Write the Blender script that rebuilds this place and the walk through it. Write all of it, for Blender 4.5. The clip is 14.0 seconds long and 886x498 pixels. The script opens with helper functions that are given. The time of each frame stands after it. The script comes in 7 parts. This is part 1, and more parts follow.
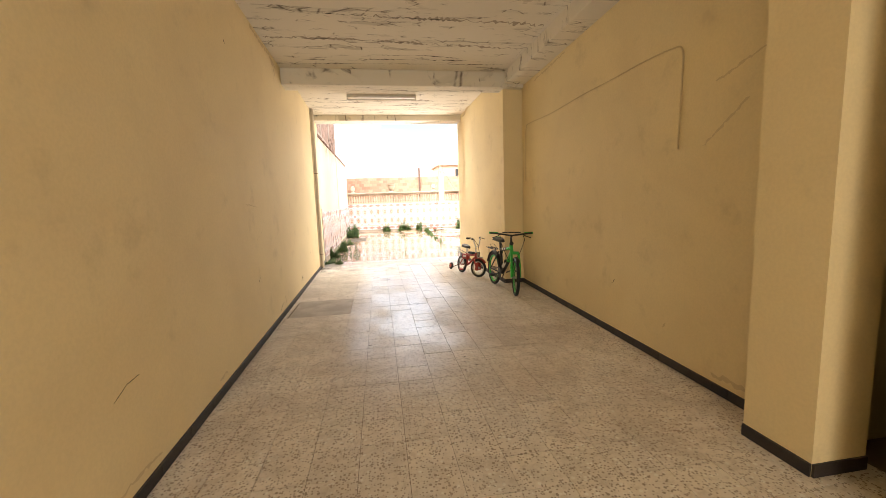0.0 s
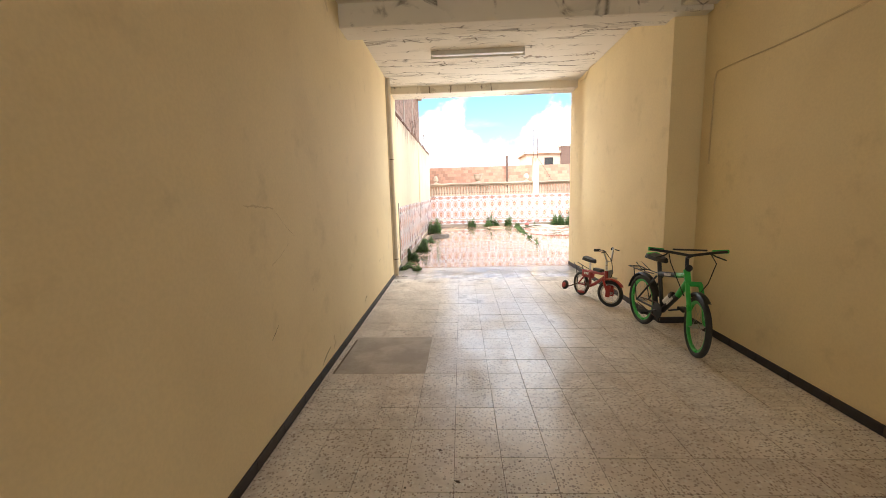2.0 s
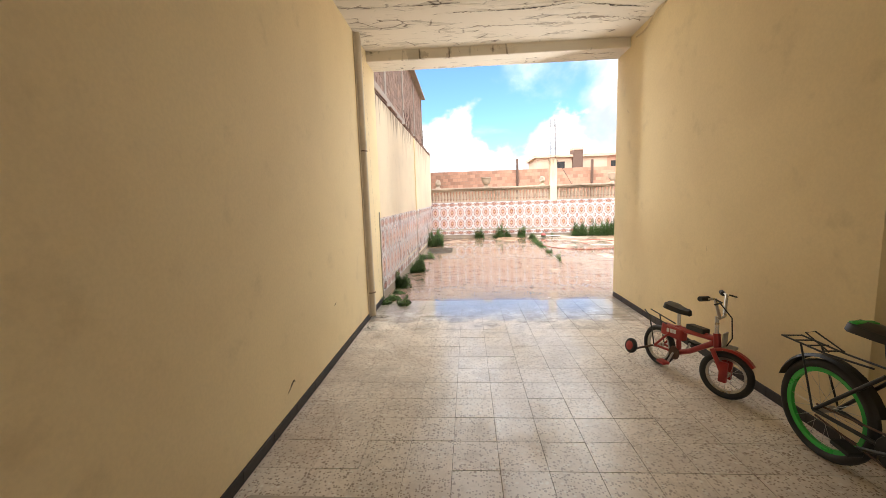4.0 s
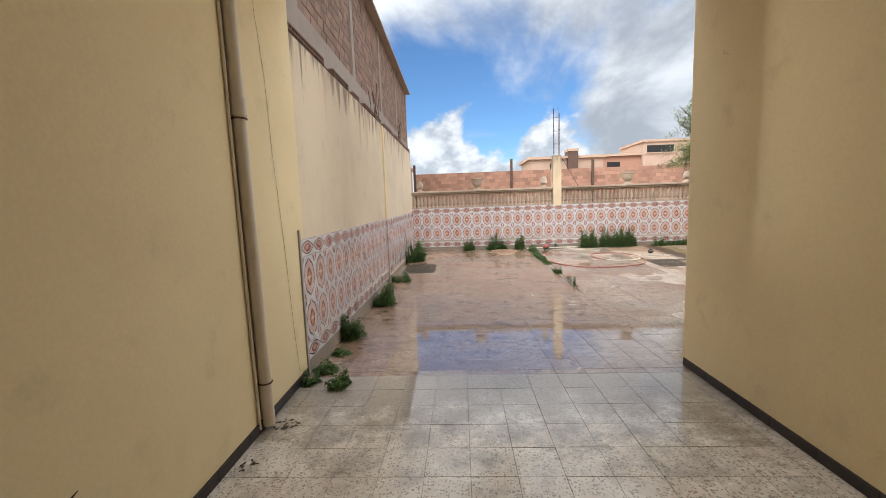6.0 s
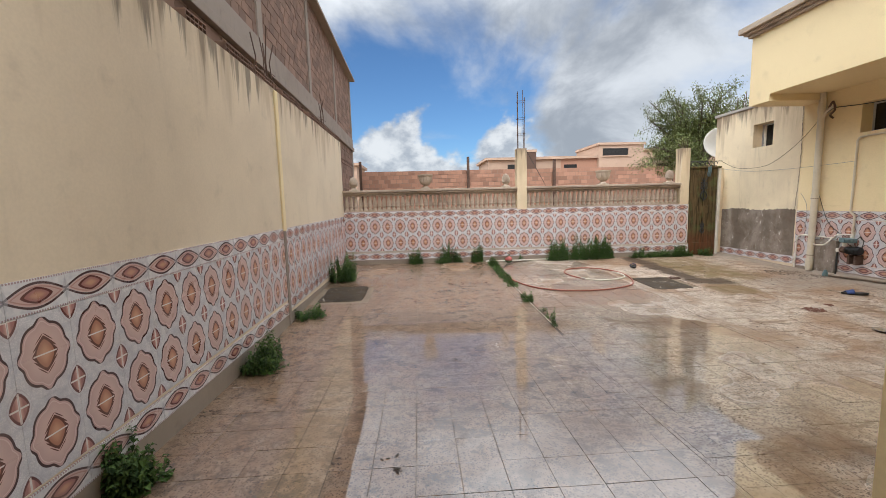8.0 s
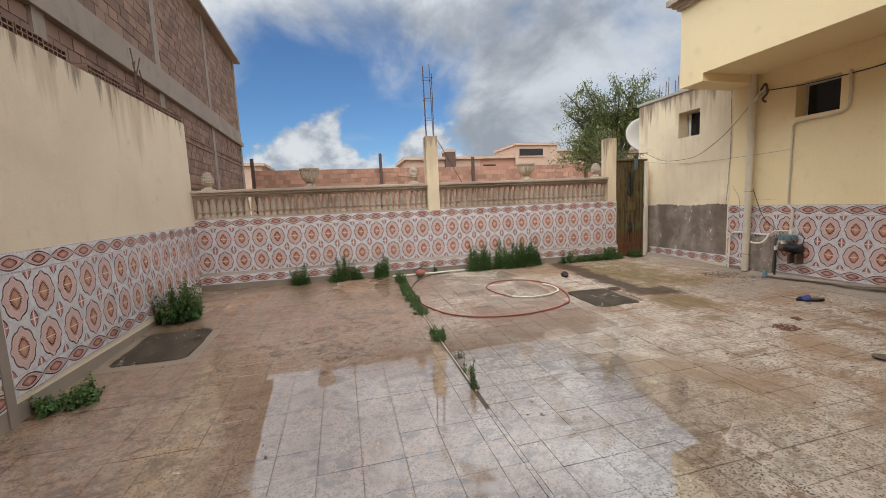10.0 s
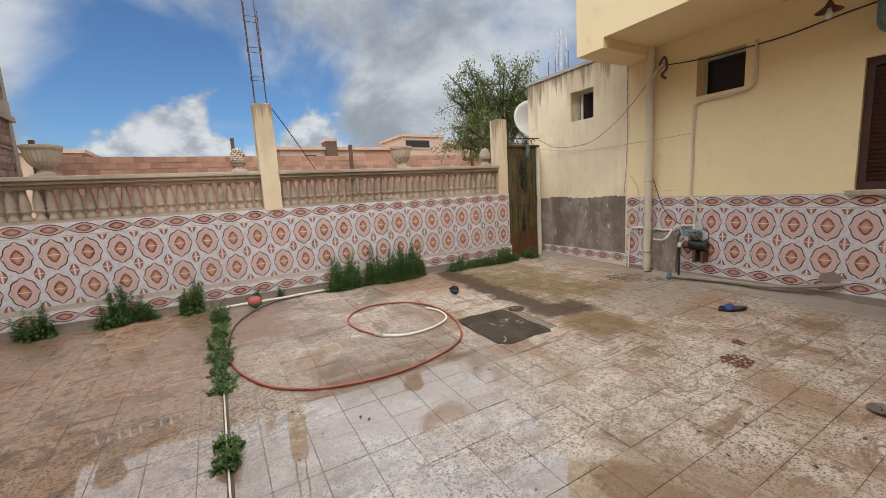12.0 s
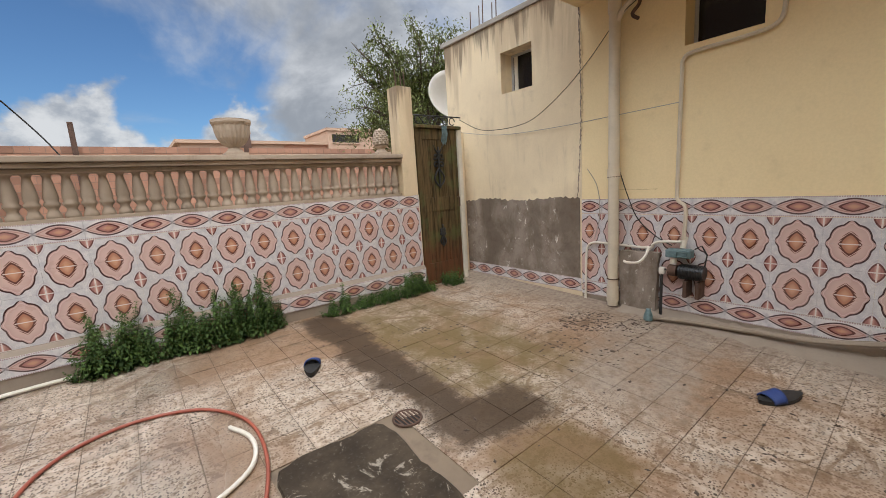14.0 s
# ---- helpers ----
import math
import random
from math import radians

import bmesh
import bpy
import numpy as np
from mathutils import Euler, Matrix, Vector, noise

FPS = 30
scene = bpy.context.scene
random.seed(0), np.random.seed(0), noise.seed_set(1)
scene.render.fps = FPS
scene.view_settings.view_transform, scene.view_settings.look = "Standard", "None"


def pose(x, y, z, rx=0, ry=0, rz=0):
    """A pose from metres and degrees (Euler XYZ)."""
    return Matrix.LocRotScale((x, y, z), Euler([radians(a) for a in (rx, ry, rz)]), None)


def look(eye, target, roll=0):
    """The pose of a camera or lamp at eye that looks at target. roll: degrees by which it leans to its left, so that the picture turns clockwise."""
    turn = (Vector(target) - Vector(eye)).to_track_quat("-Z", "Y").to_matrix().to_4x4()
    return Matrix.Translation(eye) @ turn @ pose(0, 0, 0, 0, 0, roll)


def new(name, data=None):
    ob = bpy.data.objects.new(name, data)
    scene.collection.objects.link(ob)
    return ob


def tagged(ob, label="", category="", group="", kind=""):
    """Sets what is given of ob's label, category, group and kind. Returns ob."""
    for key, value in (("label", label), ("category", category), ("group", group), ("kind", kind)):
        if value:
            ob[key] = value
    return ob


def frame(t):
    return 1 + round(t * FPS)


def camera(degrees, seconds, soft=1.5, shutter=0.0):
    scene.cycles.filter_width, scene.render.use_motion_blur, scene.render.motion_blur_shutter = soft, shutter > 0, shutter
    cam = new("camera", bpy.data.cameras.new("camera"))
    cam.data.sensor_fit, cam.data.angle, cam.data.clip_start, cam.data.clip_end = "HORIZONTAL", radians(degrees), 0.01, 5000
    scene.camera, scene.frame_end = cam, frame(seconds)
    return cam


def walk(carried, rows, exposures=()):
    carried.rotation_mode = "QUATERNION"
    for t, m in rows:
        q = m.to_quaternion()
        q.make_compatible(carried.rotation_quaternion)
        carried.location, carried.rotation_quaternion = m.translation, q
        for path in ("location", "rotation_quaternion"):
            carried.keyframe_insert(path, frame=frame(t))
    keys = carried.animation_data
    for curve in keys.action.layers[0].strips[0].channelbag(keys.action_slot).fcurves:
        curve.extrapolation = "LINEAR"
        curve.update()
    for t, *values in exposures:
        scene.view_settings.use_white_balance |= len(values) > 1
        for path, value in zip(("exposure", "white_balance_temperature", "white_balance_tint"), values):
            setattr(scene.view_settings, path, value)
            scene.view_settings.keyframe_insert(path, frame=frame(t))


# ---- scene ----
cam = camera(97.0, 14.0, soft=0.8)
PATH = [
    (0, (0.458, -0.28, 1.336), (0.77, 1.681, 1.097), -1.9),
    (0.5, (0.424, 0.179, 1.336), (0.561, 2.157, 1.074), -1.7),
    (1, (0.464, 0.678, 1.399), (0.454, 2.658, 1.116), -1.7),
    (1.5, (0.386, 1.172, 1.387), (0.302, 3.151, 1.111), -1.6),
    (2, (0.354, 1.63, 1.398), (0.257, 3.609, 1.124), -1.6),
    (2.5, (0.338, 2.134, 1.38), (0.233, 4.114, 1.121), -1.6),
    (3, (0.344, 2.635, 1.393), (0.221, 4.614, 1.135), -1.6),
    (3.5, (0.394, 3.145, 1.397), (0.272, 5.126, 1.146), -1.6),
    (4, (0.406, 3.672, 1.393), (0.272, 5.653, 1.152), -1.8),
    (4.2, (0.377, 3.878, 1.406), (0.262, 5.858, 1.155), -1.9),
    (6.5, (0.573, 6.442, 1.466), (0.494, 8.429, 1.248), -2.1),
    (7, (0.617, 6.998, 1.507), (0.616, 8.986, 1.29), -1.8),
    (9.3, (1.295, 9.181, 1.402), (1.636, 11.137, 1.161), -2.3),
    (9.5, (1.357, 9.331, 1.422), (1.759, 11.276, 1.188), -2.5),
    (10, (1.527, 9.742, 1.429), (2.015, 11.668, 1.2), -2.6),
    (10.5, (1.771, 10.138, 1.396), (2.444, 12.008, 1.168), -2.8),
    (11, (1.988, 10.527, 1.39), (2.779, 12.349, 1.15), -3.0),
    (11.5, (2.253, 10.907, 1.402), (3.141, 12.678, 1.125), -3.1),
    (12, (2.542, 11.312, 1.428), (3.523, 13.03, 1.139), -3.3),
    (12.5, (2.816, 11.691, 1.411), (3.828, 13.392, 1.124), -3.3),
    (13, (3.274, 12.119, 1.33), (4.395, 13.748, 1.034), -3.5),
    (13.5, (3.735, 12.522, 1.331), (4.907, 14.116, 1.042), -3.5),
    (14, (4.268, 12.813, 1.421), (5.492, 14.363, 1.103), -3.7),
]
walk(cam, [(t, look(eye, target, roll)) for t, eye, target, roll in PATH], exposures=[(0, 1.8, 6800, 9), (1.5, 1.5, 6350, 9), (3, 1.22, 6200, 9), (4.2, 0.88, 6500, 9), (6.5, -0.12, 6200, 8), (7.2, -0.18, 6200, 8), (9.3, -0.5, 6250, 8), (14, -0.55, 6350, 9)])

# ---------------------------------------------------------------- light
world = bpy.data.worlds.new("sky")
scene.world = world
world.use_nodes = True
SUN_EL, SUN_AZ = 52.0, 216.0          # elevation, compass from +y clockwise


class Graph:
    """A small builder for node trees."""

    def __init__(self, tree):
        self.t = tree
        self.t.nodes.clear()

    def node(self, kind, **props):
        n = self.t.nodes.new(kind)
        for k, v in props.items():
            if k == "operation":
                n.operation = v
            elif k == "blend_type":
                n.blend_type = v
            elif k == "data_type":
                n.data_type = v
            elif k == "clamp":
                n.clamp = v
        return n

    def put(self, sock, v):
        if isinstance(v, bpy.types.NodeSocket):
            self.t.links.new(v, sock)
        elif v is not None:
            if sock.type == "RGBA" and len(v) == 3:
                v = (*v, 1)
            sock.default_value = v

    def math(self, op, a, b=None, c=None):
        n = self.node("ShaderNodeMath", operation=op)
        for s, v in zip(n.inputs, (a, b, c)):
            self.put(s, v)
        return n.outputs[0]

    def mix(self, f, a, b, blend="MIX"):
        n = self.node("ShaderNodeMix", data_type="RGBA", blend_type=blend)
        self.put(n.inputs[0], f)
        self.put(n.inputs[6], a)
        self.put(n.inputs[7], b)
        return n.outputs[2]

    def noise(self, vec, scale, detail=4.0, rough=0.55, dist=0.0):
        n = self.node("ShaderNodeTexNoise")
        self.put(n.inputs["Vector"], vec)
        n.inputs["Scale"].default_value = scale
        n.inputs["Detail"].default_value = detail
        n.inputs["Roughness"].default_value = rough
        n.inputs["Distortion"].default_value = dist
        return n.outputs[0]

    def voronoi(self, vec, scale, feature="F1"):
        n = self.node("ShaderNodeTexVoronoi")
        n.feature = feature
        self.put(n.inputs["Vector"], vec)
        n.inputs["Scale"].default_value = scale
        return n

    def ramp(self, v, a, b, lo=0.0, hi=1.0):
        """Maps v from a..b to lo..hi, clamped."""
        n = self.node("ShaderNodeMapRange")
        n.interpolation_type = "SMOOTHSTEP"
        for i, x in enumerate((v, a, b, lo, hi)):
            self.put(n.inputs[i], x)
        return n.outputs[0]

    def scaled(self, vec, s, off=(0, 0, 0)):
        n = self.node("ShaderNodeMapping")
        self.put(n.inputs["Vector"], vec)
        n.inputs["Scale"].default_value = s
        n.inputs["Location"].default_value = off
        return n.outputs[0]

    def split(self, vec):
        n = self.node("ShaderNodeSeparateXYZ")
        self.put(n.inputs[0], vec)
        return n.outputs

    def position(self):
        return self.node("ShaderNodeNewGeometry").outputs["Position"]

    def local(self):
        return self.node("ShaderNodeTexCoord").outputs["Object"]

    def chance(self):
        """A random number for each object and each loose island."""
        a = self.node("ShaderNodeObjectInfo").outputs["Random"]
        b = self.node("ShaderNodeNewGeometry").outputs["Random Per Island"]
        return self.math("FRACT", self.math("ADD", a, b))


class Surface(Graph):
    """A Principled material."""

    def __init__(self, name):
        self.m = bpy.data.materials.new(name)
        self.m.use_nodes = True
        self.t = self.m.node_tree
        self.t.nodes.clear()
        self.b = self.node("ShaderNodeBsdfPrincipled")
        o = self.node("ShaderNodeOutputMaterial")
        self.t.links.new(self.b.outputs[0], o.inputs[0])

    def set(self, **kw):
        for k, v in kw.items():
            self.put(self.b.inputs[k.replace("_", " ")], v)
        return self

    def bump(self, h, strength=0.3, distance=0.01):
        n = self.node("ShaderNodeBump")
        n.inputs["Strength"].default_value = strength
        n.inputs["Distance"].default_value = distance
        self.put(n.inputs["Height"], h)
        self.put(self.b.inputs["Normal"], n.outputs[0])
        return self


def sky():
    g = Graph(world.node_tree)
    out = g.node("ShaderNodeOutputWorld")
    bg = g.node("ShaderNodeBackground")
    tex = g.node("ShaderNodeTexSky")
    tex.sky_type = "NISHITA"
    tex.sun_disc = False
    tex.sun_elevation = radians(SUN_EL)
    tex.sun_rotation = radians(SUN_AZ)
    tex.ozone_density = 1.6
    tex.dust_density = 0.4
    d = g.node("ShaderNodeTexCoord").outputs["Generated"]
    x, y, z = g.split(d)
    # a broad cloud sheet with one blue gap low in the north, and heaped clouds along the horizon
    deck = g.noise(g.scaled(d, (1, 1, 1.5), (3.1, 1.7, 0.4)), 2.3, 8, 0.55, 0.35)
    puff = g.noise(g.scaled(d, (1, 1, 1.25), (1.35, 0.2, 0.0)), 6.2, 7, 0.5, 0.1)
    gap = g.node("ShaderNodeVectorMath", operation="DOT_PRODUCT")
    g.put(gap.inputs[0], d)
    gap.inputs[1].default_value = (0.02, 0.978, 0.208)
    lean = g.ramp(gap.outputs["Value"], 0.93, 0.99, 0.19, -0.15)
    cover = g.ramp(g.math("ADD", deck, lean), 0.38, 0.62)
    low = g.ramp(g.math("ADD", puff, g.math("MULTIPLY", z, -1.35)), 0.25, 0.34)
    cloud = g.math("MAXIMUM", cover, low)
    body = g.noise(g.scaled(d, (1, 1, 1.6), (0.3, 5.0, 2.0)), 3.6, 7, 0.58, 0.3)
    lit = g.ramp(body, 0.34, 0.66, 0.0, 1.0)
    tone = g.mix(lit, (4.1, 4.3, 4.65), (8.6, 8.7, 8.9))
    heap = g.mix(g.ramp(g.noise(g.scaled(d, (1, 1, 1.4), (1.35, 0.2, 0.05)), 13.0, 6, 0.55), 0.36, 0.60), (5.0, 5.3, 5.8), (9.3, 9.3, 9.3))
    tone = g.mix(g.math("MULTIPLY", low, g.ramp(cover, 0.9, 0.4)), tone, heap)
    # the clouds are brightest round the hidden sun
    a, e = radians(SUN_AZ), radians(SUN_EL)
    n = g.node("ShaderNodeVectorMath", operation="DOT_PRODUCT")
    g.put(n.inputs[0], d)
    n.inputs[1].default_value = (math.sin(a) * math.cos(e), math.cos(a) * math.cos(e), math.sin(e))
    glow = g.ramp(n.outputs["Value"], 0.15, 1.0, 1.0, 4.0)
    gl = g.node("ShaderNodeCombineXYZ")
    # and brighter overhead than at the horizon, as thick cloud is
    over = g.ramp(z, 0.36, 0.58, 1.0, 2.2)
    for k in range(3):
        g.put(gl.inputs[k], g.math("MULTIPLY", glow, over))
    tone = g.mix(1.0, tone, gl.outputs[0], "MULTIPLY")
    g.put(bg.inputs["Color"], g.mix(g.math("MULTIPLY", cloud, 0.94), g.mix(1.0, tex.outputs[0], (0.80, 1.08, 1.36), "MULTIPLY"), tone))
    bg.inputs["Strength"].default_value = 0.115
    g.t.links.new(bg.outputs[0], out.inputs[0])


sky()
sun = new("sun", bpy.data.lights.new("sun", "SUN"))
sun.data.energy, sun.data.angle, sun.data.color = 0.9, radians(40), (1.0, 0.92, 0.80)
_a, _e = radians(SUN_AZ), radians(SUN_EL)
sun.matrix_world = look((math.sin(_a) * math.cos(_e) * 30, math.cos(_a) * math.cos(_e) * 30, math.sin(_e) * 30), (0, 0, 0))

# unseen fill lamp added behind the start of the walk to brighten the passage
rear_fill = new("rear_fill_lamp", bpy.data.lights.new("rear_fill_lamp", "AREA"))
rear_fill.data.shape, rear_fill.data.size, rear_fill.data.size_y = "RECTANGLE", 3.0, 2.9
rear_fill.data.energy, rear_fill.data.color = 34.0, (0.95, 0.97, 1.0)
rear_fill.matrix_world = look((0.9, -4.9, 1.6), (-2.6, 0, 1.3))
# fill lamp added in the passage's open mouth, boosting the yard's daylight westward
mouth = new("mouth_fill_lamp", bpy.data.lights.new("mouth_fill_lamp", "AREA"))
mouth.data.shape, mouth.data.size, mouth.data.size_y = "RECTANGLE", 2.7, 1.9
mouth.data.energy, mouth.data.color = 16.0, (1.0, 0.97, 0.92)
mouth.matrix_world = look((1.15, 9.3, 2.1), (-4.8, 0, 2.0))


# ---------------------------------------------------------------- materials
def plaster(name, col, dirt, stain=0.35, streak=0.0, drip=None):
    """Painted plaster: broad blotches, fine grain, optional rain streaks."""
    s = Surface(name)
    p = s.position()
    broad = s.noise(p, 0.8, 5, 0.6, 0.4)
    mid = s.noise(p, 3.5, 6, 0.62)
    fine = s.noise(p, 60, 3)
    c = s.mix(s.ramp(broad, 0.35, 0.75, 0, stain), col, dirt)
    c = s.mix(s.ramp(mid, 0.56, 0.78, 0, stain * 0.8), c, tuple(v * 0.72 for v in dirt))
    if streak:
        st = s.noise(s.scaled(p, (6, 6, 0.7)), 1.0, 7, 0.7, 0.9)
        st = s.math("MULTIPLY", s.ramp(st, 0.50, 0.70, 0, streak), s.ramp(s.noise(p, 1.1, 5, 0.6), 0.44, 0.60, 0.1, 1.0))
        c = s.mix(st, c, tuple(v * 0.55 for v in dirt))
    if drip:
        # black rain streaks running down from the coping
        st = s.noise(s.scaled(p, (8, 8, 0.45)), 1.0, 6, 0.62)
        zz = s.math("MULTIPLY_ADD", st, 2.2, s.split(p)[2])
        c = s.mix(s.ramp(zz, drip + 0.98, drip + 1.25, 0, 0.8), c, (0.13, 0.10, 0.072))
        faint = s.math("MULTIPLY_ADD", s.noise(s.scaled(p, (3, 3, 0.3)), 1.0, 5, 0.6), 3.4, s.split(p)[2])
        c = s.mix(s.ramp(faint, drip + 1.3, drip + 1.9, 0, 0.4), c, (0.30, 0.20, 0.12))
    c = s.mix(s.ramp(fine, 0.3, 0.7, 0, 0.12), c, tuple(v * 0.6 for v in col))
    s.set(Base_Color=c, Roughness=0.82)
    return s.bump(s.math("MULTIPLY_ADD", fine, 0.25, mid), 0.25, 0.006).m


def plain(name, col, rough=0.6, metal=0.0, vary=0.25, scale=8.0):
    s = Surface(name)
    p = s.local()
    n = s.noise(p, scale, 5, 0.6)
    f = s.noise(p, scale * 12, 3)
    c = s.mix(s.ramp(n, 0.35, 0.75, 0, vary), col, tuple(v * 0.55 for v in col))
    c = s.mix(s.ramp(f, 0.45, 0.8, 0, vary * 0.5), c, tuple(min(1, v * 1.3) for v in col))
    s.set(Base_Color=c, Roughness=s.ramp(n, 0.2, 0.8, max(0.02, rough - 0.1), min(1, rough + 0.15)), Metallic=metal)
    return s.bump(f, 0.15, 0.002).m


WALL_COL, WALL_DIRT = (0.80, 0.655, 0.385), (0.63, 0.49, 0.28)
M_WALL = plaster("yellow_wall_paint", WALL_COL, WALL_DIRT, 0.4)
M_YARD = plaster("weathered_yard_paint", (0.71, 0.59, 0.425), (0.52, 0.42, 0.30), 0.45, 0.1, 2.9)
M_HOUSE = plaster("house_paint", (0.81, 0.655, 0.385), (0.67, 0.52, 0.30), 0.35)
M_ANNEX = plaster("annex_paint", (0.80, 0.67, 0.46), (0.50, 0.39, 0.27), 0.5, 0.35, 3.3)
M_POST = plaster("weathered_post_paint", (0.71, 0.575, 0.385), (0.50, 0.39, 0.25), 0.45, 0.15, 2.5)
M_CEMENT = plaster("bare_cement", (0.27, 0.215, 0.17), (0.15, 0.12, 0.095), 0.8, 0.12)
M_CONC = plaster("concrete", (0.40, 0.37, 0.33), (0.25, 0.22, 0.19), 0.5, 0.35)
M_STONE = plaster("cast_stone", (0.45, 0.36, 0.275), (0.20, 0.15, 0.105), 0.75, 0.45)
M_BAND_CONC = plaster("weathered_concrete", (0.29, 0.235, 0.19), (0.18, 0.14, 0.11), 0.6, 0.4)
M_SILT = plaster("silty_mortar", (0.30, 0.24, 0.185), (0.17, 0.13, 0.095), 0.8, 0.2)


def bare_render():
    """Grey-brown render with damp bands and limy flecks."""
    s = Surface("bare_render")
    p = s.position()
    band = s.noise(s.scaled(p, (2.2, 2.2, 1.2)), 1.0, 6, 0.62, 0.5)
    mott = s.noise(p, 7, 7, 0.7)
    grit = s.noise(p, 70, 3)
    fleck = s.noise(s.scaled(p, (9, 9, 5)), 1.6, 7, 0.75, 0.6)
    c = s.mix(s.ramp(band, 0.38, 0.64), (0.15, 0.115, 0.085), (0.29, 0.24, 0.195))
    c = s.mix(s.ramp(mott, 0.45, 0.72, 0, 0.7), c, (0.125, 0.088, 0.06))
    c = s.mix(s.math("MULTIPLY", s.ramp(fleck, 0.60, 0.64), s.ramp(band, 0.42, 0.55)), c, (0.62, 0.57, 0.50))
    c = s.mix(s.ramp(grit, 0.5, 0.8, 0, 0.35), c, (0.10, 0.075, 0.055))
    s.set(Base_Color=c, Roughness=s.ramp(mott, 0.3, 0.7, 0.6, 0.9))
    return s.bump(s.math("MULTIPLY_ADD", fleck, 0.6, s.math("ADD", mott, s.math("MULTIPLY", grit, 0.2))), 0.35, 0.008).m


M_RENDER = bare_render()
# near-black colour that paints the shade inside openings and the drain
M_DARK = plain("painted_dark_inside", (0.012, 0.011, 0.01), 0.8)


def ceiling_paint():
    """Flaking limewash: peeled layers with grey edges."""
    s = Surface("flaking_ceiling_paint")
    p = s.position()
    q = s.scaled(p, (1.0, 2.6, 1.0))
    a = s.noise(q, 2.2, 7, 0.65, 1.0)
    band = s.noise(s.scaled(p, (0.35, 5.0, 1)), 1.0, 4, 0.6, 0.6)
    edge = s.voronoi(s.scaled(p, (3.2, 7.5, 1)), 1.0, "DISTANCE_TO_EDGE").outputs["Distance"]
    crack = s.math("MULTIPLY", s.ramp(edge, 0.0, 0.05, 1, 0), s.ramp(s.math("ADD", a, band), 0.98, 1.16))
    flake = s.math("MULTIPLY", s.ramp(a, 0.53, 0.56), s.ramp(band, 0.46, 0.6))
    c = s.mix(flake, (0.74, 0.68, 0.58), (0.52, 0.47, 0.39))
    c = s.mix(crack, c, (0.16, 0.13, 0.10))
    c = s.mix(s.ramp(band, 0.55, 0.75, 0, 0.35), c, (0.42, 0.37, 0.30))
    s.set(Base_Color=c, Roughness=0.9)
    return s.bump(s.math("SUBTRACT", s.math("MULTIPLY", flake, -0.6), crack), 0.6, 0.01).m


M_CEIL = ceiling_paint()


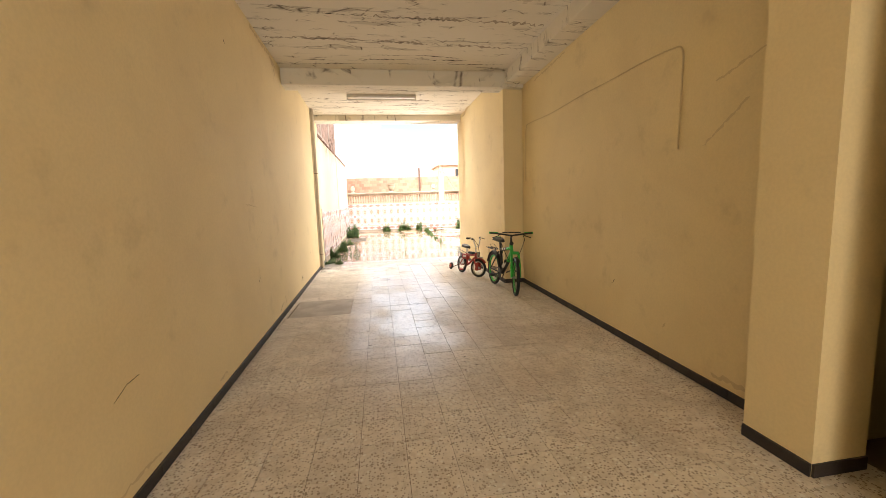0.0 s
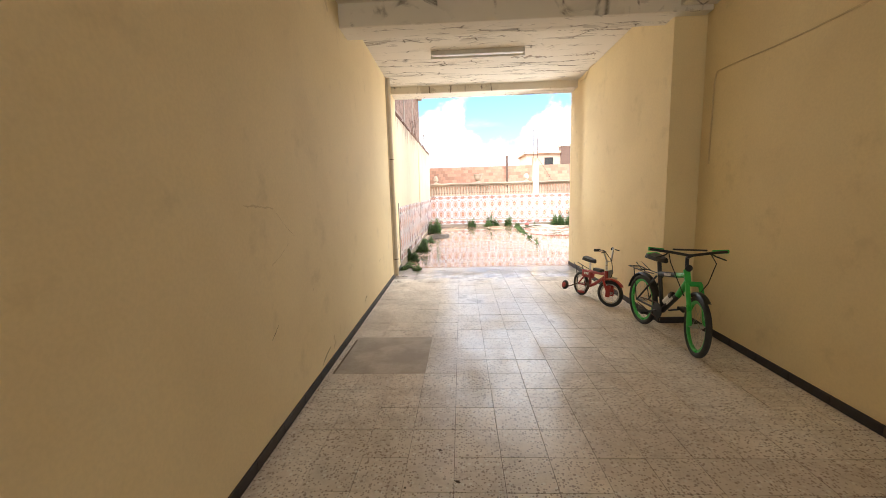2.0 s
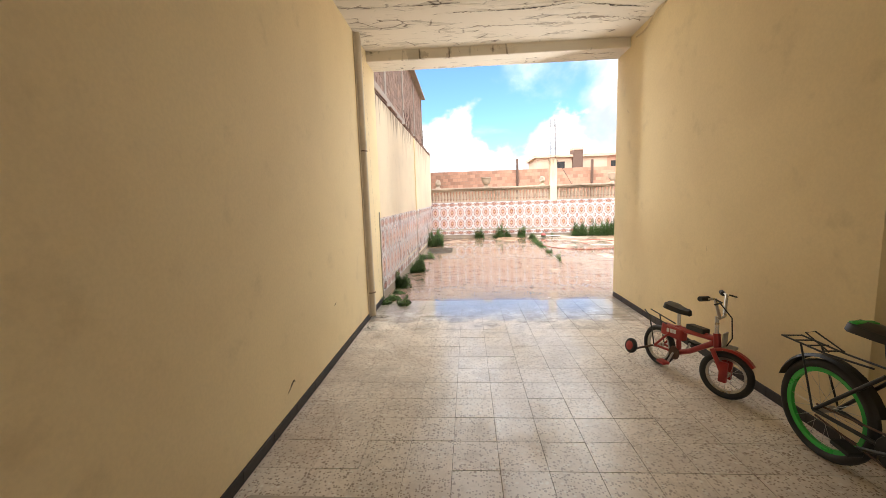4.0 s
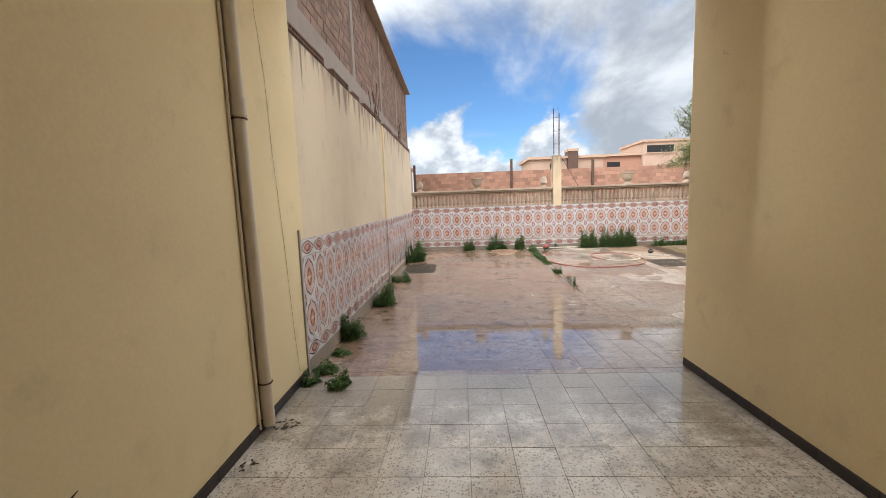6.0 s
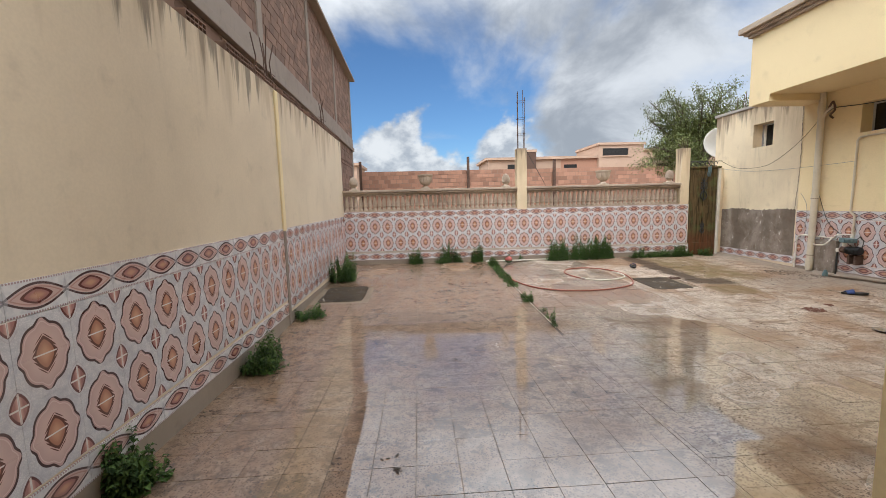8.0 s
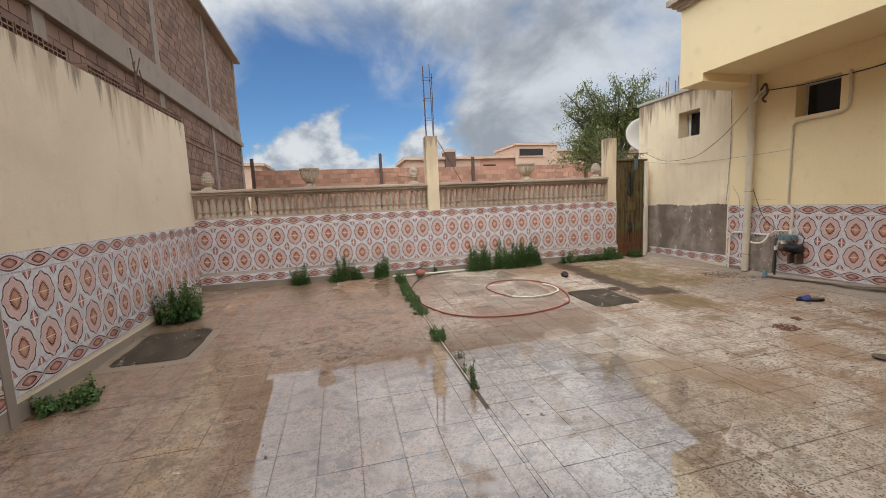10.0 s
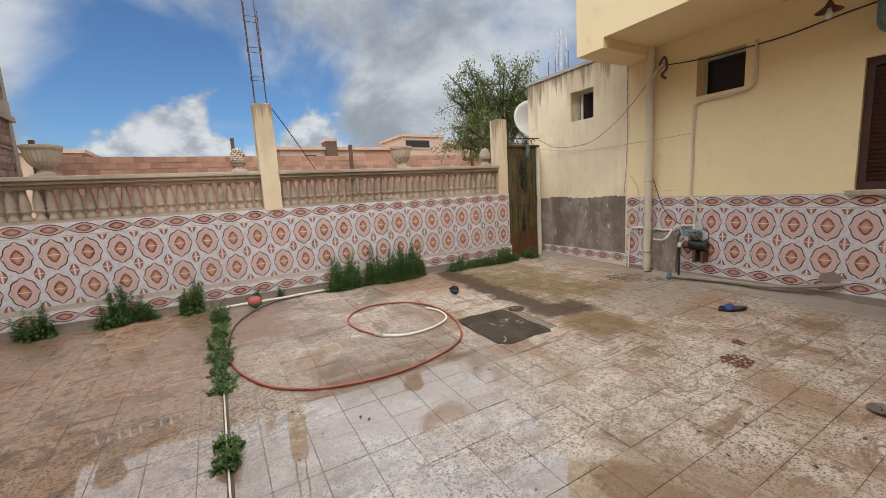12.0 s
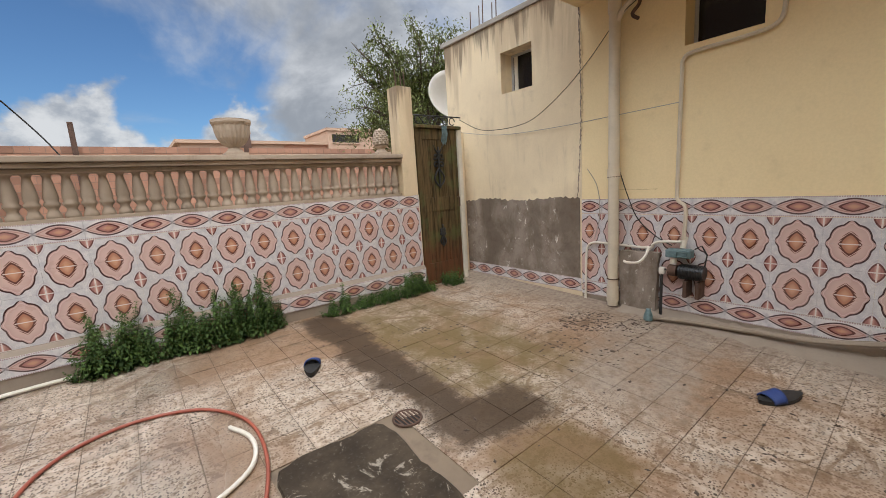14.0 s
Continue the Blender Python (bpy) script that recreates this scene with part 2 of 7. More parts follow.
def terrazzo(name, base, speck, yard):
    """Speckled cement tile with worn, stained and wet areas."""
    s = Surface(name)
    p = s.position()
    x, y, z = s.split(p)
    r = s.chance()
    chips = s.voronoi(p, 72)
    big = s.voronoi(p, 36)
    keep = s.math("GREATER_THAN", s.split(chips.outputs["Color"])[0], 0.28 if yard else 0.42)
    dot = s.math("MULTIPLY", s.ramp(chips.outputs["Distance"], 0.44, 0.30), keep)
    dot2 = s.math("MULTIPLY", s.ramp(big.outputs["Distance"], 0.34, 0.24), s.math("GREATER_THAN", s.split(big.outputs["Color"])[0], 0.68))
    specks = s.math("MAXIMUM", dot, dot2)
    pale = s.math("MULTIPLY", s.ramp(big.outputs["Distance"], 0.42, 0.30), s.math("LESS_THAN", s.split(big.outputs["Color"])[1], 0.35))
    worn = s.ramp(s.noise(p, 1.3, 5, 0.6), 0.30, 0.62)
    dirt = s.noise(p, 0.9, 7, 0.65, 0.8)
    grime = s.noise(p, 4.0, 7, 0.7)
    fine = s.noise(p, 24, 5, 0.7)
    c = s.mix(s.ramp(r, 0, 1, 0, 0.4 if yard else 0.25), base, tuple(v * 0.64 for v in base))
    c = s.mix(s.math("MULTIPLY", pale, 0.5), c, tuple(min(0.9, v * 1.35) for v in base))
    c = s.mix(s.math("MULTIPLY", specks, s.ramp(worn, 0, 1, 0.75, 1.0)), c, speck)
    c = s.mix(s.ramp(grime, 0.44, 0.70, 0, 0.55 if yard else 0.3), c, tuple(v * 0.45 for v in base))
    brown = (base[0] * 0.46, base[1] * 0.33, base[2] * 0.23)
    c = s.mix(s.ramp(dirt, 0.42, 0.62, 0, 0.85 if yard else 0.22), c, brown)
    # dirt that washes out along the joints and dries in trails
    trail = s.noise(s.scaled(p, (1.1, 2.0, 1)), 1.6, 9, 0.75, 1.2)
    c = s.mix(s.math("MULTIPLY", s.ramp(trail, 0.53, 0.61), 0.75 if yard else 0.15), c, (base[0] * 0.30, base[1] * 0.22, base[2] * 0.15))
    spot = s.noise(p, 11, 5, 0.7)
    c = s.mix(s.ramp(spot, 0.58, 0.66, 0, 0.75 if yard else 0.18), c, (base[0] * 0.25, base[1] * 0.18, base[2] * 0.13))
    c = s.mix(s.ramp(fine, 0.48, 0.66, 0, 0.7 if yard else 0.2), c, (base[0] * 0.36, base[1] * 0.28, base[2] * 0.2))
    film = s.ramp(s.noise(p, 0.55, 4, 0.5, 0.3), 0.36, 0.60)
    if yard:
        # silt kept in the joints of the two paving fields
        east_field = s.math("GREATER_THAN", x, 2.44)
        jx = s.math("PINGPONG", s.math("SUBTRACT", x, s.math("MULTIPLY_ADD", east_field, 3.582, -0.21)), 0.12525)
        jy = s.math("PINGPONG", s.math("SUBTRACT", y, 13.05), 0.125)
        joint = s.math("ADD", s.math("MINIMUM", jx, jy), s.math("MULTIPLY_ADD", grime, 0.10, -0.05))
        c = s.mix(s.math("MULTIPLY", s.ramp(joint, 0.020, -0.012), s.ramp(s.noise(p, 1.9, 5, 0.6), 0.42, 0.66, 0.0, 0.6)), c, (0.13, 0.092, 0.06))
        wob = s.math("MULTIPLY_ADD", s.noise(p, 1.3, 6, 0.65), 1.0, -0.5)
        ripple = s.math("MULTIPLY_ADD", s.noise(p, 3.2, 8, 0.75), 0.62, -0.31)
        xw = s.math("ADD", x, wob)
        xr, yr = s.math("ADD", x, ripple), s.math("ADD", y, ripple)

        def within(v, lo, hi, soft):
            return s.math("MULTIPLY", s.ramp(v, lo - soft, lo + soft), s.ramp(v, hi + soft, hi - soft))

        # brown silt and standing water in the west field
        west = s.math("MULTIPLY", s.ramp(xw, 3.7, 2.2), s.ramp(s.math("ADD", y, wob), 17.6, 14.5))
        silty = s.math("MULTIPLY", s.ramp(xw, 3.1, 2.0), s.ramp(s.math("ADD", grime, dirt), 0.80, 1.16, 1.0, 0.45))
        # damp run from the weeds by the gate to the drain, and its bend
        run = s.math("MAXIMUM", s.math("MULTIPLY", within(xr, 5.46, 5.86, 0.07), within(yr, 14.2, 16.8, 0.1)), s.math("MULTIPLY", within(xr, 5.6, 6.15, 0.08), within(yr, 14.15, 14.55, 0.08)))
        stain = s.math("MULTIPLY", within(xr, 5.46, 6.08, 0.09), within(yr, 13.55, 14.1, 0.09))
        algae = s.math("MULTIPLY", within(xr, 5.75, 6.9, 0.3), within(yr, 14.3, 16.6, 0.4))
        d3 = s.math("ABSOLUTE", s.math("SUBTRACT", s.math("ADD", yr, s.math("MULTIPLY", wob, 0.5)), s.math("MULTIPLY_ADD", x, 0.16, 12.95)))
        silt = s.math("MULTIPLY", s.math("MULTIPLY", s.ramp(d3, 0.52, 0.26), s.ramp(xr, 6.1, 6.6)), s.ramp(grime, 0.62, 0.40, 0.55, 1.0))
        edge_silt = s.ramp(xr, 7.45, 8.1)
        c = s.mix(s.math("MULTIPLY", algae, s.ramp(grime, 0.34, 0.60, 0.3, 0.95)), c, (0.15, 0.105, 0.045))
        c = s.mix(s.math("MULTIPLY", s.math("MAXIMUM", silt, s.math("MULTIPLY", edge_silt, 0.9)), 0.93), c, s.mix(s.ramp(fine, 0.35, 0.7), (0.31, 0.25, 0.195), (0.20, 0.155, 0.12)))
        c = s.mix(s.math("MULTIPLY", stain, s.ramp(grime, 0.36, 0.66, 0.9, 0.55)), c, (0.13, 0.085, 0.032))
        c = s.mix(s.math("MULTIPLY", run, s.ramp(grime, 0.36, 0.66, 0.98, 0.88)), c, (0.060, 0.038, 0.022))
        c = s.mix(s.math("MULTIPLY", silty, 0.9), c, s.mix(s.math("MAXIMUM", s.math("MULTIPLY", specks, 0.8), s.ramp(fine, 0.45, 0.7, 0, 0.6)), (0.33, 0.185, 0.098), (0.09, 0.047, 0.025)))
        c = s.mix(s.math("MULTIPLY", s.math("MULTIPLY", silty, s.ramp(s.math("ADD", spot, trail), 0.98, 1.16)), 0.8), c, (0.065, 0.04, 0.024))
        # water standing in shallow hollows between the fields
        pool = s.math("MULTIPLY", s.ramp(s.noise(p, 0.9, 3, 0.45, 0.2), 0.34, 0.52), s.ramp(x, 4.9, 3.9))
        film = s.math("MAXIMUM", s.math("MULTIPLY", s.math("MULTIPLY", west, s.math("MULTIPLY_ADD", silty, -0.35, 1.0)), s.ramp(grime, 0.7, 0.45, 0.3, 1.0)), s.math("MAXIMUM", s.math("MULTIPLY", pool, 0.9), s.math("MULTIPLY", film, s.ramp(x, 6.5, 3.2, 0.0, 0.5))))
        wet = s.math("MAXIMUM", west, pool)
        c = s.mix(s.math("MULTIPLY", wet, 0.22), c, (0.06, 0.045, 0.035))
        top, ior, rough_hi, rough_lo, dry = 1.0, 2.6, 0.34, 0.02, 1.0
    else:
        streak = s.ramp(s.noise(s.scaled(p, (1.4, 0.6, 1)), 1.4, 7, 0.7, 0.1), 0.12, 0.86)
        mid = s.math("MULTIPLY", s.ramp(x, -0.2, 0.3), s.ramp(x, 1.9, 1.2))
        film = s.math("MULTIPLY", s.math("MULTIPLY", streak, mid), s.ramp(y, 1.0, 4.5))
        film = s.math("MAXIMUM", film, s.ramp(s.math("ADD", y, s.math("MULTIPLY", grime, 0.8)), 8.2, 8.9))
        # rain blown in at the open end
        c = s.mix(s.ramp(s.math("ADD", y, s.math("MULTIPLY_ADD", grime, 2.4, -1.2)), 7.6, 8.7, 0, 0.68), c, (0.12, 0.088, 0.06))
        dry = s.ramp(s.math("ADD", y, s.math("MULTIPLY", grime, 1.2)), 8.5, 9.1, 1.0, 0.15)
        top, ior, rough_hi, rough_lo = s.ramp(y, 8.0, 8.8, 0.60, 1.0), 1.9, 0.38, 0.27
    lump = s.noise(p, 1.6, 4, 0.5)
    s.set(Base_Color=c, Roughness=s.ramp(film, 0.0, 1.0, 0.7, 0.45), Specular_IOR_Level=0.22)
    s.set(Coat_Weight=s.math("MULTIPLY", s.ramp(s.math("ADD", film, s.math("MULTIPLY", grime, -0.25)), -0.1, 0.55), top), Coat_Roughness=s.math("MULTIPLY", s.ramp(s.math("ADD", film, s.math("MULTIPLY", lump, -0.4)), 0.0, 0.6, rough_hi, rough_lo), dry), Coat_IOR=ior)
    relief = s.math("MULTIPLY_ADD", grime, 0.5, s.math("MULTIPLY_ADD", fine, 0.3, s.math("MULTIPLY", specks, -0.5)))
    # standing water lies flat over the grain
    return s.bump(s.math("MULTIPLY", relief, s.ramp(film, 0.2, 0.8, 1.0, 0.12)), 0.18, 0.003).m


M_TILE_IN = terrazzo("worn_terrazzo", (0.80, 0.72, 0.615), (0.34, 0.275, 0.215), False)
M_TILE_YARD = terrazzo("wet_terrazzo", (0.50, 0.405, 0.32), (0.035, 0.024, 0.017), True)
M_GROUT = plaster("grout", (0.21, 0.155, 0.105), (0.10, 0.07, 0.048), 0.8)
M_SKIRT = plain("dark_skirting_tile", (0.026, 0.019, 0.018), 0.55, 0, 0.35, 5)


def motif(kind):
    """Glazed wall tile with a printed pattern about the origin of its mesh."""
    s = Surface("patterned_tile_" + kind)
    x, _, z = s.split(s.local())
    ax, az = s.math("ABSOLUTE", x), s.math("ABSOLUTE", z)

    def rhomb(u, v, a, b, pw):
        return s.math("ADD", s.math("POWER", s.math("DIVIDE", u, a), pw), s.math("POWER", s.math("DIVIDE", v, b), pw))

    p = s.position()
    cloudy = s.noise(p, 22, 4)
    ground = s.mix(s.ramp(cloudy, 0.35, 0.7), (0.66, 0.63, 0.615), (0.51, 0.495, 0.51))
    pink, brown, rust, dusk = (0.54, 0.37, 0.325), (0.07, 0.035, 0.035), (0.40, 0.18, 0.11), (0.33, 0.15, 0.13)
    if kind == "field":
        th = s.math("ARCTAN2", s.math("DIVIDE", az, 0.160), s.math("DIVIDE", ax, 0.122))
        rr = s.math("SQRT", rhomb(ax, az, 0.122, 0.160, 2.0))
        lobes = s.math("MULTIPLY_ADD", s.math("COSINE", s.math("MULTIPLY", th, 4.0)), -0.050, 0.925)
        cusp = s.math("ADD", s.ramp(th, 0.36, 0.0, 0, 0.17), s.ramp(th, 1.17, 1.5708, 0, 0.19))
        k = s.math("DIVIDE", rr, s.math("ADD", lobes, cusp))
        lace = s.ramp(s.voronoi(p, 150).outputs["Distance"], 0.30, 0.55, 0, 0.35)
        c = s.mix(lace, ground, (0.40, 0.39, 0.43))
        c = s.mix(s.ramp(k, 1.0, 0.95), c, s.mix(s.ramp(k, 0.35, 0.95), (0.60, 0.425, 0.375), (0.52, 0.35, 0.315)))
        # outline, thinning out at the cusps
        thin = s.ramp(s.math("ABSOLUTE", s.math("SUBTRACT", th, 0.7854)), 0.77, 0.60, 0.010, 0.042)
        line = s.ramp(s.math("SUBTRACT", s.math("ABSOLUTE", s.math("SUBTRACT", k, 0.975)), thin), 0.010, -0.012)
        c = s.mix(line, c, (0.055, 0.024, 0.024))
        inner = s.ramp(s.math("ABSOLUTE", s.math("SUBTRACT", k, 0.865)), 0.022, 0.010, 0, 0.45)
        c = s.mix(inner, c, (0.76, 0.62, 0.57))
        d = rhomb(ax, az, 0.055, 0.084, 1.45)
        saw = s.math("MULTIPLY", s.math("SINE", s.math("MULTIPLY", s.math("ADD", ax, az), 380.0)), 0.14)
        d2 = s.math("ADD", d, saw)
        c = s.mix(s.ramp(d2, 1.08, 0.98), c, (0.11, 0.035, 0.022))
        c = s.mix(s.ramp(d, 0.74, 0.64), c, s.mix(s.ramp(d, 0.0, 0.6), (0.56, 0.31, 0.19), rust))
        qx, qz = s.math("SUBTRACT", 0.1425, ax), s.math("SUBTRACT", 0.187, az)
        q = rhomb(qx, qz, 0.044, 0.071, 1.45)
        c = s.mix(s.ramp(q, 1.03, 0.94), c, (0.13, 0.045, 0.04))
        c = s.mix(s.ramp(q, 0.76, 0.64), c, s.mix(s.ramp(qx, 0.0, 0.02), (0.60, 0.36, 0.30), dusk))
        cross = s.math("MULTIPLY", s.ramp(s.math("MINIMUM", qx, qz), 0.0055, 0.003), s.ramp(q, 0.95, 0.85))
        bar = s.math("MULTIPLY", s.ramp(az, 0.0045, 0.0025), s.ramp(d, 1.0, 0.9))
        c = s.mix(s.math("MAXIMUM", cross, bar), c, (0.70, 0.62, 0.57))
        ray = s.math("MULTIPLY", s.ramp(s.math("ABSOLUTE", s.math("SUBTRACT", q, 1.32)), 0.10, 0.04), 0.35)
        c = s.mix(ray, c, (0.40, 0.34, 0.36))
    else:
        h = s.math("MULTIPLY", s.math("COSINE", s.math("MULTIPLY", ax, 11.0)), 0.052)
        k = s.math("SUBTRACT", az, h)
        c = s.mix(s.ramp(k, 0.0, -0.006), ground, pink)
        c = s.mix(s.ramp(s.math("ABSOLUTE", s.math("SUBTRACT", k, 0.003)), 0.0075, 0.004), c, brown)
        c = s.mix(s.math("MULTIPLY", s.ramp(s.math("ABSOLUTE", s.math("ADD", k, 0.014)), 0.004, 0.002), 0.6), c, dusk)
        d = rhomb(ax, az, 0.074, 0.036, 1.4)
        c = s.mix(s.ramp(d, 1.08, 0.98), c, (0.11, 0.035, 0.03))
        c = s.mix(s.ramp(d, 0.76, 0.64), c, s.mix(s.ramp(d, 0.0, 0.6), (0.52, 0.28, 0.18), dusk))
        q = rhomb(s.math("SUBTRACT", 0.1425, ax), az, 0.02, 0.05, 1.3)
        c = s.mix(s.ramp(q, 1.0, 0.8, 0, 0.5), c, (0.42, 0.40, 0.42))
        rim = s.math("MULTIPLY", s.ramp(az, 0.066, 0.069), s.math("GREATER_THAN", s.math("SINE", s.math("MULTIPLY", x, 500.0)), -0.3))
        c = s.mix(s.math("MULTIPLY", rim, 0.8), c, (0.30, 0.17, 0.17))
    old = s.noise(p, 2.2, 6, 0.65)
    c = s.mix(s.ramp(old, 0.5, 0.8, 0, 0.35), c, (0.40, 0.30, 0.24))
    s.set(Base_Color=c, Roughness=s.ramp(old, 0.3, 0.8, 0.22, 0.5), Specular_IOR_Level=0.45)
    return s.bump(cloudy, 0.05, 0.002).m


M_FIELD, M_BAND = motif("field"), motif("band")


def red_brick(name, col):
    s = Surface(name)
    p = s.position()
    r = s.chance()
    n = s.noise(p, 6, 6, 0.65)
    c = s.mix(r, tuple(v * 0.72 for v in col), tuple(min(1, v * 1.22) for v in col))
    c = s.mix(s.ramp(n, 0.5, 0.8, 0, 0.45), c, tuple(v * 0.5 for v in col))
    s.set(Base_Color=c, Roughness=0.9)
    return s.bump(n, 0.4, 0.01).m


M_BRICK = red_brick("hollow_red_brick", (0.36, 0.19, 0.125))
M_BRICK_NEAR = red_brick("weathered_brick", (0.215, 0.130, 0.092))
M_MORTAR = plaster("mortar", (0.27, 0.185, 0.135), (0.19, 0.13, 0.095), 0.5)
M_PVC = plain("cream_pipe_plastic", (0.60, 0.52, 0.40), 0.5, 0, 0.35, 4)
M_PVC_W = plain("white_pipe_plastic", (0.68, 0.63, 0.54), 0.45, 0, 0.3, 6)
M_STEEL = plain("rusty_steel", (0.12, 0.07, 0.05), 0.8, 0.3, 0.5, 20)
M_SOIL = plaster("soil", (0.24, 0.17, 0.11), (0.15, 0.11, 0.07), 0.5)


# ---------------------------------------------------------------- mesh helpers
def box(bm, x0, x1, y0, y1, z0, z1):
    v = [bm.verts.new((x, y, z)) for z in (z0, z1) for y in (y0, y1) for x in (x0, x1)]
    for f in ((0, 2, 3, 1), (4, 5, 7, 6), (0, 1, 5, 4), (2, 6, 7, 3), (0, 4, 6, 2), (1, 3, 7, 5)):
        bm.faces.new([v[i] for i in f])
    return v


def ring(bm, c, u, w, r, seg):
    return [bm.verts.new(Vector(c) + (u * math.cos(2 * math.pi * i / seg) + w * math.sin(2 * math.pi * i / seg)) * r) for i in range(seg)]


def tube(bm, pts, r, seg=8, r_end=None, closed=False):
    """A round bar along pts; the radius may taper to r_end."""
    pts = [Vector(p) for p in pts]
    n = len(pts)
    side = None
    rings = []
    for i, p in enumerate(pts):
        if closed:
            d = pts[(i + 1) % n] - pts[i - 1]
        else:
            d = pts[min(i + 1, n - 1)] - pts[max(i - 1, 0)]
        d.normalize()
        if side is None:
            side = d.cross(Vector((0, 0, 1)) if abs(d.z) < 0.9 else Vector((1, 0, 0)))
        side = (side - d * side.dot(d)).normalized()
        rr = r if r_end is None else r + (r_end - r) * i / max(1, n - 1)
        rings.append(ring(bm, p, side, d.cross(side), rr, seg))
    for a, b in zip(rings, rings[1:] + ([rings[0]] if closed else [])):
        for i in range(seg):
            bm.faces.new((a[i], a[(i + 1) % seg], b[(i + 1) % seg], b[i]))
    if not closed:
        bm.faces.new(rings[0][::-1])
        bm.faces.new(rings[-1])


def lathe(bm, prof, seg=16, axis=(0, 0, 0)):
    """Turns a profile of (radius, height) about z."""
    rows = [[bm.verts.new((axis[0] + r * math.cos(2 * math.pi * i / seg), axis[1] + r * math.sin(2 * math.pi * i / seg), axis[2] + z)) for i in range(seg)] for r, z in prof]
    for a, b in zip(rows, rows[1:]):
        for i in range(seg):
            bm.faces.new((a[i], a[(i + 1) % seg], b[(i + 1) % seg], b[i]))
    bm.faces.new(rows[0][::-1])
    bm.faces.new(rows[-1])


def link(name, bm, material, parent=None, label="", smooth=False, bevel=0.0):
    if bevel:
        bmesh.ops.bevel(bm, geom=bm.edges[:], offset=bevel, segments=2, affect="EDGES", profile=0.6)
    bmesh.ops.recalc_face_normals(bm, faces=bm.faces[:])
    me = bpy.data.meshes.new(name)
    bm.to_mesh(me)
    bm.free()
    if smooth:
        for f in me.polygons:
            f.use_smooth = True
        me.set_sharp_from_angle(angle=radians(40))
    me.materials.append(material)
    ob = new(name, me)
    if parent:
        ob.parent = parent
    if label:
        ob["label"] = label
    return ob


def part(name, bm, material, parent, label="", smooth=False, bevel=0.0):
    return link(name, bm, material, parent, label, smooth, bevel)


def thing(name, label, category, at=(0, 0, 0), rz=0.0, group="", kind=""):
    e = new(name)
    e.empty_display_size = 0.1
    e.matrix_basis = pose(*at, 0, 0, rz)
    return tagged(e, label, category, group, kind)


def structure(name, boxes, material, label, category, bevel=0.0):
    bm = bmesh.new()
    for b in boxes:
        box(bm, *b)
    return tagged(link(name, bm, material, None, "", False, bevel), label, category, "", "structure")


def piece(name, me, parent, m):
    o = new(name, me)
    o.parent = parent
    o.matrix_basis = m
    return o


# ---------------------------------------------------------------- plan
WEST, EAST = -0.845, 8.19             # faces of the long side walls
RIGHT, RECESS = 2.41, 2.60            # passage's right faces
MOUTH = 9.22                          # where the passage opens on the yard
BEAM = 5.587                          # front of the cross beam
CORNER = 5.70                         # where the recess ends


def floor_z(y):
    """The yard falls to a shallow trough, then climbs to the far wall."""
    if y <= 9.2:
        return 0.0
    if y <= 10.7:
        return -0.026 * (y - 9.2)
    if y <= 12.7:
        u = y - 10.7
        return -0.039 - 0.026 * u + 0.016 * u * u
    return -0.027 + 0.038 * (y - 12.7)


def back_y(x):
    """Face of the far wall, which stands slightly askew."""
    return 17.10 - 0.0295 * (x - WEST)


def recess_x(y):
    """Face of the recess wall, slightly askew."""
    return 2.615 + max(0.0, y - 1.47) * 0.0245


def west_x(y):
    """Face of the passage's west wall, slightly askew."""
    return WEST + max(0.0, 9.1 - y) * 0.0195


ground_bm = bmesh.new()
gv = [ground_bm.verts.new(v) for v in ((-1500, -1500, -0.3), (1500, -1500, -0.3), (1500, 1500, -0.3), (-1500, 1500, -0.3))]
ground_bm.faces.new(gv)
tagged(link("ground", ground_bm, M_SOIL), "bare brown earth reaching out beyond the yard walls", "ground", "", "structure")

bm = bmesh.new()
ring_lo = [bm.verts.new(v) for v in ((-1.07, -5.0, -0.3), (west_x(-5.0), -5.0, -0.3), (WEST, 9.1, -0.3), (WEST, 9.22, -0.3), (-1.07, 9.22, -0.3))]
ring_hi = [bm.verts.new(v.co + Vector((0, 0, 4.0))) for v in ring_lo]
for i in range(5):
    bm.faces.new((ring_lo[i], ring_lo[(i + 1) % 5], ring_hi[(i + 1) % 5], ring_hi[i]))
bm.faces.new(ring_lo[::-1])
bm.faces.new(ring_hi)
tagged(link("wall_west", bm, M_WALL), "ochre-yellow painted plaster wall of the covered passage", "wall", "", "structure")
structure("wall_west_yard", [(-1.07, WEST, 9.22, 17.12, -0.3, 2.9)], M_YARD, "cream painted yard wall with rain-streaked top", "wall")
structure("wall_east_passage", [(RIGHT, 3.0, CORNER, 9.22, -0.3, 3.7)], M_WALL, "ochre-yellow plaster wall of the covered passage", "wall")
bm = bmesh.new()
box(bm, RECESS, 3.0, 1.47, CORNER, -0.3, 3.7)
for v in bm.verts:
    if v.co.x < 2.9:
        v.co.x = recess_x(v.co.y)
tagged(link("wall_east_recess", bm, M_WALL), "ochre-yellow plaster wall of the shallow recess", "wall", "", "structure")
structure("column", [(2.385, 2.69, 1.12, 1.47, -0.3, 3.7)], M_WALL, "square yellow plastered column beside the recess", "column")
structure("wall_house_front", [(3.0, EAST, 8.95, 9.2, -0.3, 7.0), (RIGHT, 3.0, 8.95, 9.21, 3.7, 7.0), (-1.07, RIGHT, 8.85, 9.2, 3.7, 7.0)], M_HOUSE, "yellow house front facing the yard", "wall")
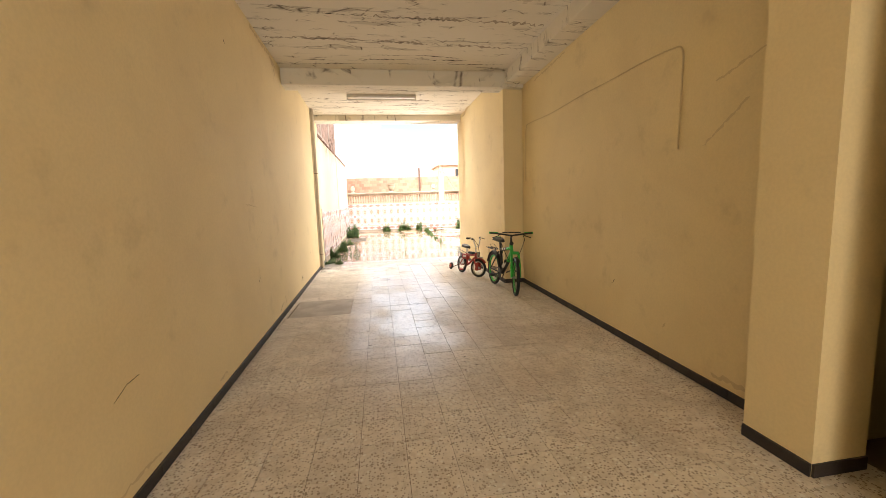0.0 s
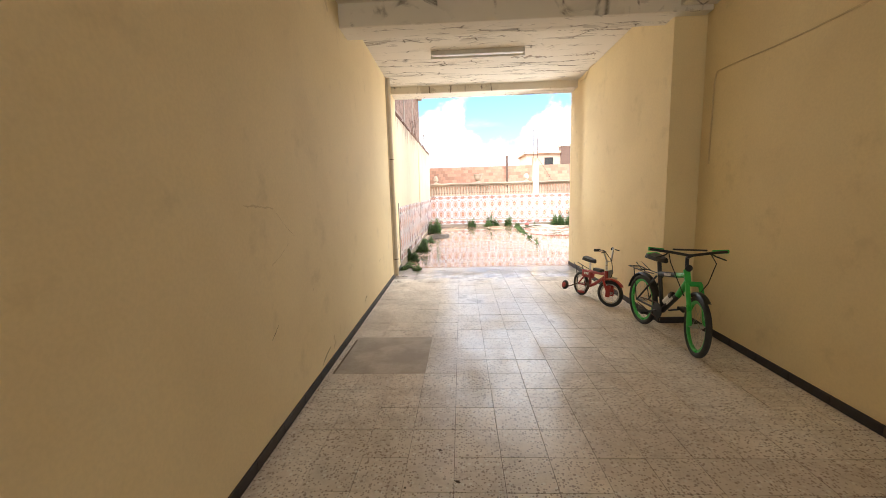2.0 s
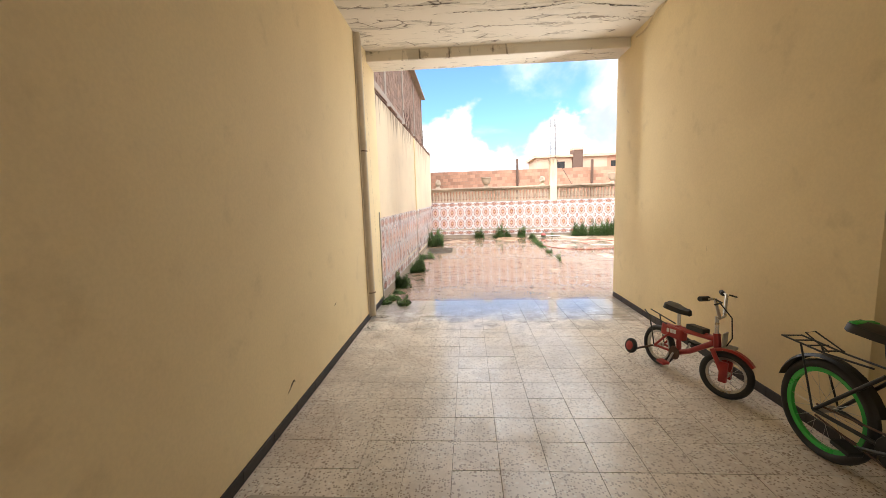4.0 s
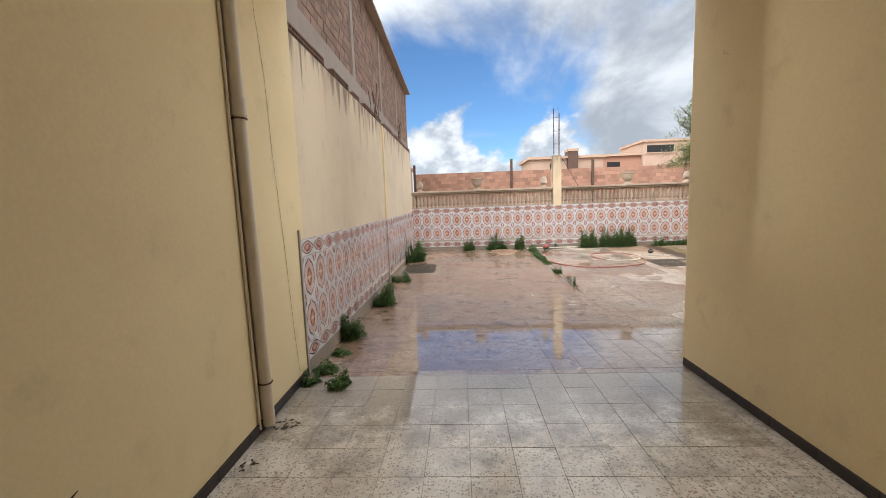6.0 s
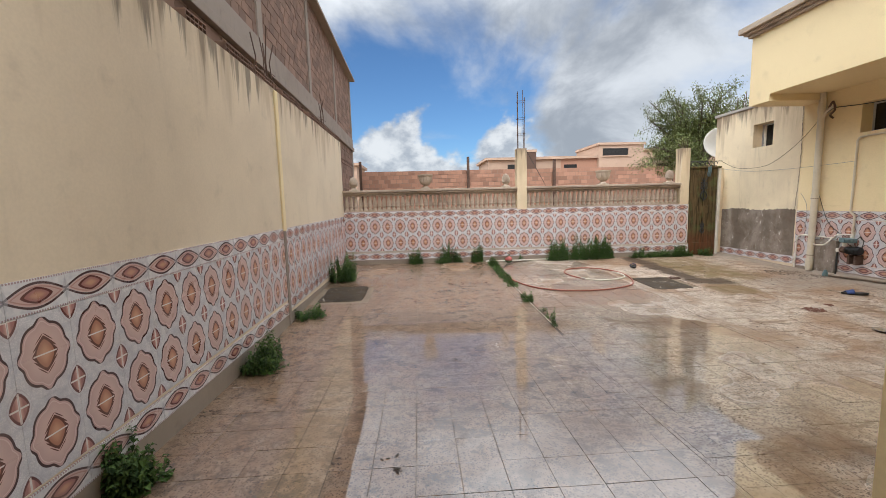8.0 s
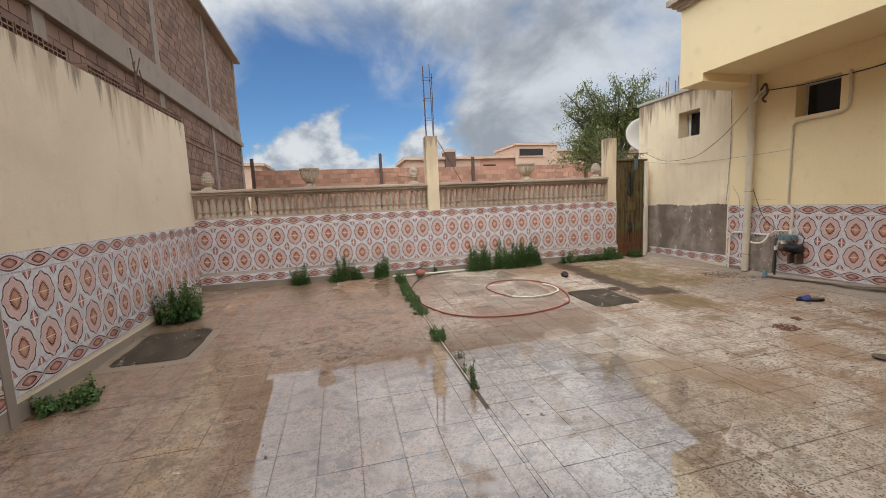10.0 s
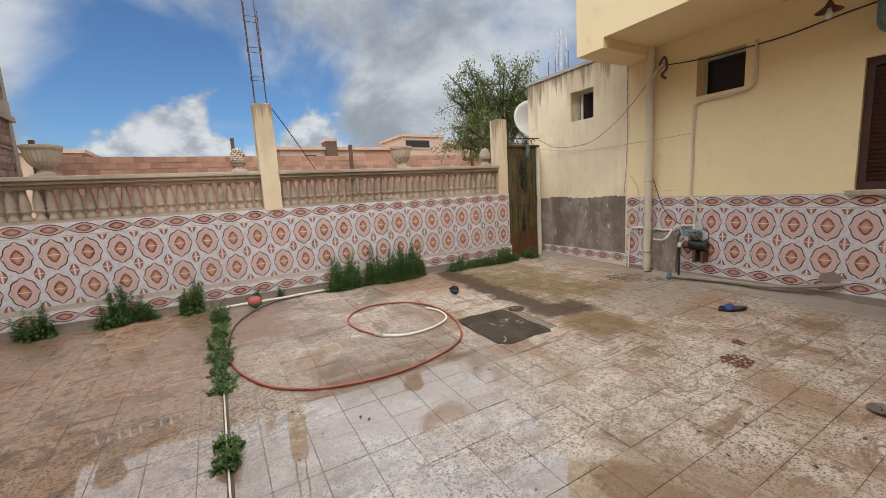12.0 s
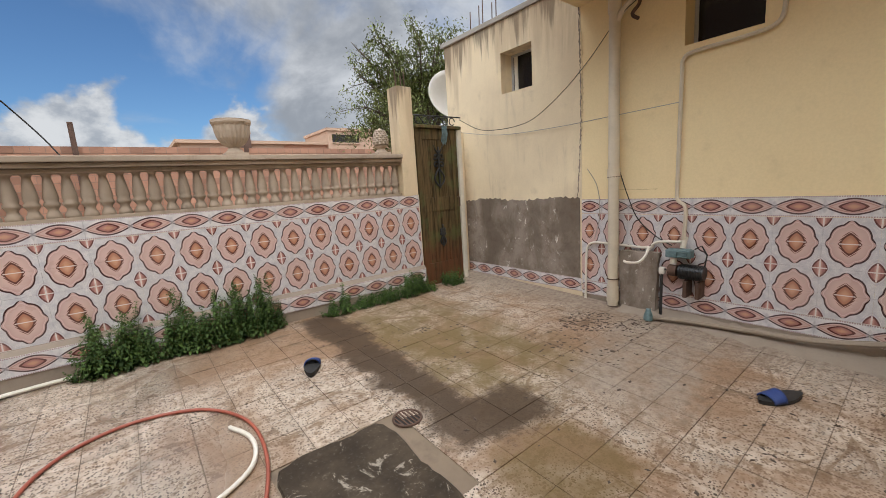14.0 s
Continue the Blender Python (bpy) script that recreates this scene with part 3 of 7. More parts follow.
# unseen; the last block is added to keep the rear lamp off the column
structure("wall_back", [(2.45, 5.2, -5.2, -5.0, -0.3, 3.7), (-1.07, 2.45, -5.2, -5.0, 3.1, 3.7), (5.0, 5.2, -5.0, 1.3, -0.3, 3.7), (2.69, 5.2, 1.3, 1.47, -0.3, 3.7), (2.45, 2.69, -5.0, 0.88, -0.3, 3.7)], M_WALL, "unseen yellow plaster walls closing the rear, one added to shade the column", "wall")
# light blocker, never in view: stops sky and sun entering from behind
structure("wall_street", [(-9.0, 11.0, -9.4, -9.2, -0.3, 7.5)], M_WALL, "unseen plain wall added to block sky and sun at the rear", "wall")
structure("ceiling", [(-1.07, 5.2, -5.2, BEAM, 3.22, 3.7), (-1.07, 3.0, BEAM, 9.2, 3.29, 3.72)], M_CEIL, "flaking whitewashed concrete ceiling with cracks", "ceiling")
structure("beam", [(WEST, 2.70, BEAM, 5.9, 3.005, 3.36)], M_CEIL, "whitewashed concrete cross beam under the ceiling", "beam", 0.012)
structure("beam_side", [(2.40, 2.72, 1.47, BEAM, 3.05, 3.23)], M_CEIL, "whitewashed concrete beam along the recess", "beam", 0.01)
structure("lintel", [(WEST, RIGHT, 8.80, 9.205, 3.17, 3.35)], M_CEIL, "cracked whitewashed lintel over the passage mouth", "beam", 0.012)


# ---------------------------------------------------------------- floors
def sloped_slab(name, x0, x1, ys, drop, material, label):
    bm = bmesh.new()
    top = [[bm.verts.new((x, y, floor_z(y) - drop)) for x in (x0, x1)] for y in ys]
    low = [[bm.verts.new((x, y, -0.3)) for x in (x0, x1)] for y in ys]
    for i in range(len(ys) - 1):
        bm.faces.new((top[i][0], top[i][1], top[i + 1][1], top[i + 1][0]))
        for k in (0, 1):
            bm.faces.new((low[i][k], low[i + 1][k], top[i + 1][k], top[i][k]))
    return tagged(link(name, bm, material), label, "floor", "", "structure")


floor = sloped_slab("floor", -1.0, 5.1, [-5.1, 9.06], 0.006, M_GROUT, "worn speckled cement-tile floor of the passage")
yard_floor = sloped_slab("pavement", -1.0, 8.3, [9.06, 9.2] + [10.7 + 0.1 * k for k in range(21)] + [15.0, 17.6], 0.007, M_GROUT, "wet speckled cement-tile paving of the yard")

# where passage tiles are missing
PATCH = (-0.69, 0.04, 4.56, 5.36)


def tile_mesh(name, w, d, h=0.012, c=0.0006, g=0.0014):
    bm = bmesh.new()
    lo = [bm.verts.new((sx * (w / 2 - g), sy * (d / 2 - g), -h)) for sx, sy in ((-1, -1), (1, -1), (1, 1), (-1, 1))]
    md = [bm.verts.new((sx * (w / 2 - g), sy * (d / 2 - g), -c * 0.6)) for sx, sy in ((-1, -1), (1, -1), (1, 1), (-1, 1))]
    hi = [bm.verts.new((sx * (w / 2 - g - c), sy * (d / 2 - g - c), 0)) for sx, sy in ((-1, -1), (1, -1), (1, 1), (-1, 1))]
    for a, b in ((lo, md), (md, hi)):
        for i in range(4):
            bm.faces.new((a[i], a[(i + 1) % 4], b[(i + 1) % 4], b[i]))
    bm.faces.new(hi)
    me = bpy.data.meshes.new(name)
    bm.to_mesh(me)
    bm.free()
    return me


def tilt(y):
    return math.degrees(math.atan2(floor_z(y + 0.05) - floor_z(y - 0.05), 0.1))


def lay_tiles(parent, material, cells, near, label):
    """Each cell is (x0, x1, y0, y1). Cells within near become parts; the rest one joined sheet."""
    shared = {}
    rest = bmesh.new()
    rng = random.Random(7)
    count = 0
    for x0, x1, y0, y1 in cells:
        w, d = round(x1 - x0, 3), round(y1 - y0, 3)
        cx, cy = (x0 + x1) / 2, (y0 + y1) / 2
        if (w, d) not in shared:
            shared[w, d] = tile_mesh("floor_tile", w, d)
            shared[w, d].materials.append(material)
        m = pose(cx, cy, floor_z(cy) + rng.uniform(-0.0012, 0.0012), tilt(cy) + rng.uniform(-0.12, 0.12), rng.uniform(-0.12, 0.12), rng.uniform(-0.25, 0.25))
        if near(cx, cy) and count < 300:
            piece("floor_tile", shared[w, d], parent, m)
            count += 1
        else:
            me = shared[w, d]
            vs = [rest.verts.new(m @ v.co) for v in me.vertices]
            for p in me.polygons:
                rest.faces.new([vs[i] for i in p.vertices])
    o = link("tile_sheet", rest, material, parent, label)
    o["kind"] = "stuff"
    return o


def steps(a, b, first, size):
    """Joint positions from a to b on a grid through first."""
    k = math.ceil((a - first) / size + 1e-6)
    out = [a]
    while first + k * size < b - 1e-6:
        if first + k * size - out[-1] > 0.03:
            out.append(first + k * size)
        k += 1
    if b - out[-1] < 0.03:
        out[-1] = b
    else:
        out.append(b)
    return out


def grid(xs, ys, skip=None):
    return [(x0, x1, y0, y1) for y0, y1 in zip(ys, ys[1:]) for x0, x1 in zip(xs, xs[1:]) if not (skip and skip((x0 + x1) / 2, (y0 + y1) / 2))]


def in_patch(x, y):
    return PATCH[0] < x < PATCH[1] and PATCH[2] < y < PATCH[3]


passage_cells = grid(steps(WEST, 2.75, 0.04, 0.25), steps(-2.0, 9.06, 4.56, 0.25), in_patch)

# yard: a border strip by the west wall, a narrow threshold course, then two fields that meet at a weedy joint
yard_cells = grid(steps(WEST, RIGHT, 0.04, 0.25), [9.06, 9.15])
yard_cells += grid([WEST, -0.53, -0.21], steps(9.15, 17.3, 9.15, 0.25))
YP1 = (-0.75, -0.06, 14.02, 14.95)
YP2 = (4.62, 5.27, 13.98, 14.80)


def in_yard_patch(x, y):
    return any(a < x < b and c < y < d for a, b, c, d in (YP1, YP2))


yard_cells += grid(steps(-0.21, 2.425, -0.21, 0.25), steps(9.15, 17.3, 9.15, 0.25))
yard_cells += grid([2.425, 2.457], steps(9.15, 12.25, 9.15, 0.25))
yard_cells += grid(steps(2.457, EAST, 3.372, 0.2505), steps(9.15, 17.3, 13.05, 0.25))
yard_cells = [c for c in yard_cells if not in_yard_patch((c[0] + c[1]) / 2, (c[2] + c[3]) / 2)]


# ---------------------------------------------------------------- tiled dado
TW, TH = 0.2855, 0.187


def glazed_piece(name, w, z0, z1, material, g=0.0004, proud=0.008, x0=None, x1=None):
    """A wall tile in its own plane: x along the wall, -y out of it."""
    x0 = -w / 2 if x0 is None else x0
    x1 = w / 2 if x1 is None else x1
    bm = bmesh.new()
    a = [bm.verts.new(v) for v in ((x0 + g, 0, z0 + g), (x1 - g, 0, z0 + g), (x1 - g, 0, z1 - g), (x0 + g, 0, z1 - g))]
    c = 0.001
    b = [bm.verts.new(v) for v in ((x0 + g, -proud + c, z0 + g), (x1 - g, -proud + c, z0 + g), (x1 - g, -proud + c, z1 - g), (x0 + g, -proud + c, z1 - g))]
    d = [bm.verts.new(v) for v in ((x0 + g + c, -proud, z0 + g + c), (x1 - g - c, -proud, z0 + g + c), (x1 - g - c, -proud, z1 - g - c), (x0 + g + c, -proud, z1 - g - c))]
    for p, q in ((a, b), (b, d)):
        for i in range(4):
            bm.faces.new((p[i], p[(i + 1) % 4], q[(i + 1) % 4], q[i]))
    bm.faces.new(d)
    bmesh.ops.recalc_face_normals(bm, faces=bm.faces[:])
    me = bpy.data.meshes.new(name)
    bm.to_mesh(me)
    bm.free()
    me.materials.append(material)
    return me


TILE_UP = glazed_piece("wall_tile", TW, 0, TH, M_FIELD)
TILE_DOWN = glazed_piece("wall_tile", TW, -TH, 0, M_FIELD)
TILE_BAND = glazed_piece("border_tile", TW, -0.077, 0.077, M_BAND)
TILE_BASE = glazed_piece("border_tile", TW, -0.077, 0.077, M_BAND)


def dado(parent, m, length, mid, start=0.0, base_z=None, rise=0.0, step=0.0):
    """Two rows of medallions with a border above and below. m: the wall's frame (x along, -y out). mid: height of the joint
    between the rows. base_z: height of the lower border's middle, as a function of x. rise: the course's slope. step: how far it stands out."""
    n = int(math.ceil((length - start) / TW))
    for i in range(n):
        x = start + (i + 0.5) * TW
        cut = x + TW / 2 > length + 0.002 or i == 0 and start < 0
        if cut:
            a = max(-TW / 2, -x)
            b = min(TW / 2, length - x)
            if b - a < 0.02:
                continue
            up, down = (glazed_piece("wall_tile", TW, z0, z1, M_FIELD, x0=a, x1=b) for z0, z1 in ((0, TH), (-TH, 0)))
            band = base = glazed_piece("border_tile", TW, -0.077, 0.077, M_BAND, x0=a, x1=b)
        else:
            up, down, band, base = TILE_UP, TILE_DOWN, TILE_BAND, TILE_BASE
        zz = mid + rise * x
        for zc in (zz - TH, zz + TH):
            piece("wall_tile", up, parent, m @ pose(x, 0, zc))
            piece("wall_tile", down, parent, m @ pose(x, 0, zc))
        piece("border_tile", band, parent, m @ pose(x, 0, zz + 2 * TH + 0.079))
        piece("border_tile", base, parent, m @ pose(x, -step, base_z(x) if base_z else zz - 2 * TH - 0.079))


def frame_of(p, q):
    """The frame of a wall seen from inside: x from p to q, -y towards the viewer standing to the right of p-q's back."""
    d = Vector((q[0] - p[0], q[1] - p[1], 0))
    return pose(p[0], p[1], 0, 0, 0, math.degrees(math.atan2(d.y, d.x))), d.length


# far wall: a low wall with balustrade above
BACK, BACK_LEN = frame_of((WEST, back_y(WEST)), (7.14, back_y(7.14)))
bm = bmesh.new()
box(bm, -0.2, BACK_LEN, 0.0, 0.2, -0.3, 1.33)
wall_north = link("wall_north", bm, M_YARD)
wall_north.matrix_basis = BACK
tagged(wall_north, "low cream yard wall carrying the balustrade", "wall", "", "structure")

# house and annex on the east
bm = bmesh.new()
W1 = (15.885, 16.37, 2.515, 3.005)
W2 = (13.72, 14.265, 2.47, 2.95)
W3 = (11.5, 12.70, 1.205, 2.48)


def wall_with_holes(bm, x0, x1, y0, y1, z0, z1, holes):
    """A wall along y, cut into blocks round its openings."""
    ys = sorted({y0, y1, *[h[0] for h in holes], *[h[1] for h in holes]})
    for a, b in zip(ys, ys[1:]):
        zs = [z0]
        for h in sorted(holes, key=lambda h: h[2]):
            if h[0] <= a + 1e-6 and h[1] >= b - 1e-6:
                zs += [h[2], h[3]]
        zs.append(z1)
        for lo, hi in zip(zs[::2], zs[1::2]):
            box(bm, x0, x1, a, b, lo, hi)


wall_with_holes(bm, EAST, 8.45, 9.2, 15.25, -0.3, 3.45, [W2, W3])
wall_east = tagged(link("wall_east", bm, M_HOUSE), "yellow painted house wall with tiled dado", "wall", "", "structure")
bm = bmesh.new()
wall_with_holes(bm, EAST - 0.004, 8.45, 15.25, 17.45, -0.3, 3.38, [W1])
wall_annex = tagged(link("wall_annex", bm, M_ANNEX), "stained cream annex wall with a small window", "wall", "", "structure")
bm = bmesh.new()
box(bm, EAST - 0.03, 8.5, 15.29, 17.5, 3.381, 3.44)
part("coping", bm, M_CONC, wall_annex, "grey cement coping", bevel=0.006)
bm = bmesh.new()
rng_c = random.Random(8)
cols = [[bm.verts.new((EAST - 0.010, 15.27 + 2.15 * i / 70, 0.25)), bm.verts.new((EAST - 0.010, 15.27 + 2.15 * i / 70, 1.19 + 0.015 * math.sin(i * 0.17) + rng_c.uniform(-0.014, 0.014)))] for i in range(71)]
back = [[bm.verts.new(v.co + Vector((0.0055, 0, 0))) for v in c] for c in cols]
for a, b, c, d in zip(cols, cols[1:], back, back[1:]):
    bm.faces.new((a[0], b[0], b[1], a[1]))
    bm.faces.new((a[1], b[1], d[1], c[1]))
    bm.faces.new((a[0], c[0], d[0], b[0]))
tagged(link("cement_dado", bm, M_RENDER), "bare brown-grey cement render where tiles are missing", "wall", "", "structure")
structure("wall_annex_far", [(8.45, 11.5, 17.25, 17.45, -0.3, 3.38), (8.45, 11.5, 9.2, 9.4, -0.3, 3.4), (11.3, 11.5, 9.4, 17.25, -0.3, 3.4)], M_ANNEX, "plain rendered walls of the rooms behind", "wall")
structure("roof_annex", [(8.45, 11.5, 9.4, 17.3, 3.30, 3.45)], M_CONC, "flat concrete roof slab", "roof")
# upper storey on its overhang
structure("upper_storey", [(7.10, 11.5, 9.2, 15.28, 3.26, 4.36), (7.10, EAST, 14.85, 15.28, 3.14, 3.26)], M_HOUSE, "yellow upper storey overhanging the yard", "wall")
structure("cornice", [(7.05, 11.5, 9.2, 15.33, 4.36, 4.41), (7.00, 11.5, 9.2, 15.38, 4.412, 4.46), (6.94, 11.5, 9.2, 15.44, 4.462, 4.56)], M_STONE, "pale moulded cornice along the roof edge", "trim", 0.01)

dado(wall_north, Matrix(), BACK_LEN, 0.81, start=-0.02, base_z=lambda x: 0.315, rise=-0.001, step=0.05)
bm = bmesh.new()
box(bm, -0.1, BACK_LEN, -0.049, 0.0, -0.1, 0.391)
splay = [bm.verts.new((x, y, z)) for x in (-0.1, BACK_LEN) for y, z in ((-0.048, 0.392), (-0.001, 0.392), (-0.001, 0.437))]
bm.faces.new((splay[0], splay[3], splay[5], splay[2]))
part("cement_base", bm, M_SILT, wall_north, "bare cement below the tiles")
E_FRAME = pose(EAST, 15.25, 0, 0, 0, -90)
dado(wall_east, E_FRAME, 15.25 - 9.3, 0.645, start=-0.05)
E2 = pose(EAST - 0.004, 17.26, 0, 0, 0, -90)
for i in range(8):
    if (i + 1) * TW < 2.2:
        piece("border_tile", TILE_BASE, wall_annex, E2 @ pose((i + 0.5) * TW, 0, 0.205, 0, 0.0, 0))
wall_w = bpy.data.objects["wall_west_yard"]
bm = bmesh.new()
box(bm, WEST - 0.01, WEST + 0.005, 9.13, 17.08, -0.2, 0.125)
part("cement_base", bm, M_SILT, wall_w, "bare cement below the tiles")
bm = bmesh.new()
box(bm, EAST - 0.005, EAST + 0.01, 9.3, 15.25, -0.2, 0.115)
part("cement_base", bm, M_SILT, wall_east, "bare cement below the tiles")
W_FRAME = pose(WEST, 9.13, 0, 0, 0, 90)
dado(wall_w, W_FRAME, 17.08 - 9.13, 0.655, start=0.0, base_z=lambda x: 0.655 - 2 * TH - 0.085 + (0.012 * x if x > 4 else 0.0), rise=0.008)


# ---------------------------------------------------------------- balustrade, posts, finials
def baluster_mesh():
    bm = bmesh.new()
    h = 0.385
    prof = [(0.049, 0), (0.049, 0.04), (0.040, 0.055), (0.031, 0.082), (0.043, 0.105), (0.050, 0.113), (0.050, 0.132), (0.041, 0.142), (0.048, 0.165), (0.045, 0.20), (0.038, 0.25), (0.033, 0.285), (0.026, 0.315), (0.025, 0.332), (0.034, 0.350), (0.050, 0.358), (0.050, h)]
    lathe(bm, [(r, z * 0.99) for r, z in prof], 12)
    bmesh.ops.recalc_face_normals(bm, faces=bm.faces[:])
    me = bpy.data.meshes.new("baluster")
    bm.to_mesh(me)
    bm.free()
    for f in me.polygons:
        f.use_smooth = True
    me.materials.append(M_STONE)
    return me


BALUSTER = baluster_mesh()


def balustrade(x0, x1, label):
    t = thing("balustrade", label, "balustrade", BACK.translation, math.degrees(BACK.to_euler().z), "balustrades on the yard wall")
    bm = bmesh.new()
    box(bm, x0, x1, 0.03, 0.17, 1.33, 1.362)
    part("plinth", bm, M_STONE, t, bevel=0.006)
    bm = bmesh.new()
    box(bm, x0, x1, 0.02, 0.18, 1.70, 1.735)
    box(bm, x0, x1, -0.02, 0.22, 1.737, 1.775)
    box(bm, x0, x1, -0.05, 0.25, 1.777, 1.825)
    part("handrail", bm, M_STONE, t, "weathered moulded coping", bevel=0.008)
    n = int((x1 - x0 - 0.06) / 0.104)
    for i in range(n):
        piece("baluster", BALUSTER, t, pose(x0 + 0.06 + (x1 - x0 - 0.12) * i / (n - 1), 0.09, 1.348, 0, 0, i * 37))
    return t


PIER = 3.225 - WEST
balustrade(0.0, PIER - 0.11, "weathered cast-stone balustrade with turned balusters on tiled wall")
balustrade(PIER + 0.11, BACK_LEN - 0.22, "weathered cast-stone balustrade ending at the gate post")


def post(x0, x1, y0, y1, top, base, label, rods, rod_h, name):
    t = thing(name, label, "post", (0, 0, 0))
    bm = bmesh.new()
    box(bm, x0, x1, y0, y1, base, top)
    part("shaft", bm, M_POST, t, bevel=0.008)
    rng = random.Random(3)
    for rx, ry in rods:
        bm = bmesh.new()
        tube(bm, [(rx, ry, top - 0.05), (rx + rng.uniform(-0.02, 0.02), ry, top + rod_h * rng.uniform(0.85, 1.05))], 0.007, 6)
        part("rebar", bm, M_STEEL, t, "rusty reinforcing bar")
    return t


yb = back_y(3.2)
pr = post(3.112, 3.338, yb - 0.02, yb + 0.2, 2.68, 1.31, "cream plastered concrete post with bare rebar above wall", [(3.15, yb + 0.02), (3.17, yb + 0.16), (3.29, yb + 0.02), (3.31, yb + 0.16)], 1.3, "concrete_post")
for z in (3.0, 3.35, 3.72):
    bm = bmesh.new()
    tube(bm, [(3.14, yb + 0.01, z), (3.31, yb + 0.01, z + 0.01), (3.31, yb + 0.17, z), (3.15, yb + 0.17, z)], 0.004, 5, closed=True)
    part("stirrup", bm, M_STEEL, pr)
yg = back_y(7.0)
post(6.92, 7.13, yg - 0.01, yg + 0.20, 2.61, 1.32, "cream plastered gate post with short rebar stubs", [(6.96, yg + 0.05), (7.08, yg + 0.05), (7.09, yg + 0.15)], 0.2, "gate_post")


def urn(x, label):
    t = thing("stone_urn", label, "urn", (x, back_y(x) + 0.10, 1.825), 0, "urns on the balustrade")
    bm = bmesh.new()
    box(bm, -0.10, 0.10, -0.10, 0.10, 0.0, 0.025)
    lathe(bm, [(0.085, 0.026), (0.07, 0.05), (0.05, 0.07), (0.055, 0.085)], 20)
    part("foot", bm, M_STONE, t, smooth=True)
    bm = bmesh.new()
    prof = [(0.055, 0.082), (0.10, 0.11), (0.135, 0.16), (0.152, 0.22), (0.158, 0.27), (0.165, 0.285), (0.172, 0.30), (0.172, 0.325), (0.150, 0.325), (0.14, 0.27), (0.05, 0.20)]
    rows = []
    seg = 48
    for r, z in prof:
        flute = 0.006 if 0.10 < z < 0.28 and r > 0.09 else 0
        rows.append([bm.verts.new(((r - flute * (i % 2)) * math.cos(2 * math.pi * i / seg), (r - flute * (i % 2)) * math.sin(2 * math.pi * i / seg), z)) for i in range(seg)])
    for a, b in zip(rows, rows[1:]):
        for i in range(seg):
            bm.faces.new((a[i], a[(i + 1) % seg], b[(i + 1) % seg], b[i]))
    bm.faces.new(rows[0][::-1])
    bm.faces.new(rows[-1])
    part("bowl", bm, M_STONE, t, "fluted bowl")
    return t


def pinecone(x, label):
    t = thing("stone_pinecone", label, "finial", (x, back_y(x) + 0.10, 1.825), 0, "finials on the balustrade")
    bm = bmesh.new()
    box(bm, -0.085, 0.085, -0.085, 0.085, 0, 0.03)
    lathe(bm, [(0.075, 0.031), (0.05, 0.06), (0.045, 0.075), (0.08, 0.095), (0.085, 0.105)], 16)
    part("foot", bm, M_STONE, t, smooth=True)
    bm = bmesh.new()
    lathe(bm, [(0.05, 0.10), (0.085, 0.13), (0.09, 0.17), (0.07, 0.23), (0.04, 0.28), (0.006, 0.31)], 14)
    # overlapping scales
    for k in range(7):
        z = 0.125 + k * 0.025
        r = 0.088 * math.cos((z - 0.155) / 0.175 * 1.35)
        n = 11
        for i in range(n):
            a = 2 * math.pi * (i + 0.5 * (k % 2)) / n
            c = Vector((math.cos(a) * r, math.sin(a) * r, z))
            o = Vector((math.cos(a), math.sin(a), 0))
            u = Vector((-math.sin(a), math.cos(a), 0)) * 0.024 * max(0.35, r / 0.088)
            v = [bm.verts.new(c - u), bm.verts.new(c - Vector((0, 0, 0.012)) + o * 0.004), bm.verts.new(c + u), bm.verts.new(c + Vector((0, 0, 0.026)) - o * 0.004), bm.verts.new(c + o * 0.013)]
            for q in range(4):
                bm.faces.new((v[q], v[(q + 1) % 4], v[4]))
    part("cone", bm, M_STONE, t, "carved cone")
    return t


urn(1.03, "fluted cast-stone urn standing on the balustrade coping")
urn(5.15, "fluted cast-stone urn on the coping beyond the post")
pinecone(-0.61, "cast-stone pinecone finial by the brick building")
pinecone(2.88, "cast-stone pinecone finial beside the rebar post")
pinecone(6.72, "cast-stone pinecone finial beside the gate post")


# ---------------------------------------------------------------- brick buildings
def brick_courses(bm, x0, x1, z0, z1, h=0.2, w=0.3, depth=0.012, seed=1, cap=None):
    """Hollow bricks laid in a plane: x along, -y out, with recessed joints."""
    rng = random.Random(seed)
    rows = int((z1 - z0) / h)
    n = 0
    for r in range(rows):
        x = x0 - (w / 2 if r % 2 else 0)
        while x < x1:
            a, b = max(x, x0) + 0.008, min(x + w, x1) - 0.008
            if b - a > 0.05:
                d = depth + rng.uniform(-0.006, 0.006)
                lo, hi = z0 + r * h + 0.008, z0 + (r + 1) * h - 0.008
                v = [bm.verts.new(p) for p in ((a, -d, lo), (b, -d, lo), (b, -d, hi), (a, -d, hi), (a, 0.0, lo), (b, 0.0, lo), (b, 0.0, hi), (a, 0.0, hi))]
                for f in ((0, 1, 2, 3), (0, 4, 5, 1), (1, 5, 6, 2), (2, 6, 7, 3), (3, 7, 4, 0)):
                    bm.faces.new([v[i] for i in f])
            x += w
            n += 1
    return n


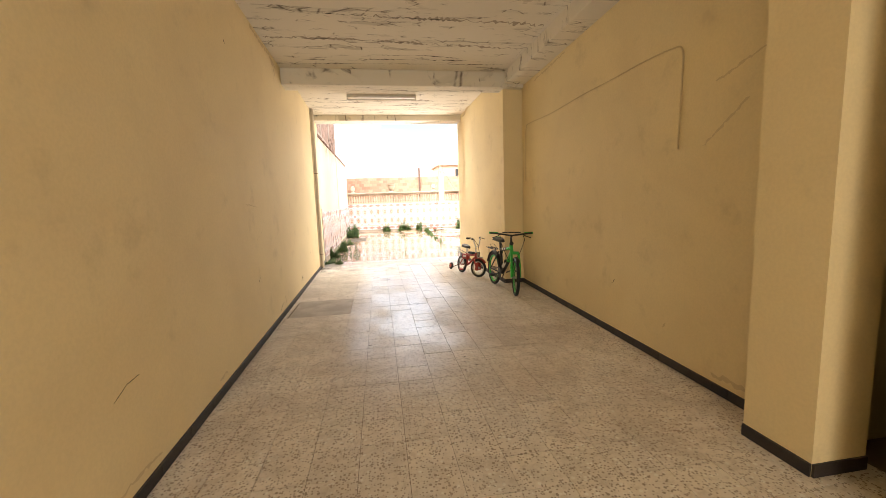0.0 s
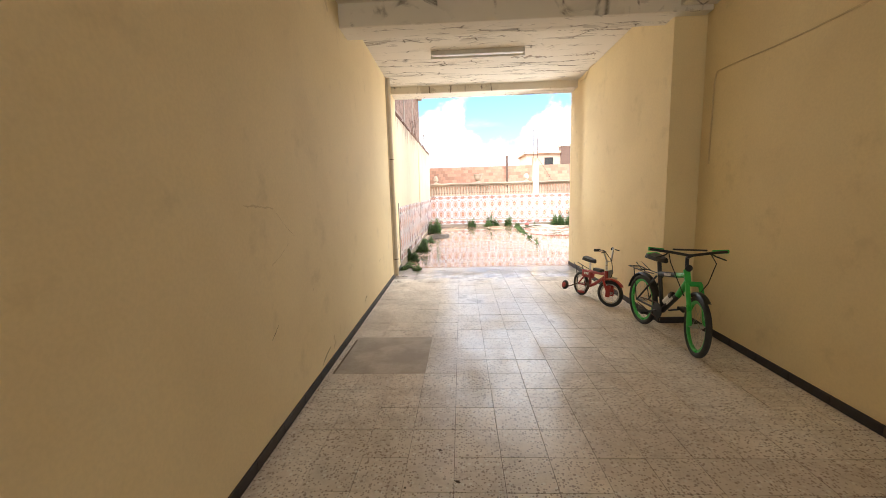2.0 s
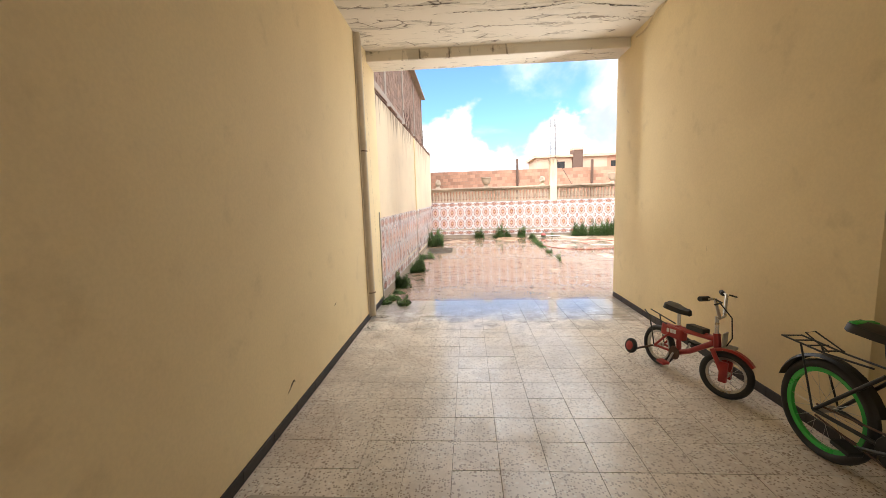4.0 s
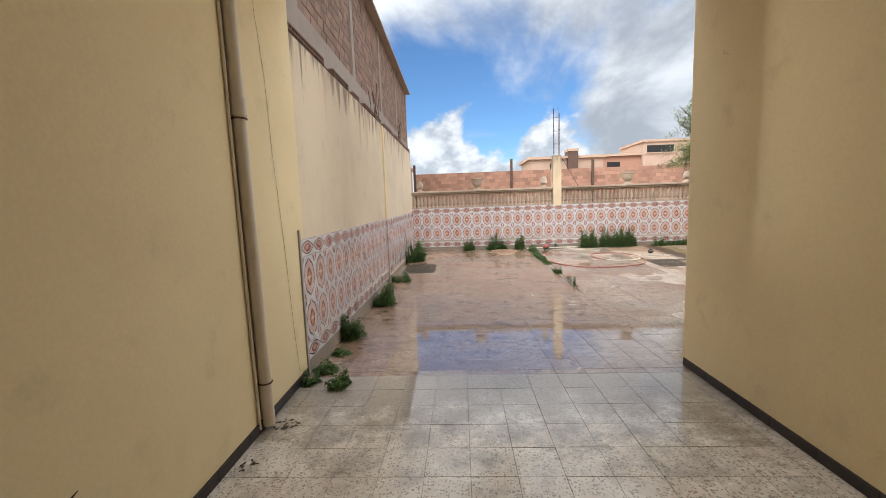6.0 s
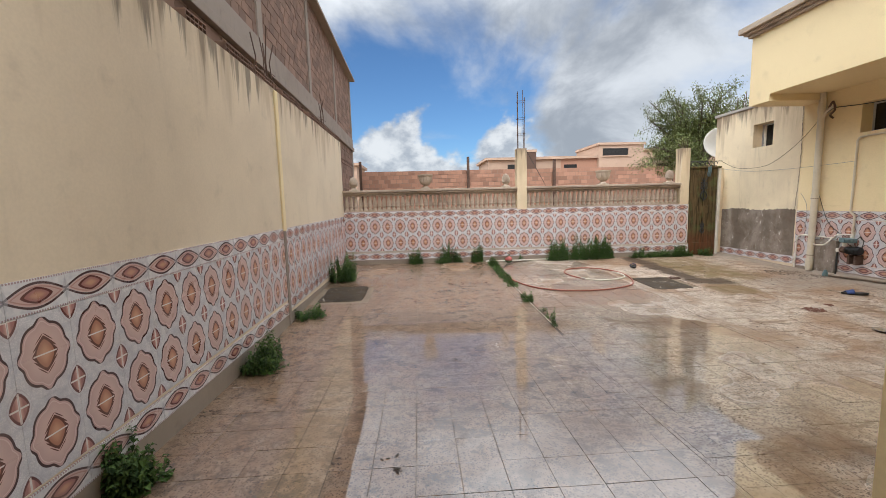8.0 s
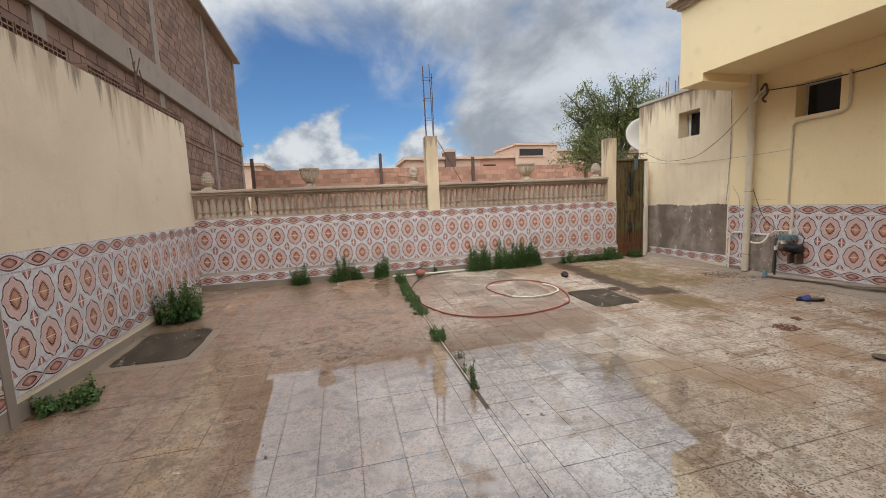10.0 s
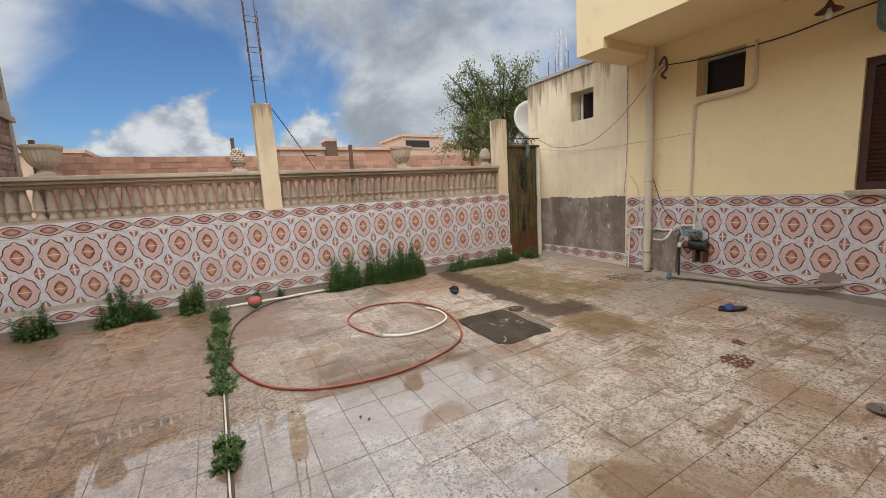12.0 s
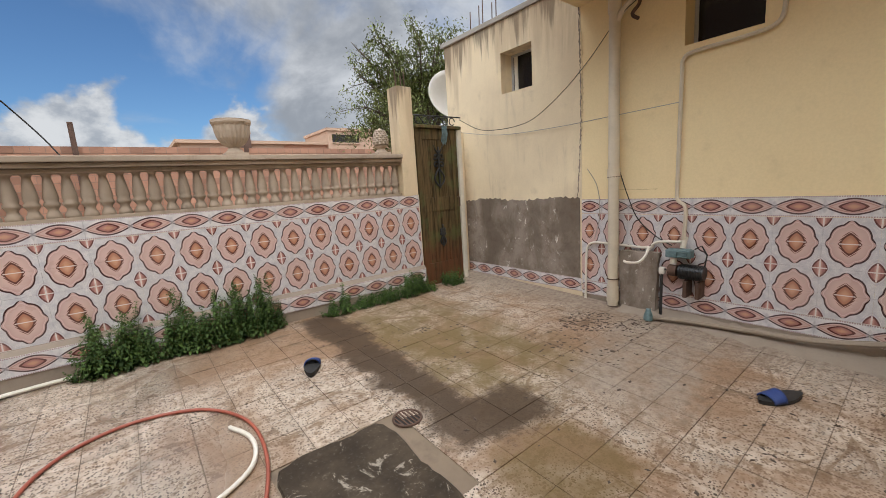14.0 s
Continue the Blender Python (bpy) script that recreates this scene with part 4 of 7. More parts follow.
def brick_building():
    """Unfinished neighbour: concrete frame with hollow-brick infill."""
    X = -1.95
    t = thing("brick_building", "unfinished brown hollow-brick building with concrete frame", "building", (X, 6.0, -0.3), 90.9)
    L, H = 21.8, 7.85
    bm = bmesh.new()
    box(bm, 0, L, 0.02, 8.0, 0, H)
    part("wall", bm, M_MORTAR, t)
    bm = bmesh.new()
    brick_courses(bm, 0.0, L, 0.0, 4.42, seed=4)
    brick_courses(bm, 0.0, L, 5.02, H, seed=5)
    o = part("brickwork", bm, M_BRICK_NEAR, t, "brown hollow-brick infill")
    o["kind"] = "stuff"
    bm = bmesh.new()
    box(bm, -0.1, L + 0.12, -0.10, 0.1, 4.44, 4.60)
    box(bm, -0.1, L + 0.05, -0.05, 0.1, 4.60, 5.0)
    part("floor_band", bm, M_BAND_CONC, t, "grey concrete floor edge", bevel=0.01)
    for x in (2.6, 6.4, 10.2, 14.0, 17.8, L - 0.12):
        bm = bmesh.new()
        box(bm, x - 0.12, x + 0.12, -0.045, 0.1, 5.0, H)
        box(bm, x - 0.12, x + 0.12, -0.045, 0.1, 0, 4.44)
        part("column", bm, M_BAND_CONC, t)
    for z in (2.42, 2.56, 3.60, 3.74):
        bm = bmesh.new()
        box(bm, 0.0, L, -0.035, 0.03, z, z + 0.035)
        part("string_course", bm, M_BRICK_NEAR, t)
    bm = bmesh.new()
    box(bm, -0.1, L + 0.22, -0.26, 0.1, H - 0.09, H - 0.004)
    part("eave_slab", bm, M_BAND_CONC, t, "projecting concrete eave", bevel=0.01)
    bm = bmesh.new()
    box(bm, -0.1, L + 0.1, -0.10, 8.1, H, H + 0.18)
    part("roof", bm, M_CONC, t, "concrete roof slab")
    return t


brick_building()


def brick_boundary():
    """Long brick wall beyond the lane."""
    t = thing("boundary_wall", "long pinkish hollow-brick wall with iron rods beyond the lane", "wall", (-2.0, 28.0, -0.3), 0)
    bm = bmesh.new()
    box(bm, 0, 34, 0.0, 0.25, 0, 3.46)
    part("core", bm, M_MORTAR, t)
    bm = bmesh.new()
    brick_courses(bm, 0.0, 34, 0.06, 3.5, seed=9)
    o = part("brickwork", bm, M_BRICK, t)
    o["kind"] = "stuff"
    for x, h in ((0.05, 3.95), (5.4, 4.1), (9.8, 3.9), (16.0, 4.0)):
        bm = bmesh.new()
        box(bm, x - 0.06, x + 0.06, -0.16, -0.02, 0, h)
        part("rod", bm, M_STEEL, t, "dark iron stake")
    return t


brick_boundary()


# ---------------------------------------------------------------- more materials
def leafy(name, a, b):
    s = Surface(name)
    r = s.chance()
    n = s.noise(s.position(), 5, 3)
    c = s.mix(r, a, b)
    c = s.mix(s.ramp(n, 0.4, 0.7, 0, 0.35), c, tuple(v * 0.5 for v in a))
    s.set(Base_Color=c, Roughness=0.65, Specular_IOR_Level=0.2)
    return s.m


M_LEAF = leafy("weed_leaf", (0.022, 0.048, 0.012), (0.10, 0.165, 0.038))
M_LEAF_TREE = leafy("tree_leaf", (0.085, 0.11, 0.035), (0.27, 0.30, 0.11))
M_STEM = plain("green_stem", (0.10, 0.13, 0.045), 0.6)
M_BARK = plain("bark", (0.10, 0.075, 0.055), 0.9, 0, 0.5, 6)
M_RUBBER = plain("black_rubber", (0.018, 0.017, 0.016), 0.65, 0, 0.3, 10)
M_BLACK = plain("black_metal", (0.02, 0.02, 0.02), 0.4, 0.2)
M_GREEN = plain("bright_green_enamel", (0.03, 0.42, 0.06), 0.3, 0, 0.12, 5)
M_RED = plain("worn_red_enamel", (0.33, 0.025, 0.02), 0.35, 0, 0.35, 9)
M_CHROME = plain("dull_chrome", (0.5, 0.48, 0.44), 0.3, 1.0, 0.3, 20)
M_WHITE = plain("white_plastic", (0.72, 0.70, 0.65), 0.45)
M_HOSE = plain("red_hose_rubber", (0.30, 0.075, 0.045), 0.45, 0, 0.25, 4)
M_BLUE = plain("dark_blue_rubber", (0.015, 0.038, 0.15), 0.6, 0, 0.3, 10)
M_GLASS_DARK = plain("dark_window_glass", (0.01, 0.011, 0.013), 0.08)
M_FRAME = plain("grey_painted_frame", (0.42, 0.42, 0.42), 0.5)
M_SHUTTER = plain("dark_red_shutter", (0.055, 0.018, 0.015), 0.5, 0, 0.3, 6)
M_PINK = plain("terracotta_pot", (0.34, 0.08, 0.06), 0.6)
M_PLASTER_FAR = plaster("far_plaster", (0.44, 0.30, 0.215), (0.35, 0.23, 0.16), 0.5)
M_DISH = plain("faded_white_dish", (0.52, 0.49, 0.44), 0.5, 0, 0.2, 3)
M_MARK = plaster("wall_scuff", (0.66, 0.52, 0.31), (0.54, 0.41, 0.235), 0.6)
M_CRACK = plain("crack_shadow", (0.06, 0.045, 0.03), 0.9)
M_DIRT = plaster("wet_dirt", (0.075, 0.05, 0.034), (0.04, 0.028, 0.02), 0.5)
M_TEAL = plain("faded_teal_enamel", (0.13, 0.20, 0.21), 0.6, 0, 0.9, 22)


def wet_cement():
    s = Surface("wet_cement_patch")
    p = s.position()
    n = s.noise(p, 5, 6, 0.65)
    f = s.noise(p, 50, 4)
    c = s.mix(s.ramp(n, 0.35, 0.7), (0.032, 0.023, 0.015), (0.075, 0.056, 0.038))
    c = s.mix(s.ramp(f, 0.55, 0.8, 0, 0.4), c, (0.20, 0.17, 0.14))
    # pale flecks: white lime, and reflections on the water painted into the colour
    lime_glints = s.noise(s.scaled(p, (2.2, 1.0, 1)), 3.2, 8, 0.75, 1.2)
    c = s.mix(s.ramp(lime_glints, 0.59, 0.64, 0, 0.8), c, (0.36, 0.31, 0.25))
    s.set(Base_Color=c, Roughness=s.ramp(n, 0.3, 0.7, 0.4, 0.7), Specular_IOR_Level=0.12)
    return s.bump(s.math("ADD", n, s.math("MULTIPLY", f, 0.2)), 0.4, 0.006).m


def dry_cement():
    s = Surface("dry_cement_patch")
    p = s.position()
    n = s.noise(p, 4, 6, 0.65)
    f = s.noise(p, 60, 4)
    c = s.mix(s.ramp(n, 0.35, 0.7), (0.36, 0.305, 0.24), (0.50, 0.43, 0.35))
    c = s.mix(s.ramp(f, 0.6, 0.8, 0, 0.4), c, (0.10, 0.08, 0.06))
    s.set(Base_Color=c, Roughness=0.7)
    return s.bump(f, 0.3, 0.004).m


M_WETCEM, M_DRYCEM = wet_cement(), dry_cement()


def wood_gate():
    s = Surface("weathered_gate_wood")
    p = s.local()
    g = s.noise(s.scaled(p, (28, 28, 1.6)), 1.0, 6, 0.65, 0.4)
    n = s.noise(p, 4, 5)
    z = s.split(p)[2]
    c = s.mix(s.ramp(g, 0.3, 0.72), (0.035, 0.026, 0.014), (0.15, 0.10, 0.045))
    c = s.mix(s.ramp(n, 0.48, 0.66, 0, 0.65), c, (0.10, 0.12, 0.045))
    c = s.mix(s.math("MULTIPLY", s.ramp(z, 0.75, 0.3), s.ramp(g, 0.35, 0.6, 0.3, 0.8)), c, (0.13, 0.045, 0.022))
    s.set(Base_Color=c, Roughness=0.8, Specular_IOR_Level=0.15)
    return s.bump(g, 0.5, 0.006).m


M_GATE = wood_gate()


# ---------------------------------------------------------------- passage fittings
def skirting(name, runs, label):
    """Low dark tiles along wall faces. runs: (x0, y0, x1, y1) seen with the room on the right of the way."""
    t = thing(name, label, "skirting", (0, 0, 0), 0, "", "structure")
    meshes = {}
    for x0, y0, x1, y1 in runs:
        L = math.hypot(x1 - x0, y1 - y0)
        a = math.degrees(math.atan2(y1 - y0, x1 - x0))
        n = max(1, round(L / 0.33))
        w = round(L / n, 3)
        if w not in meshes:
            meshes[w] = glazed_piece("skirting_tile", w, 0.002, 0.068, M_SKIRT, 0.001, 0.012)
        for i in range(n):
            piece("skirting_tile", meshes[w], t, pose(x0, y0, 0, 0, 0, a) @ pose((i + 0.5) * L / n, 0, 0))
    return t


skirting("baseboard_west", [(west_x(-4.9), -4.9, WEST, 9.1)], "dark brown skirting tiles along the yellow wall")
skirting("baseboard_east", [(RIGHT, 9.2, RIGHT, CORNER), (RIGHT, CORNER, recess_x(CORNER), CORNER), (recess_x(CORNER), CORNER, recess_x(1.47), 1.47), (2.385, 1.47, 2.385, 1.12), (2.385, 1.12, 2.69, 1.12)], "dark brown skirting tiles stepping round the recess")

bm = bmesh.new()
box(bm, PATCH[0], PATCH[1], PATCH[2], PATCH[3], -0.02, 0.001)
o = link("cement_patch", bm, M_DRYCEM, None, "", False, 0.002)
tagged(o, "grey cement patch where floor tiles are missing", "floor patch", "", "structure")


def ragged_patch(x0, x1, y0, y1, z, seed, name, material, label, amp=0.06, n=60, squash=4.0):
    """A thin poured patch with an uneven rim."""
    rng = random.Random(seed)
    bm = bmesh.new()
    cx, cy = (x0 + x1) / 2, (y0 + y1) / 2
    rim = []
    for i in range(n):
        a = 2 * math.pi * i / n
        c, s = math.cos(a), math.sin(a)
        k = (abs(c) ** squash + abs(s) ** squash) ** (-1 / squash) * (1 + rng.uniform(-amp, amp) * 0.5 + amp * math.sin(a * 5 + seed))
        x, y = cx + (x1 - x0) / 2 * k * c, cy + (y1 - y0) / 2 * k * s
        rim.append((x, y))
    top = [bm.verts.new((cx + (x - cx) * 0.97, cy + (y - cy) * 0.97, floor_z(y) + z)) for x, y in rim]
    low = [bm.verts.new((x, y, floor_z(y) - 0.008)) for x, y in rim]
    m = bm.verts.new((cx, cy, floor_z(cy) + z))
    for i in range(n):
        j = (i + 1) % n
        bm.faces.new((low[i], low[j], top[j], top[i]))
        bm.faces.new((top[i], top[j], m))
    return tagged(link(name, bm, material), label, "floor patch", "", "structure")


ragged_patch(*YP1, 0.004, 2, "cement_patch", M_WETCEM, "wet grey cement patch beside the tiled wall", 0.015, squash=12.0)
ragged_patch(*YP2, 0.004, 5, "cement_patch", M_WETCEM, "wet dark cement patch with puddled water", 0.035, squash=9.0)


def batten_light():
    t = thing("ceiling_light", "dusty white fluorescent batten fixed to the flaking ceiling", "lamp", (0.615, 7.16, 3.29), 0)
    bm = bmesh.new()
    box(bm, -0.62, 0.62, -0.035, 0.035, -0.055, 0.0)
    part("housing", bm, M_WHITE, t, bevel=0.005)
    for s in (-1, 1):
        bm = bmesh.new()
        box(bm, s * 0.61 - 0.012, s * 0.61 + 0.012, -0.02, 0.02, -0.10, -0.055)
        part("lampholder", bm, M_WHITE, t, bevel=0.003)
    bm = bmesh.new()
    tube(bm, [(-0.598, 0, -0.082), (0.598, 0, -0.082)], 0.014, 12)
    part("tube", bm, M_WHITE, t, "unlit glass tube", smooth=True)


batten_light()


def drain_pipe(name, label, pts, r, joints, material, clamps=()):
    t = thing(name, label, "pipe", (0, 0, 0))
    bm = bmesh.new()
    tube(bm, pts, r, 16)
    part("pipe", bm, material, t, smooth=True)
    for p, h in joints:
        bm = bmesh.new()
        tube(bm, [p, (p[0], p[1], p[2] + h)], r * 1.16, 16)
        part("coupling", bm, material, t, smooth=True)
    for p in clamps:
        bm = bmesh.new()
        tube(bm, [(p[0] + r * 1.08 * math.cos(a), p[1] + r * 1.08 * math.sin(a), p[2]) for a in np.linspace(0, 2 * math.pi, 14, endpoint=False)], 0.006, 6, closed=True)
        part("clamp", bm, M_STEEL, t)
    return t


drain_pipe("drain_pipe", "cream plastic drain pipe down the passage corner", [(-0.795, 8.25, 3.30), (-0.795, 8.27, 1.6), (-0.79, 8.29, 0.03)], 0.039, [((-0.795, 8.265, 2.02), 0.10)], M_PVC, [(-0.791, 8.287, 0.32), (-0.795, 8.265, 2.0)])
drain_pipe("thin_pipe", "thin dark cable pipe beside the drain pipe", [(-0.816, 8.19, 3.29), (-0.818, 8.20, 1.8), (-0.816, 8.22, 0.03)], 0.009, [], M_PVC)


def cable(name, label, pts, r, material=None, sub=6):
    """A cable along control points, smoothed."""
    P = [Vector(p) for p in pts]
    out = []
    for i in range(len(P) - 1):
        p0, p1, p2, p3 = P[max(i - 1, 0)], P[i], P[i + 1], P[min(i + 2, len(P) - 1)]
        for k in range(sub):
            u = k / sub
            out.append(0.5 * ((2 * p1) + (p2 - p0) * u + (2 * p0 - 5 * p1 + 4 * p2 - p3) * u * u + (3 * p1 - p0 - 3 * p2 + p3) * u ** 3))
    out.append(P[-1])
    bm = bmesh.new()
    tube(bm, out, r, 7)
    o = link(name, bm, material or M_PVC, None, "", True)
    return tagged(o, label, "cable")


RUN = [(5.54, 1.62), (5.53, 2.1), (5.51, 2.40), (5.36, 2.44), (4.6, 2.41), (3.78, 2.42), (3.2, 2.41), (2.76, 2.41), (2.42, 2.39), (2.32, 2.35), (2.31, 2.2), (2.32, 1.9), (2.33, 1.66)]
cable("cable", "ochre-painted cable stapled along the yellow recess wall", [(recess_x(y) - 0.007, y, z) for y, z in RUN], 0.006, M_MARK)
cable("cable", "loose painted cable hanging from the ceiling corner", [(RIGHT - 0.01, 7.95, 3.285), (RIGHT - 0.03, 8.1, 3.27), (RIGHT - 0.02, 8.35, 3.20), (RIGHT - 0.01, 8.62, 3.22)], 0.008, M_MARK)


def scuff(parent, pts, width, axis_x, side, material, seed):
    """An irregular shallow mark on a wall along x = axis_x; side: +1 faces east, -1 west."""
    rng = random.Random(seed)
    bm = bmesh.new()
    P = []
    for (y0, z0), (y1, z1) in zip(pts, pts[1:]):
        n = max(2, int(math.hypot(y1 - y0, z1 - z0) / 0.02))
        P += [(y0 + (y1 - y0) * i / n, z0 + (z1 - z0) * i / n) for i in range(n)]
    P.append(pts[-1])
    rows = []
    for i, (y, z) in enumerate(P):
        a, b = P[max(i - 1, 0)], P[min(i + 1, len(P) - 1)]
        d = Vector((b[0] - a[0], b[1] - a[1])).normalized()
        w = width * rng.uniform(0.25, 1.0) * (1 if 0 < i < len(P) - 1 else 0.3)
        jy, jz = rng.uniform(-0.3, 0.3) * width, rng.uniform(-0.3, 0.3) * width
        ax = west_x(y) if axis_x == WEST else recess_x(y) if axis_x == RECESS else axis_x
        rows.append([bm.verts.new((ax + side * 0.0022, y + jy - d.y * w / 2, z + jz + d.x * w / 2)), bm.verts.new((ax + side * 0.0026, y + jy + d.y * w / 2, z + jz - d.x * w / 2))])
    for a, b in zip(rows, rows[1:]):
        bm.faces.new((a[0], a[1], b[1], b[0]))
    o = link("scuff", bm, material, parent)
    return o


ww, we = bpy.data.objects["wall_west"], bpy.data.objects["wall_east_passage"]
for i, (pts, w, m) in enumerate([
        ([(1.50, 0.53), (1.60, 0.57), (1.70, 0.575)], 0.006, M_CRACK),
        ([(3.55, 1.37), (3.70, 1.365), (3.88, 1.345)], 0.014, M_MARK),
        ([(3.88, 1.345), (4.0, 1.25), (4.16, 1.15)], 0.006, M_MARK),
        ([(4.05, 1.12), (3.93, 1.06), (3.80, 1.02)], 0.008, M_MARK),
        ([(3.73, 0.60), (3.82, 0.66)], 0.006, M_CRACK),
        ([(4.80, 0.22), (4.84, 0.16), (4.80, 0.12)], 0.045, M_MARK),
        ([(4.50, 0.10), (4.63, 0.15), (4.72, 0.17)], 0.010, M_CRACK),
        ([(6.0, 0.19), (6.08, 0.24), (6.12, 0.21)], 0.030, M_CRACK),
        ([(3.36, 2.73), (3.38, 2.69)], 0.02, M_CRACK),
        ([(4.2, 3.18), (4.6, 3.17), (5.0, 3.17), (5.3, 3.12)], 0.05, M_MARK),
        ([(5.0, 3.15), (5.16, 3.10), (5.25, 3.0)], 0.06, M_MARK),
        ([(2.6, 0.12), (2.75, 0.14)], 0.03, M_MARK),
        ([(1.35, 0.11), (1.55, 0.13), (1.8, 0.115)], 0.025, M_MARK),
        ([(4.4, 0.72), (4.43, 0.74)], 0.01, M_MARK),
        ([(7.0, 0.5), (7.05, 0.52)], 0.012, M_CRACK)]):
    scuff(ww, pts, w, WEST, 1, m, i)
for i, (pts, w, m) in enumerate([
        ([(1.66, 2.14), (1.85, 2.09), (2.02, 2.04)], 0.022, M_MARK),
        ([(1.77, 1.89), (1.92, 1.78), (2.10, 1.65)], 0.022, M_MARK),
        ([(1.60, 0.115), (1.78, 0.13), (1.95, 0.115)], 0.04, M_MARK),
        ([(3.1, 0.55), (3.15, 0.50)], 0.012, M_CRACK),
        ([(4.2, 3.02), (4.7, 3.0), (5.2, 2.99)], 0.03, M_MARK),
        ([(3.0, 1.2), (3.0, 1.12)], 0.01, M_MARK),
        ([(2.4, 0.33), (2.43, 0.29)], 0.02, M_MARK)]):
    scuff(we, pts, w, RECESS, -1, m, 40 + i)
wy_ = bpy.data.objects["wall_west_yard"]
scuff(ww, [(8.62, 2.9), (8.72, 2.35), (8.74, 1.9), (8.82, 1.2), (8.88, 0.5), (8.93, 0.1)], 0.007, WEST, 1, M_CRACK, 77)
scuff(ww, [(8.6, 3.3), (8.62, 2.9)], 0.009, WEST, 1, M_CRACK, 78)
scuff(we, [(8.78, 2.40), (8.84, 2.42), (8.86, 2.45)], 0.02, RIGHT, -1, M_MARK, 79)
scuff(we, [(7.1, 0.95), (7.1, 0.88)], 0.012, RIGHT, -1, M_MARK, 80)


def ceiling_crack(parent, pts, width, z, material, seed):
    """A ragged strip of lost paint under a ceiling, along x."""
    rng = random.Random(seed)
    bm = bmesh.new()
    rows = []
    for (x0, y0), (x1, y1) in zip(pts, pts[1:]):
        n = max(2, int(math.hypot(x1 - x0, y1 - y0) / 0.025))
        for i in range(n):
            x, y = x0 + (x1 - x0) * i / n, y0 + (y1 - y0) * i / n
            w = width * rng.choice((0.15, 0.3, 0.6, 0.8, 1.0)) * (0.6 + 0.4 * math.sin(x * 7 + seed))
            j = rng.uniform(-0.35, 0.35) * width
            rows.append([bm.verts.new((x, y + j - w / 2, z)), bm.verts.new((x, y + j + w / 2, z))])
    for a, b in zip(rows, rows[1:]):
        bm.faces.new((a[0], a[1], b[1], b[0]))
    return link("crack", bm, material, parent)


cl = bpy.data.objects["ceiling"]
CZ, CB = 3.2175, 3.2875
M_FLAKE = plaster("bare_ceiling_render", (0.40, 0.34, 0.27), (0.28, 0.23, 0.18), 0.6)
for i, (pts, w, z, m) in enumerate([
        ([(0.5, 3.97), (1.2, 3.99), (2.0, 4.01), (2.38, 4.05)], 0.10, CZ, M_FLAKE),
        ([(0.0, 3.95), (0.6, 3.98), (1.5, 4.00)], 0.02, CZ - 0.001, M_CRACK),
        ([(-0.72, 4.56), (0.0, 4.55), (0.7, 4.59), (1.5, 4.65), (2.38, 4.70)], 0.09, CZ, M_FLAKE),
        ([(-0.72, 4.57), (0.1, 4.56), (0.8, 4.61), (1.3, 4.63)], 0.018, CZ - 0.001, M_CRACK),
        ([(0.3, 5.18), (1.0, 5.16), (1.75, 5.14)], 0.035, CZ - 0.001, M_CRACK),
        ([(0.6, 5.02), (1.1, 5.0), (1.45, 5.04), (1.7, 5.1)], 0.03, CZ - 0.001, M_CRACK),
        ([(0.44, 4.85), (0.45, 5.0), (0.46, 5.18)], 0.02, CZ - 0.001, M_CRACK),
        ([(1.05, 4.8), (1.06, 5.0), (1.07, 5.18)], 0.02, CZ - 0.001, M_CRACK),
        ([(-0.6, 5.40), (0.2, 5.36), (1.0, 5.32), (2.3, 5.26)], 0.02, CZ - 0.001, M_CRACK),
        ([(2.3, 3.0), (2.34, 3.8), (2.36, 4.6), (2.33, 5.4)], 0.02, CZ - 0.001, M_CRACK),
        ([(0.9, 6.6), (1.6, 6.62), (2.3, 6.7)], 0.05, CB, M_FLAKE),
        ([(1.1, 7.5), (1.7, 7.55), (2.3, 7.5)], 0.10, CB, M_FLAKE),
        ([(1.2, 7.75), (1.8, 7.8), (2.35, 7.7)], 0.03, CB - 0.001, M_CRACK),
        ([(0.3, 7.9), (1.0, 7.92), (1.5, 7.85), (2.3, 8.05)], 0.03, CB - 0.001, M_CRACK),
        ([(-0.6, 7.7), (0.1, 7.72), (0.4, 7.7)], 0.02, CB - 0.001, M_CRACK),
        ([(1.5, 8.2), (1.9, 8.2), (2.35, 8.35)], 0.08, CB, M_FLAKE),
        ([(0.5, 8.25), (1.0, 8.28), (1.4, 8.3)], 0.04, CB, M_FLAKE),
        ([(0.5, 6.8), (0.52, 7.0), (0.5, 7.3)], 0.02, CB - 0.001, M_FLAKE)]):
    ceiling_crack(cl, pts, w, z, m, i)


